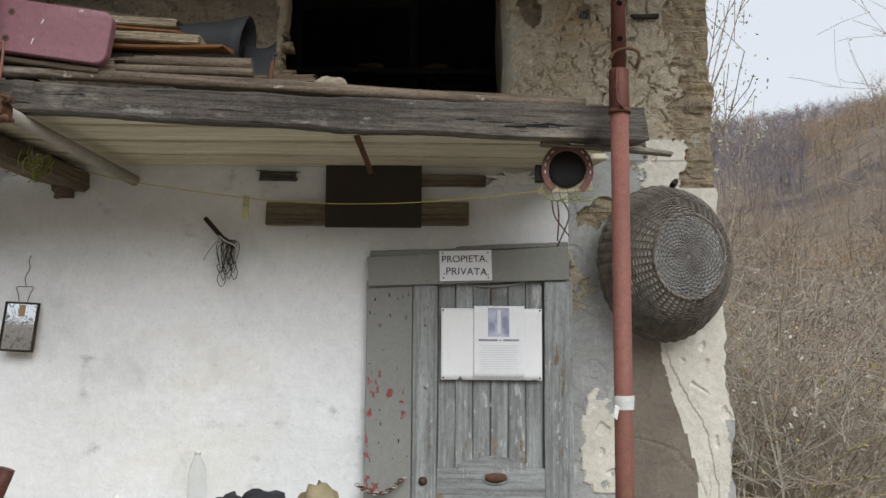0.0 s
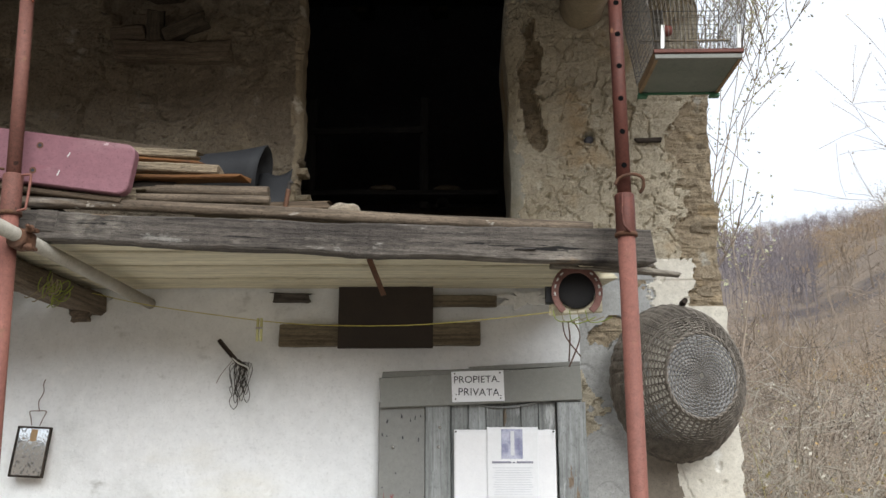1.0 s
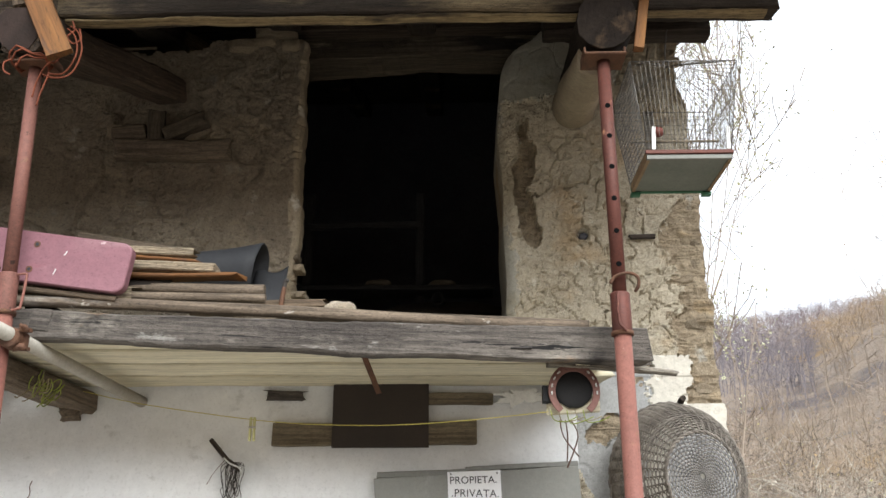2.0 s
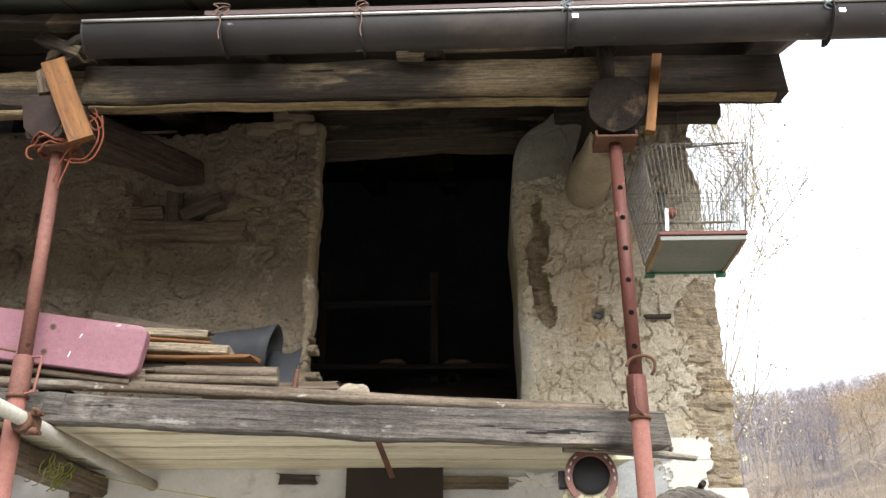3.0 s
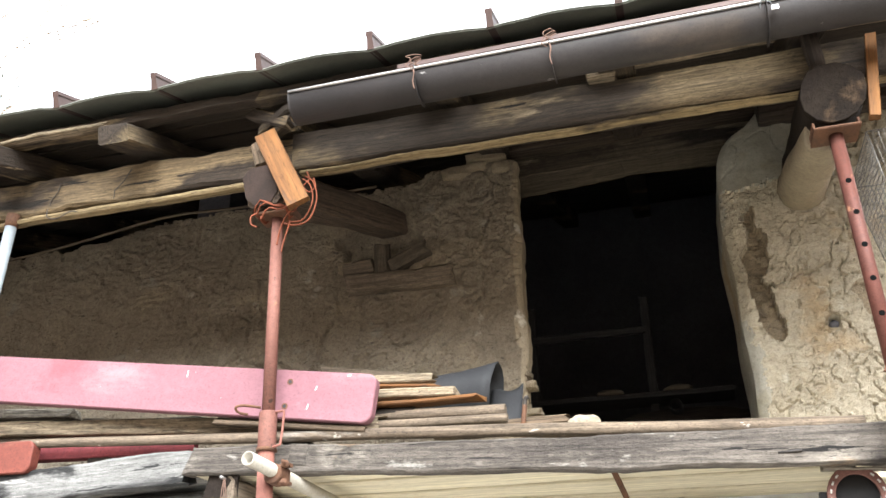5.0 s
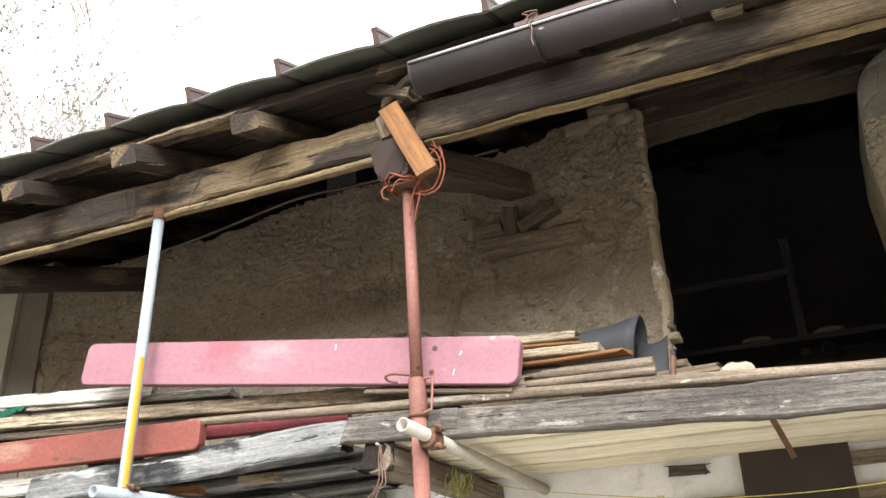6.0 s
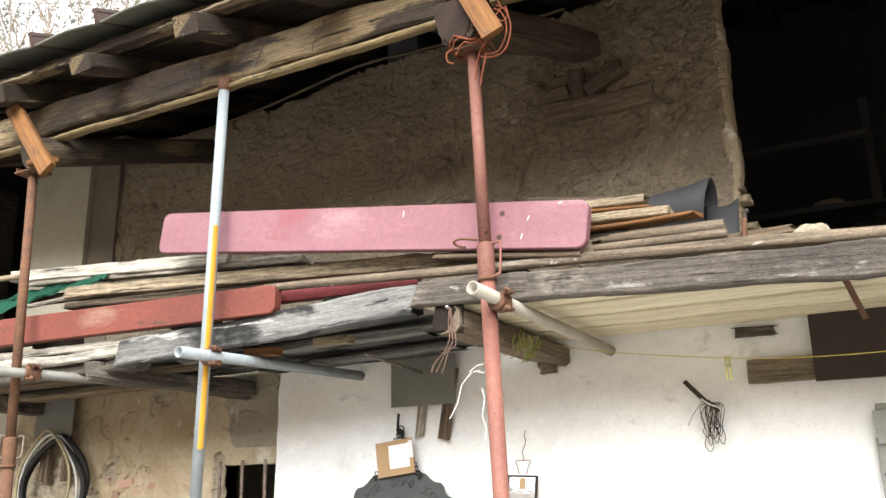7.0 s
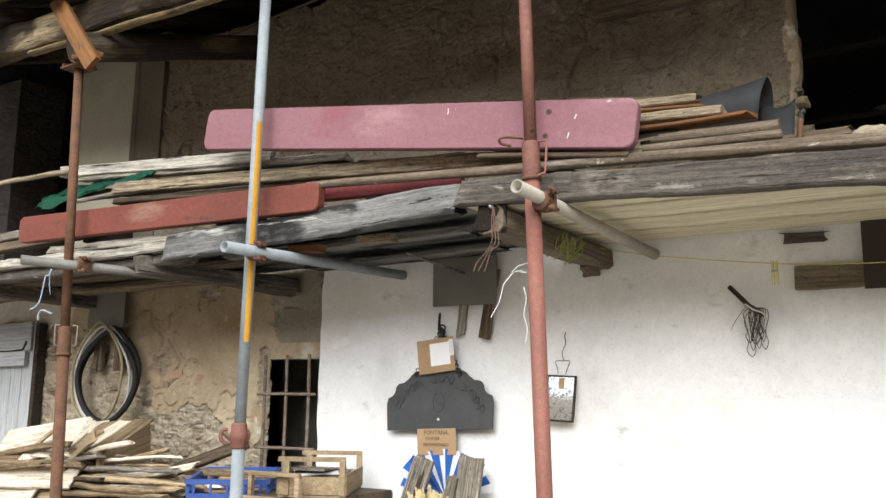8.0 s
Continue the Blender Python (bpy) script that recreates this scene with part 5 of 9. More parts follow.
# orange timber braces nailed at the log ends
for i, (p0, p1) in enumerate([((-1.530, 2.64, 3.715), (-1.340, 2.60, 3.345)), ((0.755, 2.70, 3.735), (0.690, 2.66, 3.375)), ((-4.20, 2.64, 3.745), (-3.80, 2.60, 3.295))]):
    wide = (0.088, 0.035, 0.090)[i]
    b = plank("brace", p0, p1, 0.03, wide, M_NEW_WOOD, up=(0, -1, 0.2), seed=i + 70, wear=0.001, jag=0.006, c=0.002)
    tagged(b, "short orange new timber brace nailed to the eave", "brace", "eave braces")
stub = plank("brace_stub", (-1.60, 2.70, 3.72), (-1.555, 2.68, 3.60), 0.03, 0.05, M_OLD_WOOD, up=(0, -1, 0.2), seed=77)
tagged(stub, "old timber cleat beside the brace", "brace")
wedge = plank("wedge", (-4.02, 2.66, 3.385), (-3.85, 2.66, 3.385), 0.03, 0.06, M_NEW_WOOD, seed=78, wear=0.001)
tagged(wedge, "small orange timber wedge on a prop head", "wedge")
# twine round the left prop head
rope = thing("twine", (-1.5, 2.7, 3.39), "frayed orange twine knotted round the prop head", "rope")
rng = random.Random(17)
for k in range(3):
    ph = rng.uniform(0, 6)
    pts = [(-1.495 + (0.062 + 0.01 * k) * math.cos(a) + 0.008 * math.sin(3 * a + ph), 2.715 + 0.055 * math.sin(a), 3.37 + 0.014 * k + 0.018 * math.sin(2 * a + ph) + 0.012 * math.sin(5 * a + ph)) for a in [2 * math.pi * q / 18 for q in range(18)]]
    tube("strand", pts, 0.0036, M_ROPE, rope, n=6, closed=True)
for pts in ([(-1.35, 2.66, 3.50), (-1.315, 2.65, 3.47), (-1.295, 2.65, 3.42), (-1.292, 2.65, 3.37), (-1.31, 2.65, 3.31), (-1.34, 2.65, 3.285), (-1.39, 2.66, 3.29), (-1.43, 2.67, 3.31)],
            [(-1.36, 2.66, 3.49), (-1.325, 2.65, 3.455), (-1.308, 2.65, 3.40), (-1.315, 2.65, 3.35), (-1.345, 2.65, 3.30), (-1.40, 2.66, 3.305)],
            [(-1.345, 2.66, 3.52), (-1.33, 2.655, 3.48), (-1.35, 2.65, 3.45), (-1.325, 2.65, 3.42), (-1.30, 2.65, 3.44), (-1.31, 2.65, 3.48)],
            [(-1.40, 2.66, 3.31), (-1.412, 2.66, 3.26), (-1.425, 2.665, 3.22), (-1.432, 2.67, 3.185)],
            [(-1.44, 2.67, 3.40), (-1.40, 2.65, 3.44), (-1.375, 2.65, 3.42), (-1.372, 2.65, 3.38), (-1.40, 2.65, 3.345), (-1.43, 2.67, 3.33), (-1.452, 2.68, 3.28), (-1.458, 2.68, 3.225)],
            [(-1.43, 2.66, 3.37), (-1.395, 2.65, 3.41), (-1.38, 2.65, 3.455), (-1.40, 2.65, 3.47), (-1.415, 2.65, 3.44), (-1.40, 2.65, 3.40)],
            [(-1.55, 2.68, 3.38), (-1.575, 2.67, 3.36), (-1.57, 2.67, 3.325), (-1.545, 2.67, 3.31)]):
    tube("strand", pts, 0.0034, M_ROPE, rope, n=6)


def steel_prop(x, y, top, collar, tilt, inner, outer, holes, label):
    """An adjustable steel prop: outer tube, thinner inner tube with holes, collar, pin and handle, head plate."""
    p = thing("steel_prop", (x + tilt * (0 - 2.5), y, 0.03), label, "prop", "steel props")
    at = lambda z: (x + tilt * (z - 2.5), y, z)
    tube("outer_tube", [at(0.03), at(collar - 0.13)], 0.0285, outer, p, n=24)
    tube("collar", [at(collar - 0.14), at(collar - 0.13), at(collar), at(collar + 0.006)], 0.0325, inner, p, n=24, scales=[0.95, 1, 1, 0.9])
    tube("collar_ring", [at(collar - 0.138), at(collar - 0.126)], 0.037, M_RUST, p, n=24)
    tube("inner_tube", [at(collar - 0.01), at(top)], 0.0235, inner, p, n=24)
    z = collar + 0.10
    while z < top - 0.1 and holes:
        bm = bmesh.new()
        q = V(at(z))
        sweep(bm, [q + V((0, -0.0239, 0)), q + V((0, -0.0200, 0))], circle(0.0095, 10), up=(0, 0, 1))
        part("pin_hole", bm, M_HOLE, p)
        z += 0.118
    bm = bmesh.new()
    q = V(at(top))
    box(bm, q.x - 0.075, q.x + 0.075, y - 0.06, y + 0.06, top - 0.006, top + 0.004)
    part("head_plate", bm, M_RUST, p)
    boxed("head_lip", q.x - 0.075, q.x - 0.068, y - 0.05, y + 0.05, top, top + 0.03, M_RUST, p)
    boxed("head_lip", q.x + 0.068, q.x + 0.075, y - 0.05, y + 0.05, top, top + 0.03, M_RUST, p)
    return p, at


p, at = steel_prop(0.579, 2.75, 3.385, 2.50, 0.0, M_PROP_DARK, M_PROP, True, "faded red adjustable steel prop with white tape round it")
tube("pin", [(0.545, 2.72, 2.530), (0.56, 2.715, 2.552), (0.60, 2.70, 2.560), (0.63, 2.695, 2.545), (0.632, 2.70, 2.515), (0.622, 2.712, 2.500)], 0.0055, M_RUST, p, n=8)
tube("handle", [(0.566, 2.712, 2.50), (0.562, 2.704, 2.47), (0.562, 2.704, 2.40), (0.575, 2.706, 2.378), (0.585, 2.714, 2.37)], 0.0045, M_PROP_DARK, p, n=8)
bm = bmesh.new()
for k in range(3):
    sweep(bm, [(0.580, 2.75, 1.43 + 0.012 * k), (0.580, 2.75, 1.452 + 0.010 * k)], circle(0.0305 + 0.0012 * k, 20))
part("tape", bm, M_TAPE, p, "torn white tape")
plank("tape_end", (0.553, 2.722, 1.44), (0.545, 2.72, 1.405), 0.004, 0.015, M_TAPE, p, "torn white tape", up=(0, -1, 0), seed=3, jag=0.006)

p, at = steel_prop(-1.468, 2.75, 3.385, 2.585, -0.036, M_PROP_INNER, M_PROP, False, "faded red adjustable steel prop with a wire handle")
tube("pin", [(-1.485, 2.715, 2.598), (-1.53, 2.68, 2.600), (-1.555, 2.665, 2.592), (-1.553, 2.68, 2.578), (-1.525, 2.70, 2.572)], 0.005, M_RUST, p, n=8)
tube("handle", [(-1.436, 2.74, 2.585), (-1.405, 2.73, 2.583), (-1.400, 2.73, 2.57), (-1.405, 2.73, 2.475), (-1.412, 2.73, 2.463), (-1.44, 2.735, 2.458)], 0.0045, M_PROP, p, n=8)

p, at = steel_prop(-4.075, 2.75, 3.385, 2.00, -0.05, M_RUST, M_RUST, False, "rusty brown adjustable steel prop")
for s in (-1, 1):
    tube("handle", [(-4.03 + s * 0.56 * q, 2.745 + s * 0.83 * q, z) for q, z in ((0.028, 2.010), (0.044, 2.012), (0.051, 2.004), (0.049, 1.922), (0.043, 1.912), (0.028, 1.906))], 0.0042, M_BAR, p, "bare wire handle", n=8)
tube("hook", [(-4.12, 2.72, 2.07), (-4.17, 2.70, 2.09), (-4.20, 2.70, 2.07), (-4.20, 2.70, 2.04)], 0.006, M_GALV, p, n=8)

pole = thing("steel_pole", (-2.825, 2.75, 0.03), "dull galvanised steel pole with a yellow painted stripe", "pole")
tube("shaft", [(-2.827, 2.75, 1.53), (-2.80, 2.75, 3.56)], 0.0242, M_GALV, pole, n=24)
tube("shaft", [(-2.832, 2.75, 0.03), (-2.828, 2.75, 1.46)], 0.0265, M_GALV, pole, n=24)
tube("head", [(-2.80, 2.75, 3.54), (-2.80, 2.75, 3.60)], 0.028, M_RUST, pole, n=20)
bm = bmesh.new()
rings = []
for z in (1.90, 2.4, 2.875):
    c = V((-2.8265 + (z - 1.53) * 0.0133, 2.75, z))
    rings.append([bm.verts.new(c + V((0.0249 * math.cos(a), 0.0249 * math.sin(a), 0))) for a in [radians(-62 + 8 * k) for k in range(8)]])
for r, q in zip(rings, rings[1:]):
    for k in range(7):
        bm.faces.new((r[k], r[k + 1], q[k + 1], q[k]))
part("stripe", bm, M_YELLOW, pole, "yellow ochre painted stripe")
tube("nut", [(-2.83, 2.75, z) for z in (1.455, 1.462, 1.484, 1.490, 1.520, 1.526, 1.552, 1.560)], 0.034, M_PROP_INNER, pole, "rusty red prop nut", n=18, scales=[0.9, 0.98, 1.0, 1.14, 1.14, 1.0, 0.98, 0.9])
for s in (-1, 1):
    tube("nut_handle", [(-2.83 + s * 0.70 * q - 0.012, 2.75 + s * 0.71 * q - 0.012, z) for q, z in ((0.030, 1.533), (0.050, 1.530), (0.058, 1.512), (0.054, 1.490), (0.040, 1.478), (0.028, 1.476))], 0.0075, M_PROP_INNER, pole, n=8)
tube("nut_handle", [(-2.83 - 0.041 + 0.70 * q, 2.75 - 0.033 + 0.71 * q, z) for q, z in ((-0.022, 1.524), (-0.008, 1.512), (0.008, 1.498), (0.022, 1.486))], 0.006, M_RUST, pole, n=8)


# ---- scaffold tubes under the balcony, clamped to the props ----
def clamp(at, along, parent):
    x, y, z = at
    along = V(along).normalized()
    bm = bmesh.new()                        # one half shell round the tube, one round the prop
    sweep(bm, [V(at) + along * q for q in (-0.028, -0.022, 0.022, 0.028)], circle(0.036, 14), scales=[0.9, 1, 1, 0.9])
    sweep(bm, [(x, y + 0.02, z - 0.026), (x, y + 0.02, z - 0.020), (x, y + 0.02, z + 0.020), (x, y + 0.02, z + 0.026)], circle(0.040, 14), scales=[0.85, 1, 1, 0.85])
    part("clamp", bm, M_RUST, parent)
    for s_, up_ in ((1, 0.030), (-1, -0.032)):
        boxed("clamp_lug", x + 0.012, x + 0.056, y - 0.012, y + 0.012, z + up_ - 0.006, z + up_ + 0.006, M_RUST, parent, c=0.003)
        tube("clamp_bolt", [(x + 0.042, y + 0.012, z + up_), (x + 0.047, y - 0.055, z + up_ + 0.004 * s_)], 0.0065, M_RUST, parent, n=8)
        tube("clamp_nut", [(x + 0.043, y - 0.016, z + up_), (x + 0.044, y - 0.030, z + up_ + 0.001)], 0.0135, M_RUST, parent, n=6)


for i, (p0, p1, material, cl) in enumerate([((-1.432, 2.555, 2.380), (-1.337, 3.76, 2.318), M_TUBE, (-1.415, 2.735, 2.360)),
                                            ((-2.757, 2.533, 2.277), (-2.682, 3.76, 2.310), M_GALV, (-2.765, 2.722, 2.28)),
                                            ((-4.085, 2.50, 2.315), (-3.50, 3.74, 2.285), M_TUBE_GREY, (-3.962, 2.755, 2.311))]):
    s = thing("scaffold_tube", p0, "weathered scaffold tube clamped to a prop below the balcony", "tube", "scaffold tubes")
    hollow("tube", p0, p1, 0.0242, 0.004, material, s)
    clamp(cl, V(p1) - V(p0), s)

# ---- the balcony: beams, boards and joists ----
beam1 = thing("balcony_beam", (-0.6, 2.92, 2.35), "charred dark grey balcony beam with worn pale patches", "beam", kind="structure")
plank("beam", (-1.84, 2.882, 2.466), (0.68, 2.882, 2.350), 0.100, 0.06, M_BEAM, beam1, seed=5, wear=0.010, c=0.007, jag=0.03, bow=-0.008, high1=0.118)
plank("nail_plate", (-1.43, 2.852, 2.46), (-1.36, 2.852, 2.452), 0.075, 0.006, M_BEAM, beam1, seed=8)
tube("nail", [(0.22, 2.853, 2.345), (0.29, 2.845, 2.346)], 0.004, M_DARK_WIRE, beam1, n=6)
beam2 = plank("balcony_beam", (-1.845, 2.90, 2.448), (-3.50, 2.90, 2.380), 0.135, 0.06, M_BEAM_PALE, seed=6, wear=0.012, c=0.010, jag=0.03, high1=0.125)
tagged(beam2, "bleached grey balcony beam with black weathering", "beam", kind="structure")
beam3 = plank("balcony_beam", (-3.30, 2.96, 2.40), (-6.6, 2.96, 2.395), 0.05, 0.14, M_SILVER, seed=7, wear=0.012, c=0.01, jag=0.03)
tagged(beam3, "thin weathered balcony edge plank", "beam", kind="structure")
beam4 = plank("balcony_beam", (-3.45, 2.99, 2.345), (-6.6, 2.99, 2.335), 0.055, 0.10, M_BEAM, seed=9, wear=0.012, c=0.01, jag=0.03)
tagged(beam4, "dark under-plank of the balcony edge", "beam", kind="structure")

floor_b = thing("balcony_floor", (-2, 3.4, 2.4), "balcony floor of long boards, cream painted below", "floor", kind="structure")
for i, (y, w, z0, z1) in enumerate([(2.985, 0.21, 2.412, 2.402), (3.205, 0.215, 2.404, 2.397), (3.425, 0.21, 2.397, 2.390), (3.64, 0.205, 2.388, 2.386)]):
    plank("floor_board", (-1.80, y, z0 + 0.01), (0.60 + 0.06 * (i % 2), y, z1 + 0.004), 0.026, w, M_CREAM_WOOD, floor_b, seed=15 + i, wear=0.004, jag=0.04, c=0.004)
for i, (y, w, z) in enumerate([(3.07, 0.20, 2.435), (3.28, 0.205, 2.43), (3.49, 0.205, 2.425), (3.67, 0.15, 2.42)]):
    plank("floor_board", (-1.82, y, z), (-4.2 - 0.1 * (i % 2), y, z - 0.03), 0.026, w, M_BEAM_PALE, floor_b, "dark weathered floor board", seed=25 + i, wear=0.006, jag=0.04)
    plank("floor_board", (-4.15 - 0.1 * (i % 2), y, z - 0.028), (-6.7, y, z - 0.04), 0.026, w, M_GREY_PLANK, floor_b, "grey weathered floor board", seed=35 + i, wear=0.006, jag=0.04)
# lower ragged boards seen from below at the left
for i, (x0, x1, y, z) in enumerate([(-1.95, -3.3, 3.15, 2.372), (-2.0, -3.1, 3.52, 2.365), (-3.2, -6.4, 3.2, 2.345), (-3.6, -6.4, 3.55, 2.33)]):
    plank("under_board", (x0, y, z), (x1, y, z - 0.02), 0.022, 0.13, (M_BEAM_PALE, M_BEAM_PALE, M_OLD_WOOD, M_PALE_PLANK)[i], floor_b, seed=45 + i, wear=0.008, jag=0.05)

for i, (p0, p1, h, w, material) in enumerate([((-1.70, 2.88, 2.350), (-1.585, 3.76, 2.315), 0.10, 0.115, M_DUSTY), ((-3.72, 2.90, 2.32), (-3.43, 3.76, 2.285), 0.09, 0.10, M_BEAM),
                                              ((-5.2, 2.92, 2.30), (-5.1, 3.76, 2.28), 0.09, 0.10, M_BEAM), ((0.47, 2.95, 2.33), (0.50, 3.76, 2.33), 0.05, 0.06, M_CREAM_WOOD)]):
    tagged(plank("joist", p0, p1, h, w, material, seed=50 + i, wear=0.012, c=0.008 if i else 0.02, jag=0.02), "worn timber joist carrying the balcony", "joist", "balcony joists", "structure")
bearer = blob("joist_knob", (-1.62, 3.70, 2.265), (0.045, 0.06, 0.040), M_DUSTY, seed=9, lump=0.5, sub=3)
tagged(bearer, "broken joist end at the wall", "joist", kind="structure")
cleat = plank("corner_block", (-1.76, 2.885, 2.375), (-1.64, 2.885, 2.365), 0.13, 0.02, M_CHAR, seed=57, wear=0.01, c=0.01)
tagged(cleat, "dark rounded block under the beam joint", "block")
ledge = plank("ledge_board", (0.36, 2.985, 2.330), (0.80, 2.985, 2.282), 0.045, 0.05, M_GREY_PLANK, seed=58, wear=0.006, jag=0.02, high1=0.012)
tagged(ledge, "pointed grey board end sticking out past the beam", "board")
tagged(plank("packing_block", (-2.79, 3.00, 2.336), (-2.625, 3.00, 2.330), 0.034, 0.07, M_NEW_WOOD, seed=60, wear=0.002), "orange sawn block between tube and floor", "block")
yellow_block = plank("packing_block", (-2.42, 3.02, 2.355), (-2.25, 3.02, 2.352), 0.035, 0.06, M_PALE_PLANK, seed=59)
tagged(yellow_block, "small yellow timber packer under the boards", "block")

# boards and sheets fixed to the wall just below the balcony
wall_board = thing("wall_board", (-0.3, 3.72, 2.11), "brown sheet and old boards fixed below the balcony", "board")
plank("board", (-0.745, 3.726, 2.172), (-0.49, 3.726, 2.168), 0.095, 0.03, M_BOARD_TAN, wall_board, seed=61, wear=0.008)
boxed("sheet", -0.495, -0.085, 3.700, 3.712, 2.112, 2.40, M_BROWN_SHEET, wall_board, "dark brown sheet metal", c=0.002)
plank("board", (-0.088, 3.722, 2.172), (0.112, 3.722, 2.174), 0.10, 0.035, M_BOARD_TAN, wall_board, seed=62, wear=0.008)
plank("board", (-0.09, 3.724, 2.318), (0.185, 3.724, 2.322), 0.052, 0.03, M_BOARD_TAN, wall_board, seed=63, wear=0.008)
# This dark board stands in for a small dark gap in the wall.
plank("board", (-0.79, 3.742, 2.348), (-0.62, 3.742, 2.340), 0.040, 0.02, M_BEAM, wall_board, "dark board end in place of a small wall gap", seed=64, wear=0.012, jag=0.03)
hanger = plank("iron_strap", (-0.345, 3.28, 2.385), (-0.28, 3.42, 2.20), 0.008, 0.022, M_RUST, seed=65, up=(0, -1, 0), wear=0.001)
hanger.matrix_basis = aim((-0.31, 3.20, 2.392), (-0.275, 3.40, 2.30), (0, -1, 0))
tagged(hanger, "rusty iron strap hanging from the floor boards", "strap")

# ---- what lies on the balcony ----
def rounded_board(name, length, h0, h1, thick, radius, material, m, label, category):
    """A bench board with rounded corners, standing on edge."""
    bm = bmesh.new()
    outline = []
    for cx, cz, a0 in ((length - radius, -1, -90), (length - radius, 1, 0), (radius, 1, 90), (radius, -1, 180)):
        hh = h0 + (h1 - h0) * cx / length
        for k in range(7):
            a = radians(a0 + 15 * k)
            outline.append((cx + radius * math.cos(a), cz * (hh / 2 - radius) + radius * math.sin(a)))
    rings = []
    for y, inset in ((-thick / 2, 0.004), (-thick / 2 + 0.004, 0), (thick / 2 - 0.004, 0), (thick / 2, 0.004)):
        ring = []
        for x, z in outline:
            sx = 1 - 2 * inset / length
            ring.append(bm.verts.new(((x - length / 2) * sx + length / 2, y, z * (1 - 2 * inset / h0))))
        rings.append(ring)
    k = len(outline)
    for r, q in zip(rings, rings[1:]):
        for j in range(k):
            bm.faces.new((r[j], r[(j + 1) % k], q[(j + 1) % k], q[j]))
    bm.faces.new(rings[0][::-1])
    bm.faces.new(rings[-1])
    root = thing(name, m.translation, label, category)
    part("board", bm, material, root, m=m)
    return root


m_pink = aim((-3.235, 2.862, 2.936), (-1.10, 2.862, 2.633), (0, 0, 1))
pink = rounded_board("bench_board", 2.15, 0.196, 0.182, 0.044, 0.038, M_PINK, m_pink, "worn pink painted bench board lying on edge on the balcony", "board")
for lx, lz in ((1.809, 0.046), (1.806, -0.047)):
    bm = bmesh.new()
    q = m_pink @ V((lx, -0.0205, lz))
    sweep(bm, [q + V((0, 0.004, 0)), q + V((0, -0.003, 0))], circle(0.012, 12))
    hole = part("bolt_hole", bm, M_RUST, pink)
    bm = bmesh.new()
    sweep(bm, [q + V((0, 0.0, 0)), q + V((0, -0.0036, 0))], circle(0.0065, 10))
    part("bore", bm, M_INK, hole)
for lx, lz, dx, dz in ((1.365, 0.045, 0.0, 0.025), (1.915, 0.018, 0.006, 0.016), (1.895, -0.055, 0.004, 0.02)):
    q0, q1 = m_pink @ V((lx, -0.0225, lz)), m_pink @ V((lx + dx, -0.0225, lz + dz))
    tube("scratch", [q0, (q0 + q1) / 2 + V((0.001, 0, 0)), q1], 0.0022, M_TAPE, pink, "chipped white scratch", n=5)
plank("batten", (-1.75, 2.875, 2.607), (-1.14, 2.875, 2.530), 0.018, 0.04, M_OLD_WOOD, pink, "brown timber batten under the board", seed=3)

m_red = aim((-4.675, 2.876, 2.575), (-2.535, 2.876, 2.533))
red = rounded_board("bench_board", 2.14, 0.146, 0.128, 0.05, 0.034, M_RED, m_red, "faded red painted bench board lying on edge on the balcony", "board")
crimson = plank("board", (-2.62, 2.965, 2.566), (-1.88, 2.965, 2.545), 0.05, 0.05, M_CRIMSON, seed=13, wear=0.004)
tagged(crimson, "flaking crimson painted batten", "board")

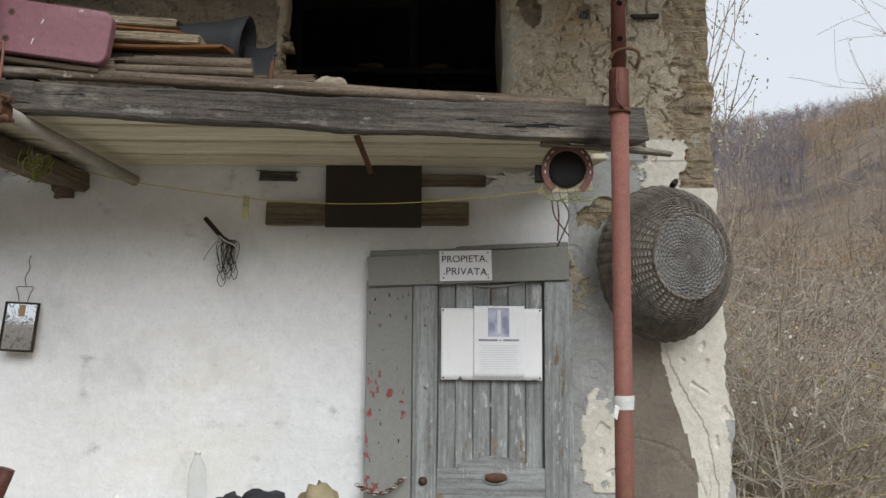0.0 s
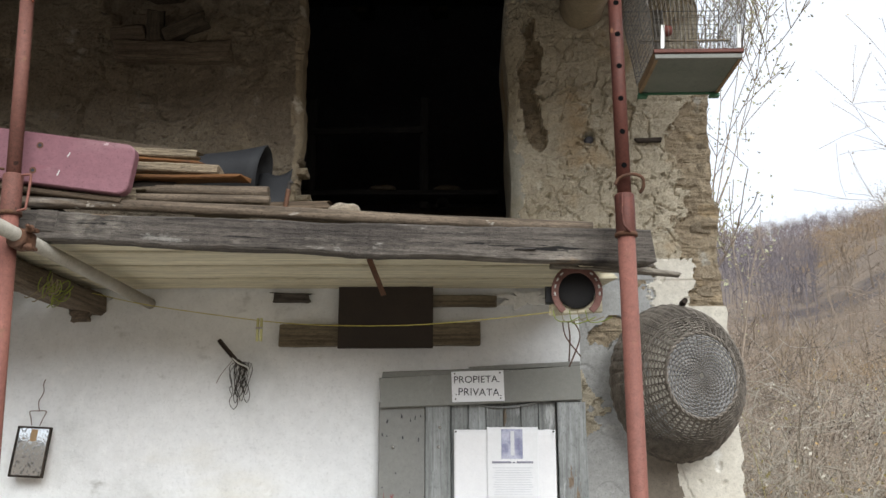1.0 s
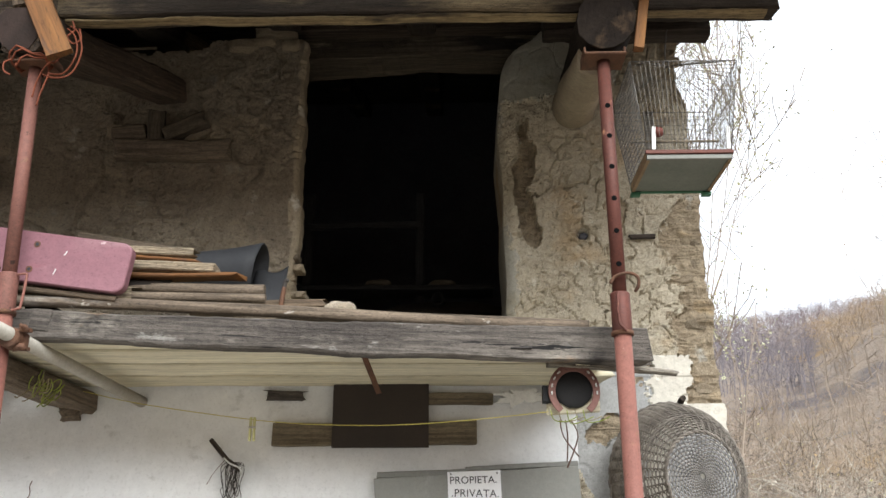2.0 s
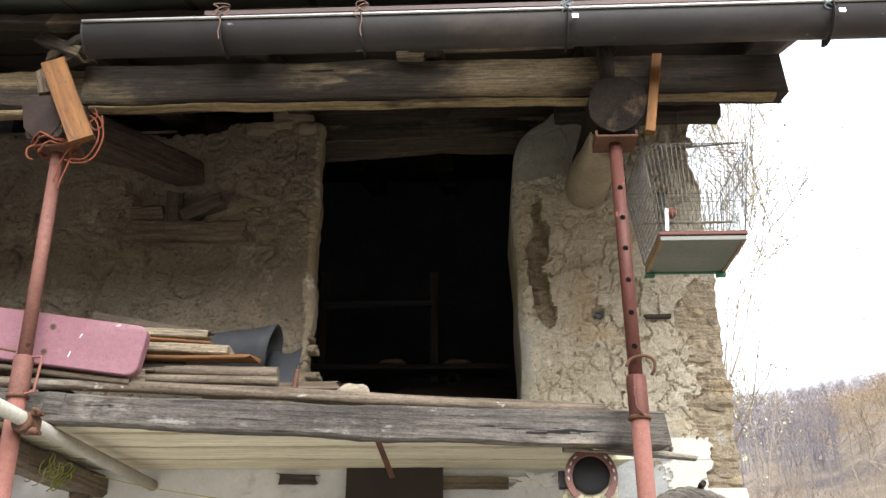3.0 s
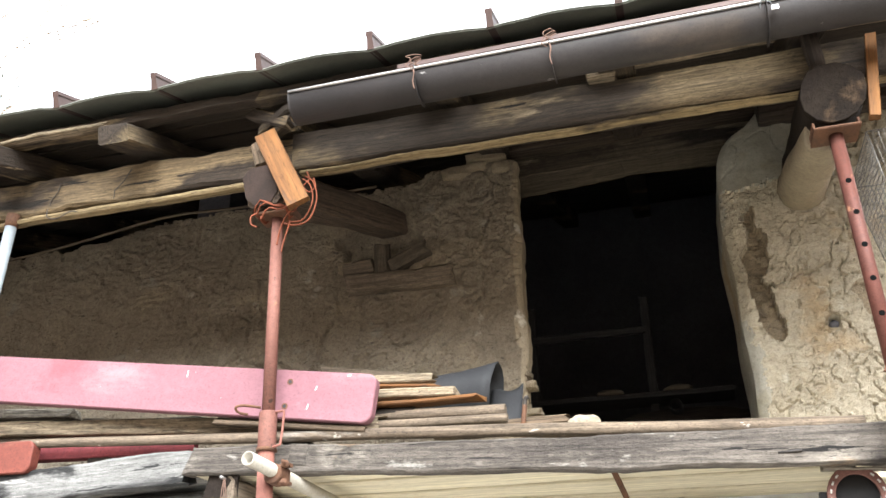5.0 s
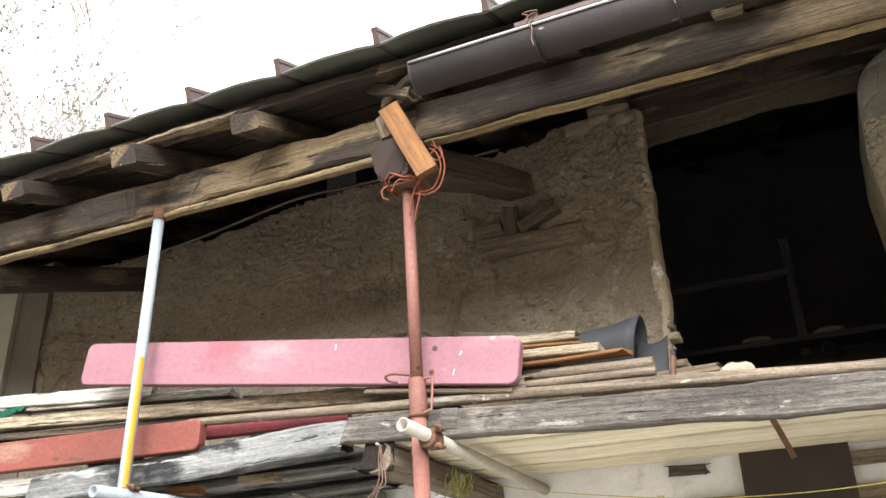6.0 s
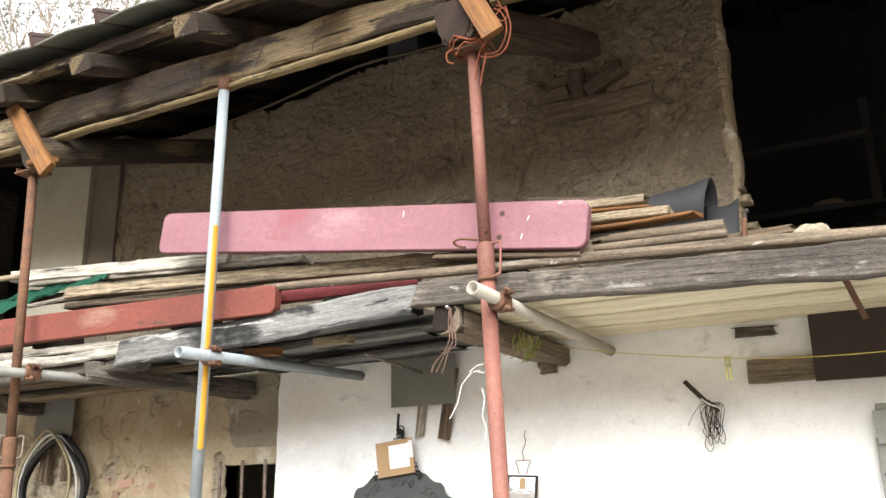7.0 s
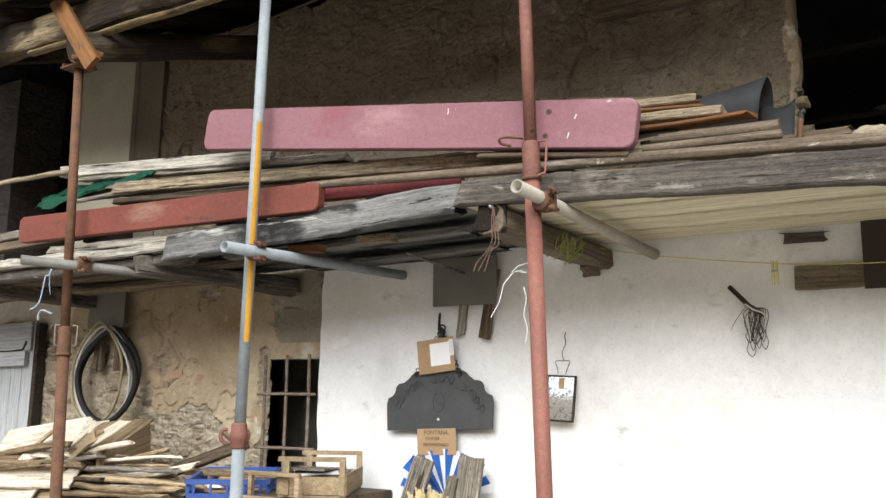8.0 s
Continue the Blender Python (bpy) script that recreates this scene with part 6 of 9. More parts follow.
LOOSE = [  # ends, height, thickness, material, label
    ((-4.60, 3.05, 2.946), (-3.00, 3.05, 2.826), 0.062, 0.05, M_SILVER, "weathered pale grey plank on the balcony pile"),
    ((-4.45, 3.07, 2.895), (-2.55, 3.07, 2.760), 0.040, 0.06, M_GREY_PLANK, "weathered grey batten on the balcony pile"),
    ((-4.025, 2.975, 2.765), (-1.12, 2.975, 2.572), 0.060, 0.05, M_PALE_PLANK, "long pale sawn plank on the balcony pile"),
    ((-2.45, 3.03, 2.705), (-1.9, 3.03, 2.665), 0.035, 0.05, M_GREY_PLANK, "short grey offcut on the pile"),
    ((-4.05, 3.02, 2.70), (-2.1, 3.02, 2.610), 0.030, 0.08, M_OLD_WOOD, "dark batten within the balcony pile"),
    ((-4.5, 3.10, 2.80), (-2.2, 3.10, 2.690), 0.040, 0.08, M_OLD_WOOD, "brown plank within the balcony pile"),
    ((-1.75, 3.06, 2.808), (-0.945, 3.06, 2.760), 0.030, 0.07, M_PALE_PLANK, "pale batten end beside the bench board"),
    ((-1.75, 3.00, 2.712), (-0.847, 3.00, 2.680), 0.034, 0.08, M_PALE_PLANK, "pale sawn batten end"),
    ((-1.35, 3.02, 2.738), (-0.900, 3.02, 2.712), 0.014, 0.06, M_NEW_WOOD, "thin orange timber lath"),
    ((-1.55, 2.98, 2.668), (-0.755, 2.98, 2.644), 0.016, 0.07, M_NEW_WOOD, "rough orange sawn lath"),
    ((-4.46, 2.945, 2.452), (-3.40, 2.945, 2.438), 0.038, 0.09, M_SILVER, "bleached board along the balcony edge"),
    ((-0.95, 3.08, 2.540), (-0.44, 3.10, 2.560), 0.030, 0.12, M_OLD_WOOD, "reddish brown plank by the loft opening"),
    ((-0.62, 3.25, 2.552), (0.24, 3.25, 2.512), 0.020, 0.14, M_OLD_WOOD, "old brown floor plank before the loft opening"),
    ((-6.4, 3.05, 2.50), (-4.4, 3.05, 2.56), 0.05, 0.07, M_OLD_WOOD, "old brown plank at the far balcony end"),
    ((-6.5, 3.15, 2.58), (-4.3, 3.15, 2.66), 0.05, 0.07, M_GREY_PLANK, "grey plank at the far balcony end"),
]
for i, (p0, p1, h, w, material, label) in enumerate(LOOSE):
    tagged(plank("loose_plank", p0, p1, h, w, material, seed=200 + i, wear=0.006, jag=0.030, c=0.005, bow=0.006 * ((i % 3) - 1)), label, "plank", "planks piled on the balcony")
for i, (p0, p1, r0, r1, material, label, bend) in enumerate([
        ((-2.62, 2.885, 2.592), (0.49, 2.885, 2.424), 0.018, 0.024, M_POLE, "long peeled brown pole lying along the beam", 0.006),
        ((-1.60, 3.00, 2.618), (-0.655, 2.98, 2.592), 0.020, 0.022, M_POLE, "round grey stake end", 0.004),
        ((-1.60, 2.97, 2.577), (-0.645, 2.96, 2.556), 0.016, 0.017, M_POLE, "round grey stake end", 0.004),
        ((-4.34, 2.97, 2.732), (-3.55, 2.98, 2.732), 0.012, 0.014, M_GREY_PLANK, "thin peeled stick on the pile", 0.004),
        ((-5.25, 3.00, 2.93), (-4.45, 3.02, 2.925), 0.014, 0.016, M_PALE_PLANK, "thin bent stick on the pile", 0.01),
        ((-1.75, 2.98, 2.625), (-1.00, 3.0, 2.615), 0.028, 0.028, M_DARK_WOOD, "dark round stake within the pile", 0.0)]):
    tagged(log("round_pole", p0, p1, r0, r1, material, seed=i + 20, n=10, bend=bend, lump=0.12), label, "pole", "round poles on the balcony")
for i, (x, y, z) in enumerate([(-4.2, 3.06, 2.60), (-3.2, 3.06, 2.58), (-2.3, 3.05, 2.55), (-1.45, 3.02, 2.53)]):
    tagged(plank("spacer", (x, 2.95, z - 0.045), (x, 3.2, z - 0.045), 0.10 + 0.04 * (i == 0), 0.10, M_DARK_WOOD, seed=i + 230), "dark timber spacer under the pile", "block", "spacers under the pile")
sheet_behind = plank("thin_board", (-1.62, 3.52, 2.985), (-1.12, 3.42, 2.868), 0.09, 0.012, M_DUSTY, seed=240, wear=0.002)
tagged(sheet_behind, "thin grey brown board leaning behind the pile", "board")

# rolled roofing felt with an open end
bm = bmesh.new()
rows = []
for i in range(13):
    f = i / 12
    x = -1.32 + 0.56 * f
    row = []
    for k in range(19):
        a = radians(-60 + 330 * k / 18)
        r = 0.062 + 0.030 * f + 0.006 * noise.noise(V((f * 3, k * 0.5, 1))) + 0.02 * f * max(0.0, math.sin(a))
        row.append(bm.verts.new((x + 0.02 * math.sin(a) * f, 3.33 + r * 1.25 * math.cos(a), 2.745 + 0.02 * f + r * 1.1 * math.sin(a))))
    rows.append(row)
for r, q in zip(rows, rows[1:]):
    for j in range(18):
        bm.faces.new((r[j], r[j + 1], q[j + 1], q[j]))
felt = part("roofing_felt", bm, M_TARP, smooth=True)
sol = felt.modifiers.new("thickness", "SOLIDIFY")
sol.thickness = 0.004
tagged(felt, "loose roll of dark grey roofing felt", "roll")
bm = bmesh.new()
rows = []
for i in range(9):
    f = i / 8
    row = []
    for k in range(9):
        g = k / 8
        row.append(bm.verts.new((-0.80 + 0.13 * f, 3.36 + 0.10 * g - 0.03 * math.sin(math.pi * f), 2.66 + 0.15 * g + 0.05 * (2 * f - 1) ** 2 * g - 0.02 * f)))
    rows.append(row)
for r, q in zip(rows, rows[1:]):
    for j in range(8):
        bm.faces.new((r[j], r[j + 1], q[j + 1], q[j]))
flap = part("felt_flap", bm, M_TARP, felt, smooth=True)
sol = flap.modifiers.new("thickness", "SOLIDIFY")
sol.thickness = 0.004

peg_iron = thing("iron_stake", (-0.60, 3.02, 2.50), "bent rusty iron stake behind the beam", "stake")
tube("shank", [(-0.605, 3.02, 2.50), (-0.598, 3.02, 2.57), (-0.592, 3.02, 2.615)], 0.009, M_RUST, peg_iron, n=8)
tube("bent_tip", [(-0.592, 3.02, 2.612), (-0.588, 3.015, 2.635), (-0.578, 3.01, 2.640)], 0.008, M_DARK_WIRE, peg_iron, n=8)
stone = blob("stone", (-0.385, 3.00, 2.520), (0.062, 0.045, 0.036), M_MORTAR, seed=3, lump=0.35, sub=3)
tagged(stone, "pale grey field stone on the balcony edge", "stone")
cloth = blob("cloth", (-0.29, 3.10, 2.500), (0.08, 0.06, 0.018), M_OLD_WOOD, seed=6, lump=0.5, sub=3)
tagged(cloth, "flattened dusty rag on the balcony", "rag")

# green tarpaulin stuffed behind the pile
bm = bmesh.new()
rows = []
for i in range(70):
    f = i / 69
    row = []
    for k in range(17):
        g = k / 16
        x = -4.78 + 0.98 * f
        fold = 0.040 * noise.noise(V((x * 7, g * 3, 1))) + 0.030 * abs(noise.noise(V((x * 15 + g * 6, g * 4, 5)))) + 0.004 * noise.noise(V((x * 34, g * 12, 3)))
        row.append(bm.verts.new((x, 2.985 + 0.11 * g + fold, 2.715 + 0.10 * f + (0.13 - 0.02 * f) * g + 0.035 * noise.noise(V((x * 6, g * 4, 7))) + 0.5 * fold)))
    rows.append(row)
for r, q in zip(rows, rows[1:]):
    for j in range(16):
        bm.faces.new((r[j], r[j + 1], q[j + 1], q[j]))
green = part("tarpaulin", bm, M_GREEN_TARP, smooth=True)
tagged(green, "crumpled dark green tarpaulin stuffed among the planks", "tarpaulin")

# twine and wires that hang from the beam
twine = thing("twine", (-1.63, 3.45, 2.28), "tangled green and yellow twine on the joist", "rope")
rng = random.Random(8)
for k in range(12):
    c = V((-1.555 + rng.uniform(-0.025, 0.025), 3.30 + rng.uniform(-0.10, 0.10), 2.325 + rng.uniform(-0.025, 0.02)))
    pts = [c + V((0.028 * math.cos(a + k), 0.05 * math.sin(a), 0.030 * math.sin(a * 1.5 + k) - 0.010 * a)) for a in [q * 0.5 for q in range(10)]]
    tube("strand", pts, 0.0022, (M_GREEN_TWINE, M_GREEN_TWINE, M_HOSE_TAN)[k % 3], twine, n=5)
wires = thing("wire", (-1.69, 2.85, 2.36), "rusty twisted wire hanging from a nail", "wire")
for k in range(3):
    d = 0.010 * (k - 1.0)
    tube("strand", [(-1.685 + d * 0.2, 2.865, 2.392), (-1.68 + d, 2.862, 2.33), (-1.672 + d * 1.4, 2.86, 2.27 - 0.01 * k), (-1.70 + d, 2.86, 2.225), (-1.735 + 2 * d, 2.86, 2.18 - 0.012 * k), (-1.745 + 2 * d, 2.86, 2.150)], 0.0022, M_WIRE, wires, n=5)
tube("nail", [(-1.687, 2.90, 2.392), (-1.690, 2.845, 2.396)], 0.006, M_BRIGHT, wires, n=8)
strap = thing("plastic_strap", (-1.55, 2.85, 2.0), "torn white plastic strap hanging by the prop", "strap")
for pts in ([(-1.575, 2.90, 2.150), (-1.615, 2.90, 2.145), (-1.655, 2.895, 2.10), (-1.675, 2.895, 2.03), (-1.709, 2.895, 1.976)], [(-1.525, 2.80, 2.07), (-1.512, 2.795, 2.03), (-1.522, 2.79, 1.97), (-1.505, 2.79, 1.92), (-1.516, 2.79, 1.873)],
            [(-1.62, 2.895, 2.146), (-1.59, 2.89, 2.165), (-1.555, 2.89, 2.172), (-1.535, 2.89, 2.155), (-1.560, 2.89, 2.138), (-1.585, 2.89, 2.142)]):
    bm = bmesh.new()
    sweep(bm, pts, slab(0.0034, 0.0012, 0.0004), up=(0, 1, 0.1))
    part("tail", bm, M_TAPE, strap)
M_PALE_BLUE = mat("pale blue string", (0.36, 0.45, 0.55), (0.28, 0.36, 0.46), 30, 90, 0.8, bump=0.0)
far_tie = thing("string", (-4.25, 2.72, 2.3), "frayed blue string hanging from a tube end", "string")
tube("strand", [(-4.14, 2.71, 2.30), (-4.16, 2.71, 2.27), (-4.185, 2.71, 2.265), (-4.20, 2.71, 2.20), (-4.215, 2.71, 2.14), (-4.25, 2.71, 2.11), (-4.29, 2.71, 2.10)], 0.004, M_PALE_BLUE, far_tie, n=5)
tube("strand", [(-4.15, 2.71, 2.285), (-4.15, 2.71, 2.23), (-4.135, 2.71, 2.17)], 0.002, M_PALE_BLUE, far_tie, n=5)

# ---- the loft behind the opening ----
# Frame, sacks, pipe and hay carry the loft's dimness in dark colours.
M_LOFT_WOOD = mat("dark grey loft timber", (0.055, 0.054, 0.058), (0.036, 0.036, 0.039), 6, 60, 0.9, bump=0.5, stretch=(0.15, 1, 1), mottle=0.3)
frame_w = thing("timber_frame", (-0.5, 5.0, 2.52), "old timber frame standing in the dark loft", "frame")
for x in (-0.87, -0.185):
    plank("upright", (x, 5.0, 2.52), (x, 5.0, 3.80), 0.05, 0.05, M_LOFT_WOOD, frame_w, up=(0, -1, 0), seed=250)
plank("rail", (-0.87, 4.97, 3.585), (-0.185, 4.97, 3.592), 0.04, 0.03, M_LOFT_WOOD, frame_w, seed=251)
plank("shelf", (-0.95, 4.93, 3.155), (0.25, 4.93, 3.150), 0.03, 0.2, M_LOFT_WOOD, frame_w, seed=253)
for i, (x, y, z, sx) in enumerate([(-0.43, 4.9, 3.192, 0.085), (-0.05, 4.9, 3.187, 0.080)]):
    tagged(blob("sack", (x, y, z), (sx, 0.06, 0.025), M_SHADE_BROWN, seed=i + 3, lump=0.4), "pale crumpled sack, loft dimness in its brown", "sack", "sacks in the loft")
pipe_r = hollow("pipe", (-0.07, 4.75, 3.06), (-0.05, 5.4, 3.04), 0.035, 0.004, M_IRON_EDGE)
tagged(pipe_r, "metal pipe end in the loft, coloured dim", "pipe")
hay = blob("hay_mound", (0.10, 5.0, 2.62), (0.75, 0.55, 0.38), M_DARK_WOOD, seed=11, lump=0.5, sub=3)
tagged(hay, "heap of old hay in the loft, coloured dim", "heap")

# ---- door ----
def lettering(name, words, size, at, material, parent, tilt=0.0, spread=1.0):
    """Words in the built-in font as a thin mesh on a wall that faces -y."""
    cu = bpy.data.curves.new(name, "FONT")
    cu.body, cu.size, cu.extrude, cu.align_x, cu.align_y, cu.space_character = words, size, 0.0006, "CENTER", "CENTER", spread
    tmp = bpy.data.objects.new(name, cu)
    scene.collection.objects.link(tmp)
    me = bpy.data.meshes.new_from_object(tmp.evaluated_get(bpy.context.evaluated_depsgraph_get()))
    bpy.data.objects.remove(tmp)
    bpy.data.curves.remove(cu)
    me.materials.clear()
    me.materials.append(material)
    return put(name, me, parent, m=Matrix.Translation(at) @ pose(0, 0, 0, 90, 0, 0) @ pose(0, 0, 0, 0, 0, tilt))


door = thing("door_1", (0.12, 3.71, 0.04), "closed plank door with peeling grey paint and notices pinned on it", "door", kind="structure")
boxed("back_board", -0.285, 0.54, 3.735, 3.755, 0.06, 1.99, M_DOOR_PLAIN, door)


def upright(x0, x1, z0, z1, y, thick, material, seed, label=""):
    ob = plank("board", ((x0 + x1) / 2, y, z0), ((x0 + x1) / 2, y, z1), thick, x1 - x0, material, door, label, up=(0, -1, 0), seed=seed, wear=0.002, jag=0.003, c=0.003)
    return ob


M_DOOR_UP = mat("peeling grey door boards", (0.265, 0.275, 0.27), (0.215, 0.225, 0.22), 5, 50, 0.7, bump=0.6, depth=0.003, stretch=(0.14, 1.2, 1), mottle=0.25, rnd=0.10,
                spots=[((0.35, 0.365, 0.365), 4, 0.50, 0.16, (0.2, 1.4, 1)), ((0.44, 0.45, 0.445), 15, 0.60, 0.07, (0.3, 1.2, 1)), ((0.20, 0.155, 0.11), 13, 0.645, 0.04, (0.35, 1.4, 1)), ((0.11, 0.10, 0.09), 30, 0.72, 0.03, (0.5, 1, 1))])
M_DOOR_WIDE = mat("dull grey door board", (0.245, 0.245, 0.225), (0.21, 0.21, 0.20), 2.5, 50, 0.65, bump=0.3, depth=0.002, stretch=(0.4, 1, 1), mottle=0.12,
                  spots=[((0.30, 0.29, 0.22), 3, 0.60, 0.2, (0.6, 1, 1)), ((0.07, 0.065, 0.06), 24, 0.735, 0.03, (0.45, 1, 1)), ((0.36, 0.36, 0.35), 40, 0.76, 0.03, ONE)])
upright(-0.312, -0.118, 0.05, 1.885, 3.715, 0.030, M_DOOR_WIDE, 301)
upright(-0.115, -0.012, 0.05, 1.885, 3.708, 0.030, M_DOOR_UP, 302)
for i in range(6):
    x0 = -0.008 + i * 0.0735
    upright(x0, x0 + 0.071, 1.10, 1.885, 3.722, 0.022, M_DOOR_UP, 303 + i)
upright(0.436, 0.556, 0.05, 1.885, 3.706, 0.032, M_DOOR_UP, 310)
plank("bottom_rail", (-0.010, 3.708, 1.045), (0.436, 3.708, 1.045), 0.13, 0.028, M_DOOR_UP, door, seed=311, wear=0.002, jag=0.002)
for i in range(6):
    upright(-0.008 + i * 0.0735, 0.063 + i * 0.0735, 0.06, 0.98, 3.722, 0.022, M_DOOR_UP, 320 + i)
bm = bmesh.new()
arch = [(0.08, 1.10)] + [(0.08 + 0.28 * k / 14, 1.125 + 0.035 * math.sin(math.pi * k / 14)) for k in range(15)] + [(0.36, 1.10)]
f0, f1 = [bm.verts.new((x, 3.694, z)) for x, z in arch], [bm.verts.new((x, 3.715, z)) for x, z in arch]
bm.faces.new(f0)
for j in range(len(arch)):
    bm.faces.new((f0[j], f0[(j + 1) % len(arch)], f1[(j + 1) % len(arch)], f1[j]))
part("curved_rail", bm, M_DOOR_UP, door)
plank("header", (-0.306, 3.694, 1.921), (0.537, 3.694, 1.963), 0.124, 0.036, M_DOOR_PLAIN, door, seed=312, wear=0.002, jag=0.004, c=0.003, high1=0.142)
plank("header_cap", (-0.300, 3.712, 1.998), (0.068, 3.712, 2.012), 0.026, 0.03, M_DOOR_PLAIN, door, seed=313, wear=0.003, jag=0.004)
plank("header_cap", (0.070, 3.712, 2.022), (0.537, 3.712, 2.044), 0.022, 0.03, M_DOOR_PLAIN, door, seed=314, wear=0.003, jag=0.004)
tube("bead", [(0.06 + 0.30 * k / 16, 3.704, 1.885 - 0.022 * math.sin(math.pi * k / 16)) for k in range(17)], 0.006, M_DOOR_UP, door, n=6)
knob = blob("knob", (0.232, 3.688, 1.075), (0.046, 0.016, 0.020), M_RUST, door, "rusty oval pull", seed=3, lump=0.15, sub=3)
tube("knob_ring", [(0.232 + 0.05 * math.cos(a), 3.694, 1.070 + 0.023 * math.sin(a)) for a in [2 * math.pi * q / 20 for q in range(20)]], 0.006, M_DOOR_UP, door, n=6, closed=True)
tube("keyhole_plate", [(-0.068, 3.695, 1.058), (-0.068, 3.687, 1.058)], 0.018, M_DARK_WIRE, door, "dark iron keyhole", n=16)
tube("keyhole", [(-0.068, 3.688, 1.058), (-0.068, 3.6855, 1.058)], 0.010, M_RUST, door, n=12)
for x, z in ((-0.06, 1.70), (-0.25, 1.70), (-0.06, 1.44), (-0.055, 1.78)):
    tube("stud", [(x, 3.70, z), (x, 3.690, z)], 0.007, M_BRIGHT, door, n=8)
rng = random.Random(4)
for cx, cz, w, h, k in ((-0.275, 1.46, 0.05, 0.10, 7), (-0.25, 1.41, 0.09, 0.03, 5), (-0.155, 1.37, 0.02, 0.12, 6), (-0.28, 1.04, 0.07, 0.06, 10), (-0.295, 1.25, 0.02, 0.2, 5)):
    for q in range(k):
        patch("paint_scar", cx + rng.uniform(-w / 2, w / 2), cz + rng.uniform(-h / 2, h / 2), rng.uniform(0.006, 0.022), rng.uniform(0.010, 0.035), 3.7 - 0.0002 * q, M_RED_SCAR, door, rng.randint(1, 99), 0.0012, 1.1, 30, "old red paint showing through")
for cx, cz, w, h, y, k in ((0.505, 1.50, 0.04, 0.20, 3.69, 10), (0.495, 1.58, 0.03, 0.06, 3.69, 4), (0.20, 1.22, 0.07, 0.14, 3.711, 8), (0.31, 1.18, 0.10, 0.12, 3.711, 8), (0.13, 1.17, 0.10, 0.08, 3.711, 4)):
    for q in range(k):                      # bare wood where the paint has gone
        patch("bare_spot", cx + rng.uniform(-w / 2, w / 2), cz + rng.uniform(-h / 2, h / 2), rng.uniform(0.004, 0.016), rng.uniform(0.012, 0.045), y - 0.0002 * q, M_PEEL, door, rng.randint(1, 99), 0.0010, 1.0, 36)
for cx, cz, w, h, y, k in ((0.495, 1.25, 0.07, 0.30, 3.69, 20), (0.22, 1.25, 0.30, 0.26, 3.711, 16), (-0.06, 1.35, 0.06, 0.5, 3.693, 8), (0.22, 1.10, 0.26, 0.03, 3.6935, 8)):
    for q in range(k):                      # paler undercoat
        patch("flaked_spot", cx + rng.uniform(-w / 2, w / 2), cz + rng.uniform(-h / 2, h / 2), rng.uniform(0.003, 0.012), rng.uniform(0.010, 0.04), y - 0.0001 * q, M_FLAKE, door, rng.randint(1, 99), 0.0008, 1.1, 36)
for q in range(26):
    patch("chip", -0.30 + 0.17 * rng.random(), rng.choice((1.78, 1.55, 1.15, 1.12, 1.2, 1.3)) + rng.uniform(-0.05, 0.05), rng.uniform(0.003, 0.010), rng.uniform(0.005, 0.022), 3.6985 - 0.0001 * q, M_INK, door, rng.randint(1, 99), 0.0010, 0.7, 10)

chain = thing("chain", (-0.25, 3.68, 1.0), "rusty iron chain across the door edge", "chain")
for i in range(16):
    f = i / 15
    c = V((-0.335 + 0.19 * f, 3.668, 1.045 - 0.05 * math.sin(math.pi * f) + 0.03 * f))
    ax = 1 if i % 2 else 0
    pts = [c + V((0.011 * math.cos(a), 0.006 * math.sin(a) * ax, 0.006 * math.sin(a) * (1 - ax))) for a in [2 * math.pi * q / 10 for q in range(10)]]
    tube("link", pts, 0.0030, M_RUST if i % 3 else M_BRIGHT, chain, n=6, closed=True)

# notices
sign = thing("notice_board", (0.105, 3.67, 1.88), "small white board with hand lettering on the door", "sign")
plank("panel", (-0.004, 3.670, 1.945), (0.214, 3.670, 1.951), 0.128, 0.006, M_PAPER, sign, seed=330, wear=0.0008, jag=0.001, c=0.001)
lettering("lettering", "PROPIETA.", 0.041, (0.100, 3.6655, 1.975), M_INK, sign, 1.2, 1.02)
lettering("lettering", ".PRIVATA.", 0.043, (0.108, 3.6655, 1.922), M_INK, sign, -1.0, 1.05)
for x, z in ((0.008, 2.000), (0.198, 2.004), (0.012, 1.895), (0.200, 1.898)):
    tube("nail", [(x, 3.668, z), (x, 3.6645, z)], 0.0035, M_DARK_WIRE, sign, n=8)


def sheet_of_paper(name, x0, x1, z0, z1, y, material, parent, curl=0.004, seed=0, tear=-1):
    bm = bmesh.new()
    nx, nz = 42, 12
    g = [[bm.verts.new((x0 + (x1 - x0) * i / nx, y - curl * abs(noise.noise(V((i * 0.117 + seed, j * 0.3, seed)))) - (curl * 1.5 if min(i, nx - i) < 2 and j in (0, nz) else 0), z0 + (z1 - z0) * j / nz + 0.002 * noise.noise(V((i * 0.4, seed, 1))) * (j in (0, nz)) + (0.016 if j == 0 and i == tear else 0.0))) for i in range(nx + 1)] for j in range(nz + 1)]
    for j in range(nz):
        for i in range(nx):
            bm.faces.new((g[j][i], g[j][i + 1], g[j + 1][i + 1], g[j + 1][i]))
    ob = part(name, bm, material, parent, smooth=True)
    s = ob.modifiers.new("thickness", "SOLIDIFY")
    s.thickness = 0.0008
    return ob


M_TITLE = mat("faded title print", (0.22, 0.22, 0.28), (0.30, 0.30, 0.36), 40, 90, 0.8, bump=0.0)
poster = thing("poster", (0.215, 3.68, 1.475), "white paper notice with a printed sheet pinned on the door", "poster")
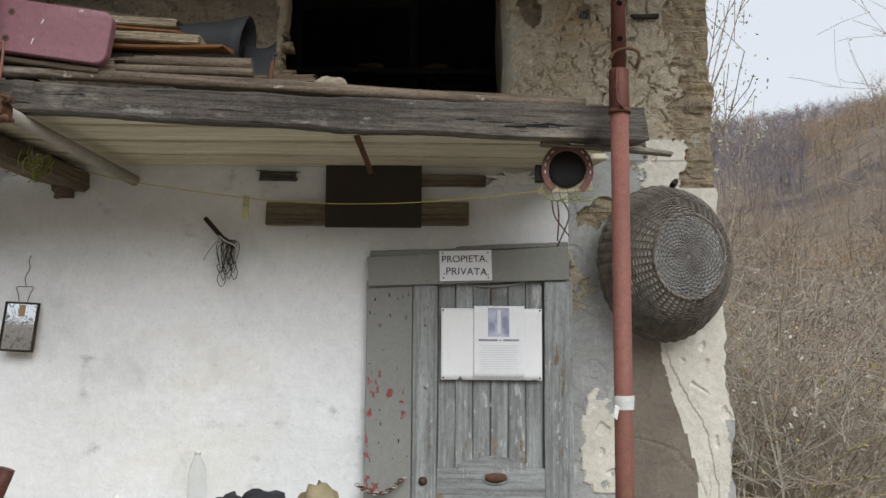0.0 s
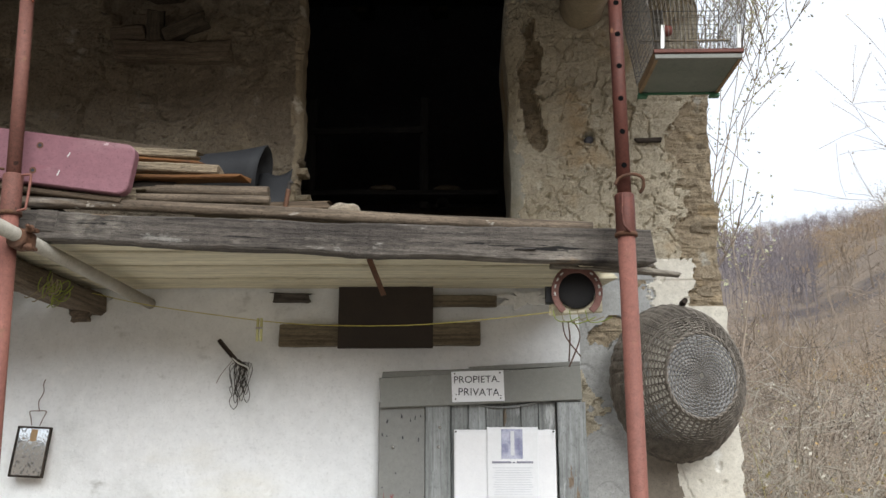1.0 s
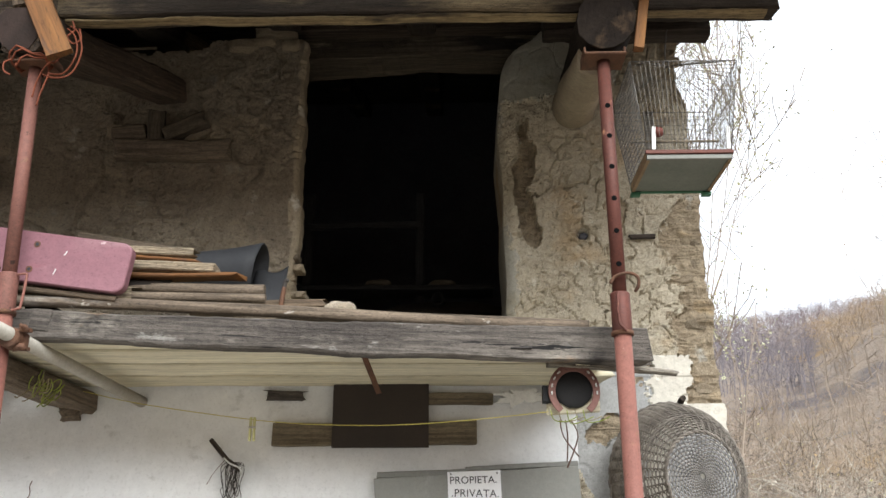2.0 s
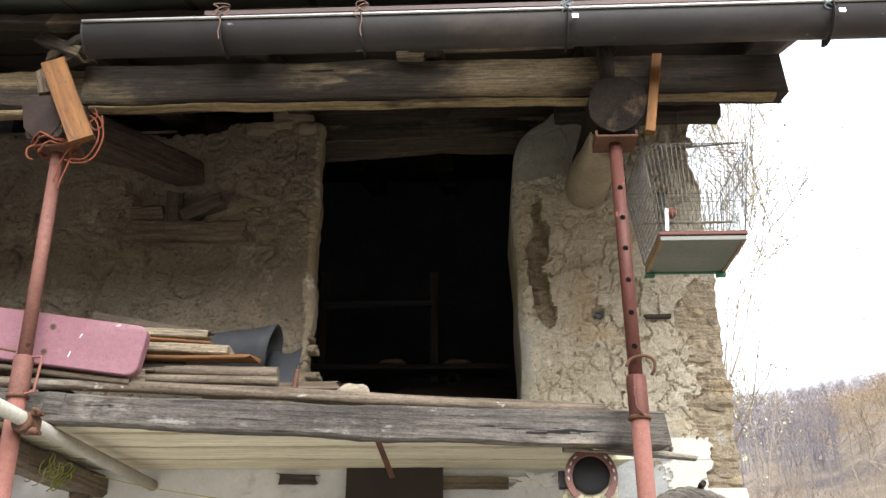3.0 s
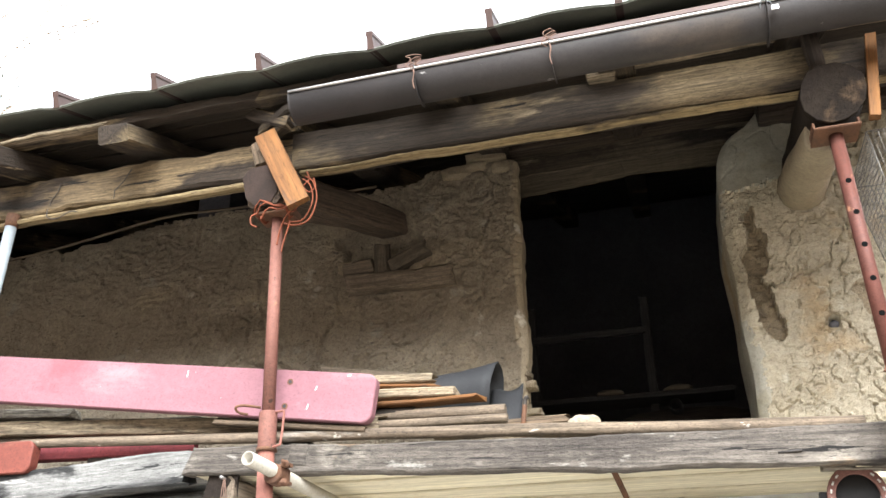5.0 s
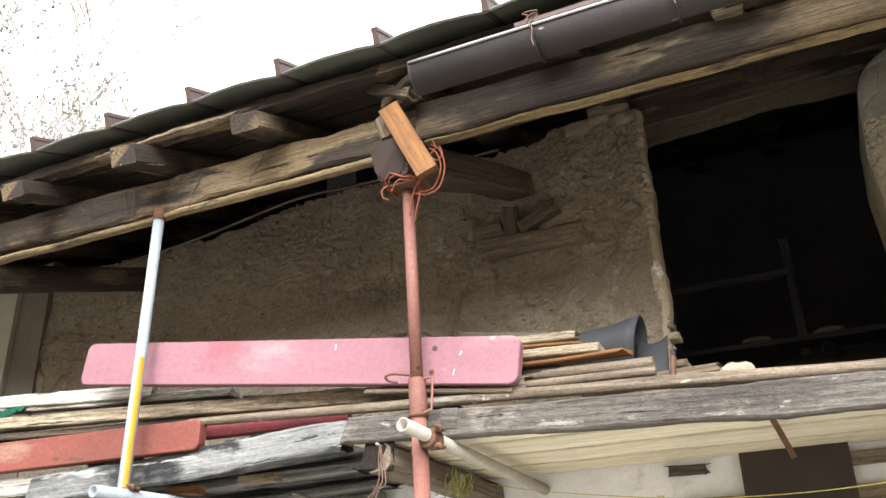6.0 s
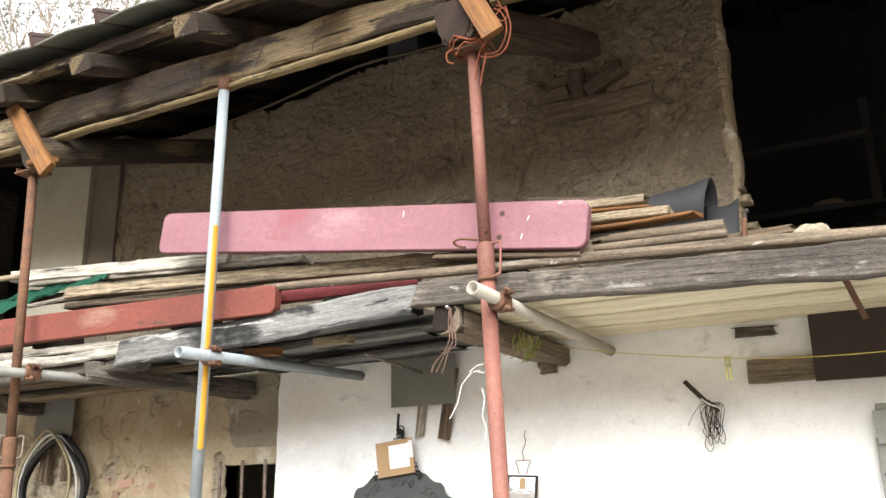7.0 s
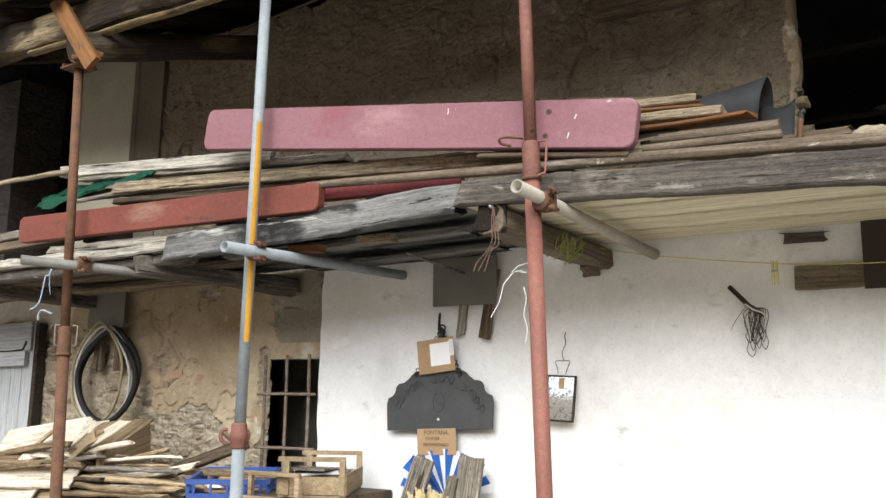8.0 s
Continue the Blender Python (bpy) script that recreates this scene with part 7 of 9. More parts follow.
sheet_of_paper("backing_sheet", 0.004, 0.425, 1.473, 1.770, 3.685, M_PAPER, poster, 0.003, 2, 8)
sheet_of_paper("printed_sheet", 0.140, 0.352, 1.482, 1.780, 3.6800, M_PAPER2, poster, 0.001, 7)
boxed("picture", 0.200, 0.288, 3.6776, 3.6790, 1.652, 1.772, M_LILAC, poster, "faded blue picture of a pillar", c=0.0005)
boxed("picture_pillar", 0.238, 0.254, 3.6770, 3.6785, 1.665, 1.765, M_GREY_INK, poster, c=0.0005)
boxed("title_bar", 0.160, 0.240, 3.6774, 3.6790, 1.634, 1.642, M_TITLE, poster, "dark printed title", c=0.0005)
boxed("title_bar", 0.246, 0.256, 3.6774, 3.6790, 1.634, 1.640, M_TITLE, poster, c=0.0005)
boxed("title_bar", 0.262, 0.330, 3.6774, 3.6790, 1.634, 1.642, M_TITLE, poster, c=0.0005)
for i in range(12):
    w = 0.165 - 0.03 * ((i * 7) % 4) / 4
    boxed("text_line", 0.246 - w / 2, 0.246 + w / 2, 3.6776, 3.6790, 1.614 - i * 0.0095, 1.6180 - i * 0.0095, M_GREY_INK, poster, c=0.0003)
for x, z in ((0.012, 1.762), (0.417, 1.762), (0.014, 1.482), (0.416, 1.482)):
    tube("pin", [(x, 3.686, z), (x, 3.676, z)], 0.004, M_DARK_WIRE, poster, n=8)

# ---- things hung on the white wall ----
line = thing("clothes_line", (-0.6, 3.4, 2.15), "thin yellow clothes line strung under the balcony", "line")
tube("cord", [(-1.60, 3.63, 2.36), (-1.523, 3.62, 2.338), (-1.267, 3.58, 2.280), (-0.788, 3.5, 2.203), (-0.486, 3.4, 2.168), (-0.166, 3.25, 2.146), (0.106, 3.15, 2.150), (0.355, 3.02, 2.157)], 0.0017, M_YELLOW_CORD, line, n=5)
peg = thing("clothes_peg", (-0.787, 3.497, 2.12), "pale yellow plastic clothes peg on the line", "peg")
for dx in (-0.008, 0.008):
    plank("jaw", (-0.787 + dx, 3.497, 2.118), (-0.787 + dx * 0.9, 3.497, 2.212), 0.012, 0.010, M_PEG, peg, up=(0, -1, 0), seed=3, wear=0.0004, jag=0.0005, c=0.002)
tube("spring", [(-0.80, 3.49, 2.172), (-0.774, 3.49, 2.172)], 0.004, M_BRIGHT, peg, n=8)

bundle = thing("wire_bundle", (-0.93, 3.70, 1.85), "dark wire hanks tied to a broken stick on the wall", "wire")
log("stick", (-1.012, 3.715, 2.150), (-0.925, 3.705, 2.055), 0.010, 0.011, M_DARK_WOOD, bundle, seed=3, n=8, lump=0.2)
log("stick", (-0.925, 3.705, 2.058), (-0.872, 3.700, 2.020), 0.011, 0.007, M_DARK_WOOD, bundle, seed=5, n=8, lump=0.3)
rng = random.Random(12)
for k in range(11):
    x0, w = -0.935 + 0.006 * k, rng.uniform(0.012, 0.03)
    low = rng.uniform(1.84, 1.95)
    mid = (2.05 + low) / 2
    tube("hank", [(x0 + 0.005, 3.700, 2.055), (x0 - w, 3.698, mid + 0.05), (x0 - w * 0.3, 3.700, mid - 0.02), (x0 - w * 0.8, 3.700, low + 0.03), (x0, 3.700, low), (x0 + w * 0.7, 3.700, low + 0.03), (x0 + w * 0.2, 3.697, mid - 0.01), (x0 + w, 3.698, mid + 0.05), (x0 + 0.012, 3.700, 2.05)], 0.0016, M_DARK_WIRE, bundle, n=5)
tube("tie", [(-0.945, 3.692, 2.072), (-0.915, 3.690, 2.048), (-0.875, 3.690, 2.030), (-0.866, 3.690, 2.0)], 0.004, M_TAPE, bundle, n=6)
tube("straw", [(-0.945, 3.70, 2.06), (-0.985, 3.70, 2.01), (-1.01, 3.70, 1.965)], 0.0012, M_WIRE, bundle, n=4)

mirror = thing("hanging_mirror", (-1.80, 3.70, 1.57), "small foxed mirror in a dark frame hung by wire", "mirror")
m_m = Matrix.Translation((-1.777, 3.697, 1.680)) @ pose(0, 0, 0, -7.8, 2.6, 3.0) @ Matrix.Diagonal((0.90, 1, 0.97, 1))
bm = bmesh.new()
bmesh.ops.create_grid(bm, x_segments=1, y_segments=1, size=0.5)
for v in bm.verts:
    v.co = V((v.co.x * 0.142, -0.004, v.co.y * 0.202))
part("glass", bm, M_MIRROR, mirror, "foxed silvered glass", m_m)
boxed("backing", -0.074, 0.074, 0.0, 0.008, -0.104, 0.104, M_CARD, mirror, c=0.001).matrix_basis = m_m
for nm, b in (("frame_side", (-0.078, -0.070, -0.009, 0.008, -0.108, 0.108)), ("frame_side", (0.070, 0.078, -0.009, 0.008, -0.108, 0.108)), ("frame_rail", (-0.070, 0.070, -0.009, 0.008, -0.108, -0.100)), ("frame_rail", (-0.070, 0.070, -0.009, 0.008, 0.100, 0.108))):
    boxed(nm, *b, M_DARK_WOOD, mirror, c=0.002).matrix_basis = m_m
boxed("sticker", -0.012, 0.016, -0.0065, -0.005, 0.045, 0.096, M_CARD, mirror, "brown paper scrap", c=0.0003).matrix_basis = m_m
tube("hanging_wire", [(-1.792, 3.712, 1.79), (-1.798, 3.713, 1.820), (-1.806, 3.714, 1.848), (-1.770, 3.714, 1.850), (-1.736, 3.714, 1.848), (-1.746, 3.713, 1.820), (-1.757, 3.712, 1.787)], 0.002, M_WIRE, mirror, n=5)
tube("hanging_wire", [(-1.765, 3.714, 1.850), (-1.774, 3.718, 1.89), (-1.758, 3.722, 1.93), (-1.767, 3.73, 1.962), (-1.762, 3.735, 1.985)], 0.002, M_WIRE, mirror, n=5)

# iron plate with raised lettering, hung from a hook by a chain
plaque = thing("iron_plaque", (-2.423, 3.70, 1.52), "dark iron plaque with raised script, hung by a chain", "plaque")
half = [(0.0, 1.828), (0.055, 1.826), (0.115, 1.812), (0.155, 1.795), (0.178, 1.772), (0.205, 1.755), (0.238, 1.750), (0.252, 1.735), (0.258, 1.708), (0.275, 1.690), (0.300, 1.680), (0.308, 1.655), (0.306, 1.60), (0.304, 1.524)]
outline = [(-x, z) for x, z in half[:0:-1]] + half
outline = [(x * 0.985 - 2.423, z + 0.010 * x / 0.3) for x, z in outline]
bm = bmesh.new()
f0, f1 = [bm.verts.new((x, 3.694, z)) for x, z in outline], [bm.verts.new((x, 3.702, z)) for x, z in outline]
bm.faces.new(f0)
bm.faces.new(f1[::-1])
for j in range(len(outline)):
    bm.faces.new((f0[j], f0[(j + 1) % len(outline)], f1[(j + 1) % len(outline)], f1[j]))
part("plate", bm, M_IRON, plaque)
tube("edge", [(x, 3.693, z) for x, z in outline], 0.0025, M_IRON, plaque, n=6, closed=True)
for s in range(14):
    if s in (5, 9):
        continue
    a = radians(157 - 10.3 * s)
    c = V((-2.423 + 0.262 * math.cos(a), 3.691, 1.545 + 0.222 * math.sin(a)))
    up_ = V((math.cos(a) * 0.5, 0, 1)).normalized()
    rt = V((up_.z, 0, -up_.x))
    pts = [c + rt * (0.010 * math.cos(q * 1.9 + s)) + up_ * (0.019 * math.sin(q * 1.3 + s * 1.7)) + rt * (q - 4) * 0.0046 for q in range(9)]
    tube("script_stroke", pts, 0.0022, M_IRON, plaque, n=5)
tube("emblem", [(-2.423 + 0.032 * math.sin(a) * (1 - 0.25 * math.cos(a)), 3.692, 1.660 + 0.050 * math.cos(a) - 0.012 * (abs(math.sin(a)) < 0.35) * (math.cos(a) > 0)) for a in [2 * math.pi * q / 24 for q in range(24)]], 0.0022, M_IRON, plaque, n=5, closed=True)
tube("bolt_hole", [(-2.423, 3.694, 1.573), (-2.423, 3.691, 1.573)], 0.007, M_WHITE_PLASTIC, plaque, n=10)
for s in (-1, 1):
    for i in range(11):
        f = i / 10
        c = V((-2.405 + s * (0.012 + 0.115 * f) - 0.02 * f, 3.685, 1.985 - 0.195 * f))
        pts = [c + V((0.007 * math.cos(a) + s * 0.005 * math.sin(a), 0.006 * math.cos(a) * (i % 2), 0.011 * math.sin(a))) for a in [2 * math.pi * q / 8 for q in range(8)]]
        tube("chain_link", pts, 0.0028, M_IRON_EDGE, plaque, n=5, closed=True)
hook = thing("iron_hook", (-2.41, 3.70, 1.98), "black iron hook driven into the wall", "hook")
tube("shank", [(-2.424, 3.70, 2.095), (-2.422, 3.69, 2.05), (-2.416, 3.68, 2.01)], 0.007, M_IRON_EDGE, hook, n=8)
for k in range(4):
    tube("coil", [(-2.405 + 0.02 * math.cos(a + k), 3.685 + 0.01 * math.sin(a), 1.995 + 0.016 * math.sin(a) + 0.008 * k) for a in [2 * math.pi * q / 10 for q in range(10)]], 0.004, M_IRON_EDGE, hook, n=6, closed=True)
card = thing("cardboard_notice", (-2.45, 3.66, 1.80), "square of brown cardboard with a white label hung on the wall", "sign")
m_c = Matrix.Translation((-2.427, 3.672, 1.882)) @ pose(0, 0, 0, 0, -6.5, 0)
boxed("card", -0.104, 0.104, -0.003, 0.003, -0.083, 0.083, M_CARD, card, c=0.001).matrix_basis = m_c
boxed("label_paper", -0.030, 0.082, -0.006, -0.004, -0.050, 0.060, M_PAPER2, card, "blank white paper", c=0.0005).matrix_basis = m_c
boxed("tape", 0.082, 0.106, -0.0062, -0.0042, -0.01, 0.07, M_GREY_INK, card, "clear tape", c=0.0005).matrix_basis = m_c
M_PEN = mat("faded brown marker", (0.10, 0.07, 0.05), (0.075, 0.055, 0.04), 30, 90, 0.8, bump=0.0)
note = thing("cardboard_notice", (-2.44, 3.68, 1.40), "brown cardboard note with hand lettering below the plaque", "sign")
m_n = Matrix.Translation((-2.423, 3.684, 1.465)) @ pose(0, 0, 0, 0, -2.5, 0)
boxed("card", -0.112, 0.108, -0.002, 0.002, -0.062, 0.064, M_CARD, note, c=0.001).matrix_basis = m_n
for words, dx, dz, size in (("FONTANA.", 0.0, 0.044, 0.029), ("CHIUSA", -0.022, 0.016, 0.024), ("PROVVISORIO", -0.006, -0.014, 0.023)):
    lettering("lettering", words, size, m_n @ V((dx, -0.0032, dz)), M_PEN, note, 1.5, 1.0)

# grey sheet and slats above the plaque
cover = thing("sheet_cover", (-2.28, 3.71, 2.13), "grey sheet metal cover with broken slats below it", "sheet")
boxed("sheet", -2.468, -2.108, 3.700, 3.708, 2.128, 2.37, M_GREY_SHEET, cover, c=0.002)
plank("slat", (-2.30, 3.722, 2.13), (-2.318, 3.722, 1.985), 0.018, 0.045, M_GREY_PLANK, cover, up=(0, -1, 0), seed=341, jag=0.02)
plank("slat", (-2.125, 3.716, 2.30), (-2.180, 3.716, 1.962), 0.022, 0.060, M_OLD_WOOD, cover, up=(0, -1, 0), seed=342, jag=0.006)
rod = tube("iron_rod", [(-2.363, 3.30, 2.335), (-2.283, 3.73, 2.285)], 0.008, M_GREY_PLANK, n=8)
tagged(rod, "thin grey rod from the wall to the balcony", "rod")

# blue and white fan, slats and straw below the note
fan = thing("cloth_fan", (-2.37, 3.66, 1.05), "blue and white striped cloth fanned out against the wall", "cloth")
for k in range(16):
    a0, a1 = radians(168 - 9.8 * k), radians(168 - 9.8 * (k + 1))
    r = 0.26 + (0.025 if k in (2, 3, 12, 13) else 0.0)
    c = V((-2.375, 3.69, 1.20))
    tri = [c + V((0.03 * math.cos(a0), 0, 0.03 * math.sin(a0))), c + V((0.03 * math.cos(a1), 0, 0.03 * math.sin(a1))), c + V((r * math.cos(a1), -0.012 * (k % 2), r * 0.9 * math.sin(a1))), c + V((r * math.cos(a0), -0.012 * ((k + 1) % 2), r * 0.9 * math.sin(a0)))]
    bm = bmesh.new()
    top_, low_ = [bm.verts.new(p) for p in tri], [bm.verts.new(p + V((0, 0.003, 0))) for p in tri]
    bm.faces.new(top_)
    bm.faces.new(low_[::-1])
    for q in range(4):
        bm.faces.new((top_[q], top_[(q + 1) % 4], low_[(q + 1) % 4], low_[q]))
    part("panel", bm, M_BLUE_CLOTH if k % 2 == 0 or k in (3, 11) else M_WHITE_CLOTH, fan)
for i, (p0, p1, w) in enumerate([((-2.53, 3.50, 0.98), (-2.415, 3.56, 1.392), 0.105), ((-2.19, 3.50, 0.98), (-2.158, 3.56, 1.400), 0.125), ((-2.29, 3.48, 0.98), (-2.235, 3.52, 1.32), 0.05)]):
    tagged(plank("slat", p0, p1, 0.025, w, M_GREY_PLANK, up=(0, -1, 0), seed=350 + i, wear=0.004, jag=0.02), "weathered grey slat leaning on the wall", "slat", "leaning slats")
straw = thing("straw_bundle", (-2.34, 3.50, 0.98), "pale dry maize husks bundled against the wall", "straw")
rng = random.Random(21)
for k in range(34):
    a = rng.uniform(-1.0, 1.0)
    b0 = V((-2.345 + rng.uniform(-0.02, 0.02), 3.47 + rng.uniform(-0.03, 0.03), 1.0))
    tip = b0 + V((0.14 * math.sin(a), rng.uniform(-0.05, 0.04), 0.15 + 0.14 * math.cos(a) * rng.uniform(0.6, 1)))
    bm = bmesh.new()
    sweep(bm, [b0, (b0 + tip) / 2 + V((rng.uniform(-0.02, 0.02), -0.01, 0.01)), tip], slab(rng.uniform(0.022, 0.05), 0.002, 0.0005), up=(rng.uniform(-1, 1), 1, 0.2), scales=[0.6, 1.2, 0.25])
    part("husk", bm, M_STRAW, straw)

# horseshoe on the beam end
shoe = thing("horseshoe", (0.435, 3.0, 2.13), "rusty horseshoe with bright nail holes on black rubber", "horseshoe")
pts, sc = [], []
for k in range(25):
    a = radians(232 - 284 * k / 24)
    pts.append((0.443 + 0.077 * math.cos(a), 2.985, 2.222 + 0.084 * math.sin(a)))
    sc.append(1.0 - 0.25 * abs(k - 12) / 12)
bm = bmesh.new()
sweep(bm, pts, slab(0.030, 0.012, 0.003), up=(0, 1, 0), scales=sc)
part("shoe", bm, M_HORSESHOE, shoe)
for k in (4, 5.5, 7, 8.5, 15.5, 17, 18.5, 20):
    a = radians(232 - 284 * k / 24)
    d = V((math.cos(a), 0, math.sin(a)))
    c = V((0.443 + 0.078 * math.cos(a), 2.977, 2.222 + 0.085 * math.sin(a)))
    tg = V((-math.sin(a), 0, math.cos(a)))
    tube("nail_hole", [c - tg * 0.006, c + tg * 0.006], 0.0032, M_TAPE, shoe, n=6)
backing = blob("backing", (0.443, 3.004, 2.232), (0.068, 0.010, 0.066), M_LEATHER, shoe, "black rubber behind the shoe", seed=4, lump=0.12, sub=3)
boxed("fixing_block", 0.335, 0.365, 2.995, 3.03, 2.185, 2.245, M_LEATHER, shoe)
plank("back_board", (0.35, 3.02, 2.175), (0.53, 3.02, 2.185), 0.06, 0.015, M_CREAM_WOOD, shoe, seed=360, wear=0.003)
for k in range(5):
    x0 = 0.36 + 0.028 * k
    tube("grass_stem", [(x0, 3.0, 2.16), (x0 + 0.01, 2.99, 2.125 - 0.006 * (k % 3)), (x0 + 0.05, 2.985, 2.118 + 0.004 * (k % 2)), (x0 + 0.09, 2.985, 2.135)], 0.0018, M_HOSE_TAN if k % 2 else M_GREEN_TWINE, shoe, n=5)
for k in range(3):
    rng = random.Random(k + 40)
    x0 = 0.42 + 0.02 * k
    tube("hanging_root", [(x0, 3.25, 2.16), (x0 + rng.uniform(-0.02, 0.05), 3.26, 2.10), (x0 + rng.uniform(-0.02, 0.08), 3.28, 2.03 - 0.02 * (k % 3))], 0.003, M_WIRE, shoe, n=4)

# ---- big basket hung on the pier ----
basket = thing("basket", (0.95, 3.5, 1.66), "large grey woven wicker basket hung on the corner pier", "basket")
RIM_C, BASE_C = V((0.928, 3.655, 1.962)), V((0.958, 3.36, 1.964))
axis = (BASE_C - RIM_C).normalized()
bu = axis.cross(V((0, 0, 1))).normalized()
bv = bu.cross(axis)
depth_b = (BASE_C - RIM_C).length


def basket_r(f):
    return 0.300 - 0.050 * f - 0.098 * f ** 2.6


def basket_p(f, a, r):
    return RIM_C + axis * (depth_b * f) + bu * (r * math.cos(a) * 0.90) + bv * (r * math.sin(a) * 1.06)


STAKES = 42
verts_b, faces_b = [], []


def strand_ring(f, phase, w, n_seg=STAKES * 2, flat_r=None):
    base = len(verts_b)
    for k in range(n_seg):
        a = 2 * math.pi * k / n_seg
        over = 0.0042 * (1 if (k // 2 + phase) % 2 else -1)
        if flat_r is None:
            r = basket_r(f)
            c, nrm = basket_p(f, a, r + over), (bu * math.cos(a) + bv * math.sin(a))
            side_ = axis
        else:
            c, nrm, side_ = basket_p(1.0, a, flat_r) + axis * over, axis, (bu * math.cos(a) + bv * math.sin(a))
        jit = 0.0012 * noise.noise(V((k * 0.7, f * 31 + (flat_r or 0) * 200, 1)))
        for s, t_ in ((1, 0), (0, 1), (-1, 0), (0, -1)):
            verts_b.append(c + side_ * (s * w + jit) + nrm * (t_ * w * 0.8))
    for k in range(n_seg):
        q = (k + 1) % n_seg
        for j in range(4):
            faces_b.append((base + k * 4 + j, base + k * 4 + (j + 1) % 4, base + q * 4 + (j + 1) % 4, base + q * 4 + j))


for i in range(44):
    strand_ring(0.01 + 0.97 * i / 43, i % 2, 0.0037)
raw("side_weave", verts_b, faces_b, M_WICKER, basket)
verts_b, faces_b = [], []
for i in range(19):
    strand_ring(1.0, i % 2, 0.0035, flat_r=0.014 + 0.0076 * i)
raw("base_weave", verts_b, faces_b, M_WICKER_GREY, basket, "silver grey woven base")
bm = bmesh.new()
for k in range(STAKES):
    a = 2 * math.pi * k / STAKES
    sweep(bm, [basket_p(f, a, basket_r(f)) for f in (0, 0.2, 0.4, 0.6, 0.8, 1.0)], circle(0.0035, 5), up=(0.1, 0.2, 1))
    sweep(bm, [basket_p(1.0, a, 0.155), basket_p(1.0, a, 0.01)], circle(0.003, 5), up=(0.1, 0.2, 1))
part("rib_cage", bm, M_WICKER, basket)
for f, r, w in ((0.0, 0.302, 0.012), (1.01, 0.155, 0.008), (0.985, 0.157, 0.008), (0.72, basket_r(0.72) + 0.002, 0.006)):
    for ph in (0, math.pi):
        pts = [basket_p(f, a, r) + axis * (w * 0.5 * math.sin(a * 20 + ph)) + (bu * math.cos(a) + bv * math.sin(a)) * (w * 0.5 * math.cos(a * 20 + ph)) for a in [2 * math.pi * q / 120 for q in range(120)]]
        tube("plaited_band", pts, w * 0.5, M_WICKER, basket, n=5, closed=True)
log("handle_peg", tuple(basket_p(0.1, radians(98), 0.31)), tuple(basket_p(0.35, radians(95), 0.31)), 0.014, 0.012, M_DARK_WOOD, basket, seed=4, n=8)

# ---- bird cage under the eave ----
cage = thing("bird_cage", (0.86, 2.96, 3.02), "empty wire bird cage hanging from the eave", "cage")
CX0, CX1, CY0, CY1, CZ0, CZ1 = 0.714, 1.014, 2.775, 3.085, 3.037, 3.370
boxed("tray", CX0 + 0.008, CX1 - 0.008, CY0 + 0.008, CY1 - 0.008, 3.004, 3.012, M_CAGE_BASE, cage, "grey green metal tray", c=0.001)
for nm, b, mt in (("tray_rail", (CX0, CX1, CY0, CY0 + 0.012, 3.002, 3.020), M_GREY_SHEET), ("tray_rail", (CX0, CX1, CY1 - 0.012, CY1, 2.998, 3.026), M_CAGE_GREEN),
                  ("tray_rail", (CX0, CX0 + 0.012, CY0 + 0.012, CY1 - 0.012, 3.000, 3.036), M_CAGE_WOOD), ("tray_rail", (CX1 - 0.012, CX1, CY0 + 0.012, CY1 - 0.012, 3.000, 3.026), M_CAGE_WOOD),
                  ("front_lath", (CX0 - 0.004, CX1 + 0.004, CY0 - 0.006, CY0 + 0.008, 3.021, 3.036), M_PROP_DARK)):
    boxed(nm, *b, mt, cage, c=0.002)
for x in (CX0 + 0.01, CX1 - 0.02):
    boxed("foot", x - 0.012, x + 0.022, CY1 - 0.02, CY1 + 0.006, 2.985, 2.999, M_CAGE_GREEN, cage, "green foot", c=0.002)
for x in (CX0 + 0.025, CX1 - 0.012):
    plank("door_slide", (x, CY0 - 0.002, 3.038), (x + 0.006, CY0 - 0.004, 3.125), 0.008, 0.013, M_WHITE_PLASTIC, cage, up=(0, -1, 0), seed=370, wear=0.0005, jag=0.001, c=0.001)
FL = 0.042          # the cage widens upwards
apex = V((0.855, 2.93, 3.462))


def cage_pt(u, v, h):
    """u, v in 0..1 over the plan, h in 0..1 up the sides."""
    g = FL * h
    return V((CX0 - g + (CX1 - CX0 + 2 * g) * u, CY0 - g + (CY1 - CY0 + 2 * g) * v, CZ0 + (CZ1 - CZ0) * h))


def wires_part(name, runs, r=0.0017, label=""):
    bm = bmesh.new()
    for a, b in runs:
        sweep(bm, [a, b], circle(r, 4), up=(0.21, 0.13, 1))
    return part(name, bm, M_CAGE_WIRE, cage, label)


side_runs = {"front_wires": lambda s: (s, 0), "back_wires": lambda s: (s, 1), "left_wires": lambda s: (0, s), "right_wires": lambda s: (1, s)}
for nm, fn in side_runs.items():
    n_w = 22 if nm[0] in "fb" else 28
    runs = [(cage_pt(*fn(k / n_w), 0), cage_pt(*fn(k / n_w), 1)) for k in range(n_w + 1)]
    n_h = 16 if nm in ("left_wires", "back_wires") else 3
    runs += [(cage_pt(*fn(0), k / n_h), cage_pt(*fn(1), k / n_h)) for k in range(n_h + 1)]
    wires_part(nm, runs, 0.0009)
roof_runs = []
for fn in side_runs.values():
    for k in range(15):
        e = cage_pt(*fn(k / 14), 1)
        roof_runs.append((e, e.lerp(apex, 1.0 if k in (0, 14) else 0.75)))
wires_part("roof_wires", roof_runs, 0.0012)
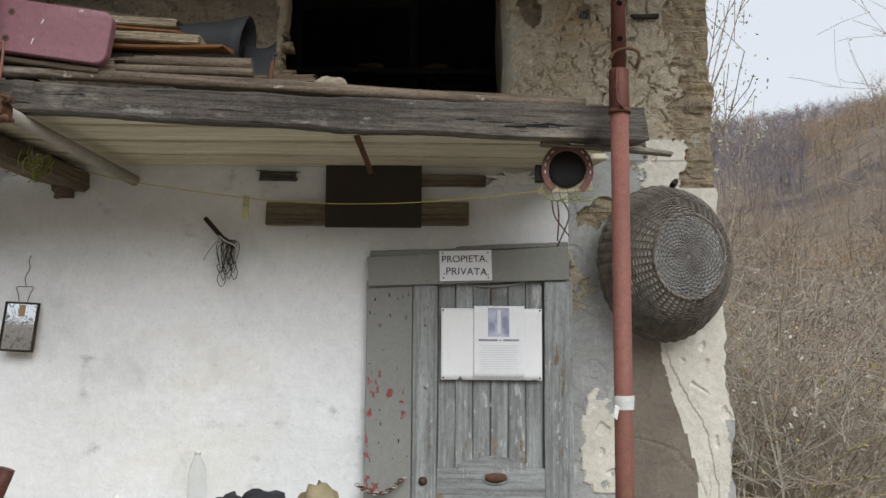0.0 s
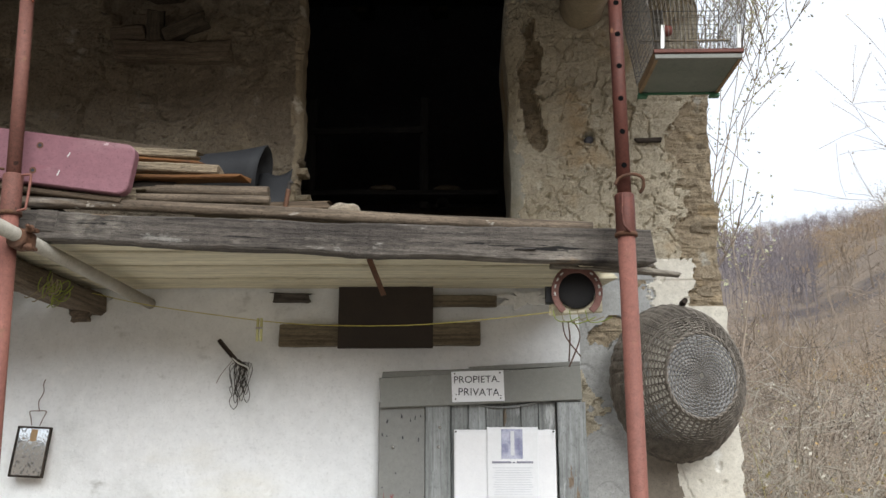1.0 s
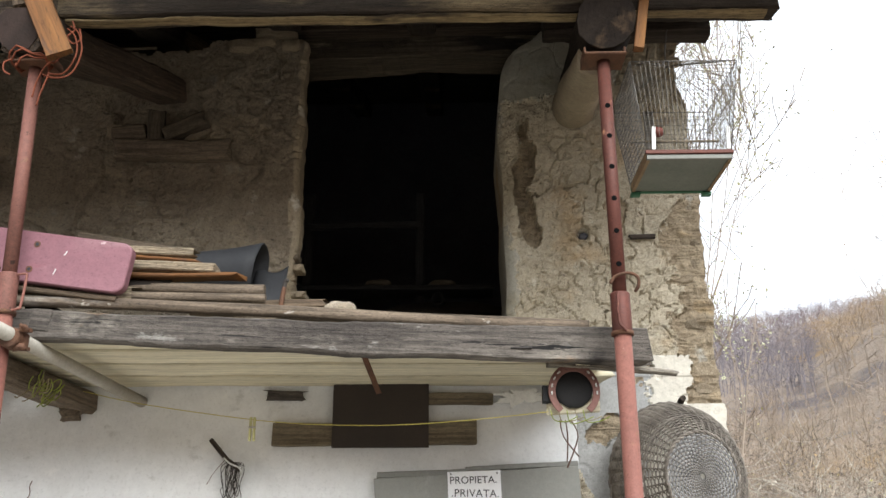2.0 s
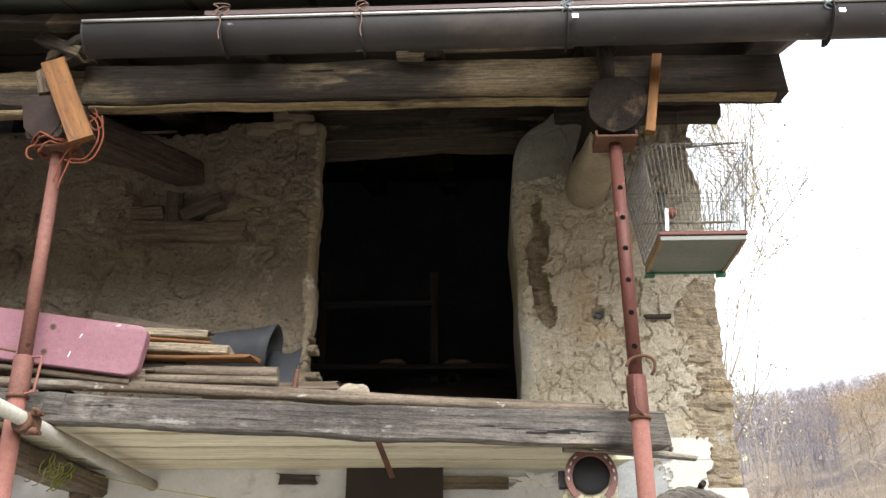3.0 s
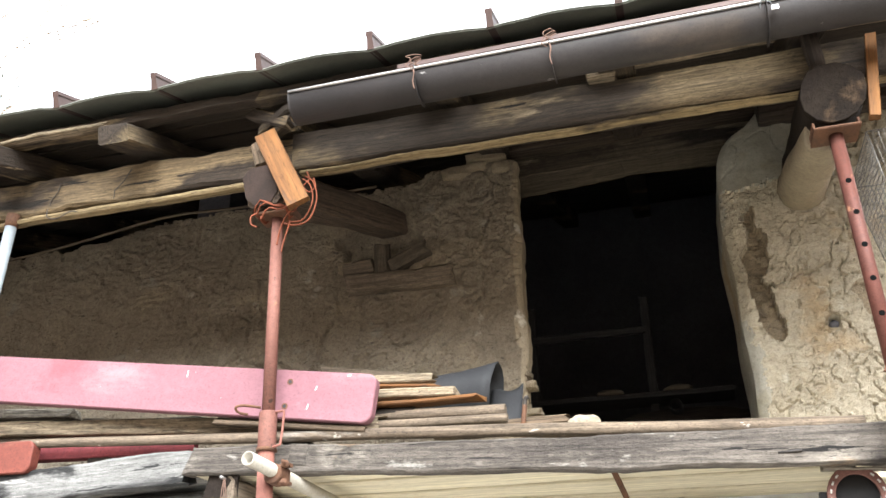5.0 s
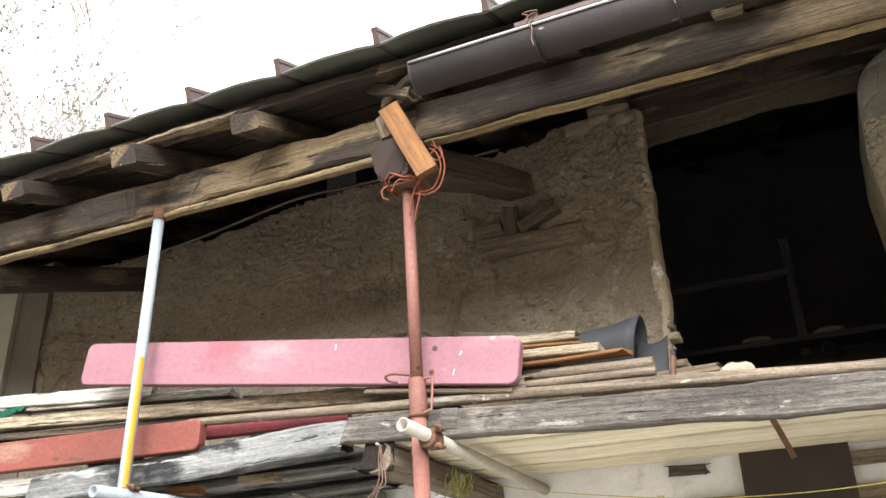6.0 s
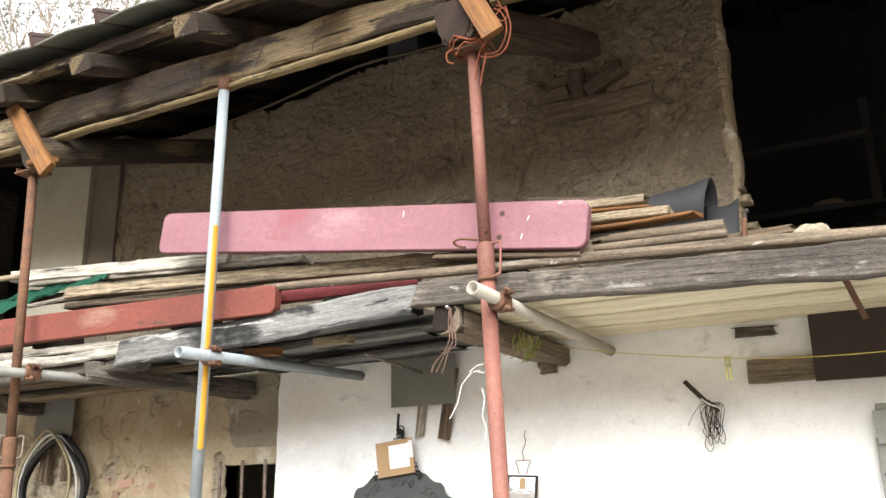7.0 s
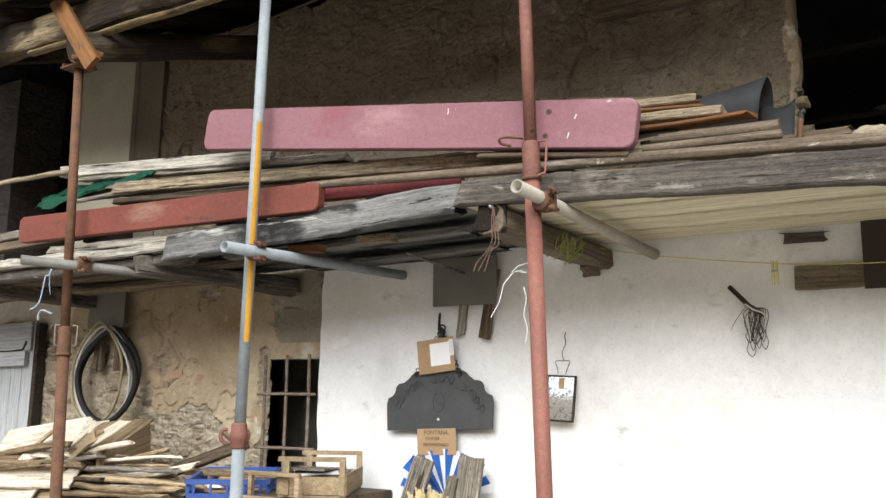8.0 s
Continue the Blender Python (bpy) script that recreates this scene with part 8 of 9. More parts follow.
for k, (a, b) in enumerate(((cage_pt(0, 0, 1), cage_pt(1, 0, 1)), (cage_pt(0, 1, 1), cage_pt(1, 1, 1)), (cage_pt(0, 0, 1), cage_pt(0, 1, 1)), (cage_pt(1, 0, 1), cage_pt(1, 1, 1)), (cage_pt(0, 0, 0), cage_pt(0, 0, 1)), (cage_pt(1, 0, 0), cage_pt(1, 0, 1)), (cage_pt(1, 1, 0), cage_pt(1, 1, 1)), (cage_pt(0, 1, 0), cage_pt(0, 1, 1)))):
    tube("frame_wire", [a, b], 0.0017, M_CAGE_WIRE, cage, n=6, up=(0.2, 0.1, 1))
tube("perch", [cage_pt(0.0, 0.55, 0.35), cage_pt(1.0, 0.55, 0.35)], 0.005, M_PALE_PLANK, cage, n=8)
boxed("back_slat", 0.80, 0.840, CY1 + 0.046, CY1 + 0.054, 3.04, 3.38, M_GREY_PLANK, cage, "grey wooden slat", c=0.002)
blob("feeder", (0.792, 2.90, 3.17), (0.022, 0.018, 0.022), M_RED, cage, "small red feeder cup", seed=2, lump=0.1)
tube("ring", [(0.855 + 0.012 * math.cos(a), 2.93, 3.476 + 0.012 * math.sin(a)) for a in [2 * math.pi * q / 14 for q in range(14)]], 0.0025, M_DARK_WIRE, cage, n=6, closed=True)
tube("hook", [(0.855, 2.93, 3.486), (0.852, 2.915, 3.53), (0.858, 2.88, 3.60)], 0.0025, M_DARK_WIRE, cage, n=6)

# socket and iron pin in the pier
hole = blob("wall_socket", (0.630, 3.792, 3.078), (0.022, 0.014, 0.022), M_INTERIOR, seed=2, lump=0.2)
tagged(hole, "small dark socket in the pier render", "hole", kind="structure")
pin_w = plank("iron_pin", (0.83, 3.732, 3.055), (0.945, 3.732, 3.058), 0.022, 0.016, M_DARK_WOOD, seed=371, wear=0.003)
tagged(pin_w, "dark timber peg set in the pier", "peg")
# timber stub, stones and niche under the left-hand corbel log
stub_b = plank("bearing_board", (-1.580, 3.728, 3.512), (-1.040, 3.728, 3.512), 0.100, 0.07, M_DUSTY, seed=372, wear=0.018, c=0.014, jag=0.02)
for k, (p0, p1, h, w, mt, up_) in enumerate((((-1.40, 3.745, 3.565), (-1.41, 3.745, 3.735), 0.07, 0.075, M_LINTEL, (0, -1, 0.1)), ((-1.36, 3.745, 3.595), (-1.17, 3.755, 3.685), 0.10, 0.07, M_LINTEL, (0, -1, 0.1)), ((-1.62, 3.75, 3.60), (-1.46, 3.75, 3.612), 0.105, 0.07, M_DUSTY, (0, 0, 1)))):
    tagged(plank("packing_block", p0, p1, h, w, mt, up=up_, seed=580 + k, wear=0.014, c=0.016, jag=0.02), "old timber block packed below the log", "block")
tagged(stub_b, "old timber bearing board set in the wall", "board", kind="structure")

# ---- the corner at the left: window, hose, door, crates and wood ----
window = thing("window_1", (-3.39, 3.78, WIN_B), "small deep window with a rusty iron grille and dark within", "window", kind="structure")
for x in (-3.581, -3.423, -3.265):
    tube("bar", [(x, 3.712, WIN_B - 0.06), (x + 0.004, 3.712, 1.55), (x, 3.712, WIN_T + 0.02)], 0.0092, M_BAR, window, n=8)
for z in (1.397, 1.688):
    tube("bar", [(-3.62, 3.700, z), (-3.40, 3.700, z + 0.002), (-3.205, 3.700, z)], 0.0085, M_BAR, window, n=8)
hoses = thing("hose_coil", (-4.94, 3.66, 1.45), "coiled black tyre, pale tubing and tan hose hung on the wall", "hose")


def loop(name, cx, cz, w, h, r, y, material, label="", lean=0.0, pinch=0.0, seed=0):
    pts = []
    for q in range(40):
        a = 2 * math.pi * q / 40
        x = cx + w * math.cos(a) * (1 - pinch * max(0.0, math.sin(a)) ** 2) + lean * math.sin(a)
        z = cz + h * math.sin(a)
        pts.append((x, y - 0.015 * math.cos(a + seed) + 0.008 * math.sin(3 * a + seed), z))
    return tube(name, pts, r, material, hoses, label, n=10, up=(0, 1, 0), closed=True)


loop("tyre", -4.880, 1.800, 0.285, 0.296, 0.019, 3.68, M_LEATHER, "black rubber tyre", 0.0, 0.36, 1)
loop("tyre", -4.850, 1.785, 0.262, 0.282, 0.017, 3.64, M_LEATHER, "black rubber tyre", -0.02, 0.42, 2)
loop("tubing", -4.90, 1.800, 0.262, 0.300, 0.009, 3.66, M_HOSE_PALE, "grey white tubing", 0.02, 0.46, 3)
loop("tubing", -4.88, 1.800, 0.250, 0.305, 0.008, 3.635, M_HOSE_PALE, "grey white tubing", -0.01, 0.54, 4)
loop("hose", -4.91, 1.815, 0.255, 0.318, 0.008, 3.615, M_HOSE_TAN, "tan garden hose", 0.02, 0.66, 5)
cover2 = thing("sheet_cover", (-4.95, 3.70, 2.09), "grey sheet metal cover with timber brackets behind the hose", "sheet")
boxed("sheet", -5.135, -4.785, 3.690, 3.700, 2.10, 2.33, M_GREY_SHEET, cover2, c=0.002)
for x in (-5.02, -4.82):
    plank("bracket", (x, 3.715, 2.10), (x - 0.01, 3.715, 1.83), 0.03, 0.075, M_OLD_WOOD, cover2, up=(0, -1, 0), seed=int(-x * 10))

ldoor = thing("door_2", (-6.2, 3.70, 0.04), "weathered grey plank door with a carved rail", "door", kind="structure")
for i in range(9):
    x0 = -6.78 + i * 0.12
    plank("board", (x0 + 0.058, 3.715, 0.05), (x0 + 0.058, 3.715, 2.165), 0.025, 0.114, M_DOOR_SUNLIT, ldoor, up=(0, -1, 0), seed=390 + i, wear=0.003, jag=0.006)
plank("top_rail", (-6.78, 3.69, 2.05), (-5.715, 3.69, 2.07), 0.20, 0.025, M_DOOR_SUNLIT, ldoor, seed=401, wear=0.003)
plank("rail", (-6.78, 3.675, 1.90), (-5.74, 3.675, 1.915), 0.10, 0.03, M_DOOR_SUNLIT, ldoor, seed=402, wear=0.003)
tube("carved_line", [(-6.2 + 0.45 * k / 12, 3.673, 1.985 - 0.02 * math.sin(math.pi * k / 12) + (0.05 if k == 12 else 0)) for k in range(13)], 0.008, M_DARK_WOOD, ldoor, n=6)
boxed("jamb", -5.70, -5.66, 3.70, 3.76, 0.04, 2.16, M_DARK_WOOD, ldoor)

# a low rendered ledge on which the wood and the crates stand
tagged(boxed("ledge", -6.6, -0.45, 2.92, 3.72, 0.03, 0.93, M_TAN, c=0.03), "low rough rendered ledge along the wall", "ledge", kind="structure")

rng = random.Random(77)
heap = [  # boards of the wood heap: ends, thickness, width, lean, material
    ((-4.95, 3.04, 1.36), (-4.22, 3.02, 1.45), 0.022, 0.26, (0, -0.8, 0.6), M_SUNLIT_BOARD), ((-5.05, 2.97, 1.24), (-4.12, 2.95, 1.29), 0.025, 0.20, (0.1, -0.85, 0.5), M_SUNLIT_BOARD),
    ((-4.32, 2.95, 1.34), (-4.07, 2.97, 1.50), 0.020, 0.06, (0, -0.7, 0.7), M_SUNLIT_BOARD), ((-4.24, 2.93, 1.31), (-4.01, 2.94, 1.46), 0.020, 0.07, (0.2, -0.8, 0.5), M_CRATE),
    ((-5.30, 2.96, 1.13), (-4.42, 2.93, 1.17), 0.022, 0.24, (0.1, -0.75, 0.6), M_SUNLIT_BOARD), ((-4.86, 2.95, 1.07), (-4.30, 2.92, 1.12), 0.02, 0.14, (0, -0.8, 0.5), M_CRATE), ((-4.50, 2.96, 1.40), (-4.36, 2.97, 1.50), 0.018, 0.05, (0, -0.6, 0.8), M_FIREWOOD), ((-5.3, 2.98, 1.30), (-4.4, 2.96, 1.33), 0.03, 0.12, (0, -0.4, 0.9), M_FIREWOOD),
]
for i, (p0, p1, h, w, up_, mt) in enumerate(heap):
    tagged(plank("board", p0, p1, h, w, mt, seed=410 + i, wear=0.008, jag=0.03, up=up_), "pale broken crate board on the wood heap", "board", "boards on the wood heap")
old_box = thing("wooden_crate", (-4.1, 3.2, 1.28), "collapsed old brown wooden crate lying on the heap", "crate")
for k in range(5):                      # its boards run back and rise towards the wall
    x = -4.56 + 0.125 * k
    plank("board", (x + 0.03, 2.95 - 0.02 * (k % 2), 1.340 + 0.008 * k), (x - 0.16, 3.42, 1.505 + 0.006 * k), 0.016, 0.118, (M_SUNLIT_BOARD, M_SUNLIT_BOARD, M_FIREWOOD, M_SUNLIT_BOARD, M_FIREWOOD)[k], old_box, seed=503 + k, wear=0.005, jag=0.03, up=(0.1, -0.4, 1))
plank("side", (-3.98, 2.95, 1.335), (-4.155, 3.42, 1.420), 0.075, 0.02, M_CRATE, old_box, "brown side board", seed=501, wear=0.004, jag=0.01, high1=0.22)
plank("brace", (-4.22, 2.93, 1.33), (-4.30, 3.20, 1.47), 0.03, 0.05, M_FIREWOOD, old_box, seed=510, wear=0.006, jag=0.02)
for k in range(9):                      # long split lengths in front of the crates
    x0, z = -4.25 + 0.07 * (k % 4) - 0.05 * (k % 3), 1.06 + 0.028 * k
    tagged(plank("firewood", (x0, 2.93 + 0.02 * (k % 3), z), (x0 + 0.75 + 0.09 * (k % 3), 2.95 + 0.03 * (k % 2), z + 0.035 - 0.012 * (k % 4)), 0.026, 0.045, (M_FIREWOOD, M_CRATE, M_GREY_PLANK)[k % 3], seed=520 + k, wear=0.016, jag=0.05, c=0.014, bow=0.015 * ((k % 3) - 1)),
           "long split length of weathered firewood on the heap", "firewood", "firewood heap")
for i in range(95):
    f = i / 94
    x0 = rng.uniform(-5.3, -4.0)
    ln = rng.uniform(0.4, 1.1)
    z = 0.96 + 0.36 * (i % 13) / 12 + rng.uniform(-0.01, 0.02)
    y = 2.98 + 0.5 * rng.random() if z < 1.2 else 2.95 + 0.22 * rng.random()
    tilt = rng.uniform(-0.09, 0.11)
    tagged(plank("firewood", (x0, y, z), (x0 + ln, y + rng.uniform(-0.12, 0.12), z + tilt + 0.02), rng.uniform(0.010, 0.034), rng.uniform(0.02, 0.055), M_FIREWOOD if i % 4 else (M_GREY_PLANK, M_SUNLIT_BOARD, M_OLD_WOOD)[i // 4 % 3], seed=430 + i, wear=0.010, jag=0.05, c=0.006, bow=rng.uniform(-0.02, 0.02)),
           "split length of weathered firewood on the heap", "firewood", "firewood heap")
tagged(plank("post", (-4.35, 3.42, 1.14), (-3.55, 3.55, 1.42), 0.06, 0.07, M_OLD_WOOD, seed=470, wear=0.008), "dark old post laid behind the crates", "post")


def crate(at, sx, sy, sz, turn, name, label):
    """A slatted fruit crate: corner posts, boarded sides and a handle frame at each end."""
    c = thing(name, at, label, "crate")
    m = Matrix.Translation(at) @ pose(0, 0, 0, 0, 0, turn)

    def bx(nm, *b):
        boxed(nm, *b, M_CRATE, c, c=0.002).matrix_basis = m
    bx("bottom", -sx / 2, sx / 2, -sy / 2, sy / 2, 0.0, 0.010)
    for s in (-1, 1):
        bx("long_side", -sx / 2, sx / 2, s * sy / 2 - 0.006, s * sy / 2 + 0.006, 0.012, sz * 0.58)
        bx("short_side", s * sx / 2 - 0.006, s * sx / 2 + 0.006, -sy / 2 + 0.006, sy / 2 - 0.006, 0.012, sz * 0.50)
        bx("top_rail", s * sx / 2 - 0.012, s * sx / 2 + 0.012, -sy / 2, sy / 2, sz - 0.02, sz)
        for q in (-1, 1):
            bx("post", s * sx / 2 - 0.014, s * sx / 2 + 0.014, q * (sy / 2 - 0.025), q * (sy / 2 - 0.025) + 0.025, 0.010, sz - 0.02)
    return c, m


c1, m1 = crate((-2.825, 3.31, 1.235), 0.50, 0.30, 0.175, -62, "fruit_crate", "pale wooden fruit crate full of old newspapers")
lab = boxed("stencil", 0.06, 0.20, -0.157, -0.155, 0.03, 0.075, M_OLD_WOOD, c1, "faded brown stencil bar", c=0.001)
lab.matrix_basis = m1
rng = random.Random(5)
for k in range(9):
    q = m1 @ V((rng.uniform(-0.08, 0.1), rng.uniform(-0.04, 0.04), 0.016 + 0.012 * k))
    pp = boxed("newspaper", -0.15, 0.15, -0.10, 0.10, -0.005, 0.005, M_PAPER2 if k % 2 else M_GREY_PLANK, c=0.002)
    pp.matrix_basis = Matrix.Translation(q) @ pose(0, 0, 0, rng.uniform(-2, 2), rng.uniform(-4, 4), -62 + rng.uniform(-14, 14))
    tagged(pp, "folded grey newspaper lying in the crate", "newspaper", "newspapers in the crate")
tagged(boxed("crate_stand", -3.1, -2.62, 3.05, 3.60, 0.93, 1.235, M_OLD_WOOD, c=0.01), "dark timber block under the fruit crate", "block")

blue = thing("plastic_crate", (-3.28, 3.2, 1.08), "blue plastic crate filled with wood scraps", "crate")
m_b = Matrix.Translation((-3.24, 3.17, 1.085)) @ pose(0, 0, 0, 0, 3, -55)
bsx, bsy, bsz = 0.44, 0.36, 0.225


def bbox_(nm, *b):
    boxed(nm, *b, M_BLUE, blue, c=0.003).matrix_basis = m_b


bbox_("bottom", -bsx / 2, bsx / 2, -bsy / 2, bsy / 2, 0, 0.01)
for s in (-1, 1):
    bbox_("rim", -bsx / 2 - 0.008, bsx / 2 + 0.008, s * bsy / 2 - 0.010, s * bsy / 2 + 0.010, bsz - 0.022, bsz)
    bbox_("rim", s * bsx / 2 - 0.010, s * bsx / 2 + 0.010, -bsy / 2 + 0.01, bsy / 2 - 0.01, bsz - 0.022, bsz)
    bbox_("side", -bsx / 2, bsx / 2, s * bsy / 2 - 0.004, s * bsy / 2 + 0.004, 0.01, bsz * 0.72)
    bbox_("side", s * bsx / 2 - 0.004, s * bsx / 2 + 0.004, -bsy / 2 + 0.004, bsy / 2 - 0.004, 0.01, bsz * 0.72)
    for k in range(7):
        x = -bsx / 2 + 0.012 + (bsx - 0.024) * k / 6
        bbox_("rib", x - 0.005, x + 0.005, s * bsy / 2 - 0.008, s * bsy / 2 + 0.008, bsz * 0.72, bsz - 0.022)
    for k in range(5):
        y = -bsy / 2 + 0.03 + (bsy - 0.06) * k / 4
        bbox_("rib", s * bsx / 2 - 0.008, s * bsx / 2 + 0.008, y - 0.005, y + 0.005, bsz * 0.72, bsz - 0.022)
tagged(boxed("crate_stand", -3.5, -3.1, 3.0, 3.36, 0.93, 1.085, M_OLD_WOOD, c=0.01), "dark timber block under the plastic crate", "block")
for k in range(8):
    q0 = m_b @ V((rng.uniform(-0.17, 0.0), rng.uniform(-0.12, 0.12), 0.06 + 0.02 * k))
    q1 = m_b @ V((rng.uniform(0.05, 0.19), rng.uniform(-0.12, 0.12), 0.07 + 0.02 * k))
    tagged(plank("wood_scrap", q0, q1, 0.015, 0.09, (M_CRATE, M_CARD, M_PAPER2)[k % 3], seed=480 + k, wear=0.003), "flat scrap of wood or card in the crate", "scrap", "scraps in the crate")
small = thing("end_crate", (-2.85, 3.0, 1.16), "open end frame of a wooden fruit crate", "crate")
for b in ((-2.992, -2.972, 2.99, 3.01, 1.19, 1.33), (-2.722, -2.697, 2.99, 3.01, 1.19, 1.33), (-2.992, -2.697, 2.988, 3.008, 1.325, 1.343), (-3.02, -2.66, 2.985, 2.999, 1.16, 1.235)):
    boxed("slat", *b, M_CRATE, small, c=0.002)
boxed("slat", -2.95, -2.93, 3.0, 3.2, 0.935, 1.17, M_CRATE, small)
boxed("slat", -2.75, -2.73, 3.0, 3.2, 0.935, 1.17, M_CRATE, small)

# on the ledge below the white wall
bottle = thing("bottle", (-0.975, 3.60, 0.93), "clear ribbed plastic bottle standing on the ledge", "bottle")
bm = bmesh.new()
prof_b = [(0.034, 0.0), (0.036, 0.01), (0.036, 0.10)] + [(0.036 - 0.003 * (k % 2), 0.11 + 0.008 * k) for k in range(7)] + [(0.034, 0.17), (0.026, 0.20), (0.014, 0.225), (0.011, 0.24)]
rings = [[bm.verts.new((-0.975 + r * math.cos(2 * math.pi * k / 20), 3.60 + r * math.sin(2 * math.pi * k / 20), 0.932 + z)) for k in range(20)] for r, z in prof_b]
for r, q in zip(rings, rings[1:]):
    for j in range(20):
        bm.faces.new((r[j], r[(j + 1) % 20], q[(j + 1) % 20], q[j]))
bm.faces.new(rings[0][::-1])
body = part("body", bm, M_GLASS, bottle, smooth=True)
tube("cap", [(-0.975, 3.60, 1.170), (-0.975, 3.60, 1.186)], 0.013, M_WHITE_PLASTIC, bottle, n=14)
for i, (x, y, z, s, mt, lb) in enumerate([(-0.79, 3.42, 0.985, (0.09, 0.07, 0.058), M_TARP, "dark grey crumpled bag on the ledge"), (-0.66, 3.40, 0.99, (0.10, 0.08, 0.075), M_TARP, "dark grey crumpled bag on the ledge"),
                                          (-0.45, 3.42, 1.0, (0.075, 0.07, 0.085), M_HOSE_TAN, "olive brown crumpled bag on the ledge")]):
    tagged(blob("bag", (x, y, z), s, mt, seed=i + 5, lump=0.5, sub=3, freq=2.2), lb, "bag", "bags on the ledge")
tagged(blob("jar_lid", (-1.24, 3.45, 0.985), (0.025, 0.025, 0.06), M_WHITE_PLASTIC, seed=3, lump=0.1), "pale plastic pot on the ledge", "pot")
chair_back = log("chair_arm", (-1.66, 3.25, 0.93), (-1.585, 3.28, 1.155), 0.03, 0.028, M_PROP_DARK, seed=4, n=10)
tagged(chair_back, "reddish brown timber post with straw on the ledge", "post")

# ---- trees, thicket and woods ----
def branches(rng, base, direction, length, radius, depth, out, spread=0.6, wander=0.25, rise=0.15, kids=(3, 5), shrink=0.62, thin=0.0022):
    """Grows a limb as a chain of segments with side limbs; out collects (p0, p1, r0, r1)."""
    n = 4 if depth > 0 else 3
    p, d = V(base), V(direction).normalized()
    for i in range(n):
        d = (d + V((rng.gauss(0, wander), rng.gauss(0, wander), rng.gauss(0, wander) + rise)) * 0.5).normalized()
        q = p + d * (length / n)
        r0, r1 = max(thin, radius * (1 - 0.7 * i / n)), max(thin, radius * (1 - 0.7 * (i + 1) / n))
        out.append((p, q, r0, r1))
        if depth > 0 and i >= 1:
            for _ in range(rng.randint(*kids) if i == n - 1 else rng.randint(1, 2)):
                a = V((rng.gauss(0, 1), rng.gauss(0, 1), rng.gauss(0.2, 0.6))).normalized()
                branches(rng, q, d * (1 - spread) + a * spread, length * shrink * rng.uniform(0.7, 1.15), r1 * 0.75, depth - 1, out, spread, wander, rise, kids, shrink, thin)
        p = q
    return out


def limb_mesh(segs, sides=3):
    """Vertices and faces of tapered prisms along segments."""
    p0 = np.array([s[0] for s in segs], float)
    p1 = np.array([s[1] for s in segs], float)
    r0, r1 = np.array([s[2] for s in segs]), np.array([s[3] for s in segs])
    d = p1 - p0
    d /= np.linalg.norm(d, axis=1, keepdims=True) + 1e-9
    ref = np.where(np.abs(d[:, 2:3]) > 0.9, np.array([[1.0, 0, 0]]), np.array([[0, 0, 1.0]]))
    u = np.cross(d, ref)
    u /= np.linalg.norm(u, axis=1, keepdims=True) + 1e-9
    w = np.cross(u, d)
    v = []
    for p, r in ((p0, r0), (p1, r1)):
        for k in range(sides):
            a = 2 * math.pi * k / sides
            v.append(p + (u * math.cos(a) + w * math.sin(a)) * r[:, None])
    v = np.stack(v, 1)
    n = len(segs)
    base = np.arange(n)[:, None] * 2 * sides
    f = [base + np.array([[k, (k + 1) % sides, sides + (k + 1) % sides, sides + k]]) for k in range(sides)]
    return v.reshape(-1, 3), np.concatenate(f)


def leaf_mesh(points, size, seed):
    """Small tilted quads at points."""
    r = np.random.RandomState(seed)
    n = len(points)
    a = r.normal(size=(n, 3))
    a /= np.linalg.norm(a, axis=1, keepdims=True)
    b = np.cross(a, r.normal(size=(n, 3)))
    b /= np.linalg.norm(b, axis=1, keepdims=True) + 1e-9
    s = size * r.uniform(0.6, 1.3, (n, 1))
    p = np.asarray(points, float)
    v = np.stack([p - a * s, p + b * s * 0.55, p + a * s, p - b * s * 0.55], 1).reshape(-1, 3)
    return v, np.arange(4 * n).reshape(-1, 4)


def tree(name, at, height, label, seed, bark, leaf, leaf_n, leaf_size, depth=3, spread=0.55, kids=(2, 3), radius=None, stems=1, rise=0.15, lean=(0, 0), clear=-99.0, wide=99.0, thin=0.0032, clump=0.05):
    rng = random.Random(seed)
    t = thing(name, at, label, "tree")
    trunk, crown = [], []
    for s in range(stems):
        d = V((rng.gauss(lean[0], 0.10 * stems), rng.gauss(lean[1], 0.10 * stems), 1))
        out = branches(rng, V(at) + V((rng.gauss(0, 0.05 * (stems - 1)), rng.gauss(0, 0.05 * (stems - 1)), -0.05)), d, height * 0.55, radius or height * 0.010, depth, [], spread, 0.2, rise, kids, 0.62, thin)
        trunk += out[:4]
        crown += [o for o in out[4:] if min(o[0].x, o[1].x) > clear and max(o[0].x, o[1].x) < wide + rng.gauss(0, 0.12)]
    v, f = limb_mesh(trunk, 6)
    raw("trunk", v, f, bark, t, smooth=True)
    v, f = limb_mesh(crown, 3)
    raw("crown", v, f, bark, t, smooth=True)
    if leaf:
        tips = [s[1] for s in crown if s[3] < max(0.006, thin * 1.3)]
        tips = rng.sample(tips, min(len(tips), 1600))
        pts = [rng.choice(tips) + V((rng.gauss(0, clump), rng.gauss(0, clump), rng.gauss(0, clump))) for _ in range(leaf_n)]
        v, f = leaf_mesh(pts, leaf_size, seed)
        raw("foliage", v, f, leaf, t)
    return t


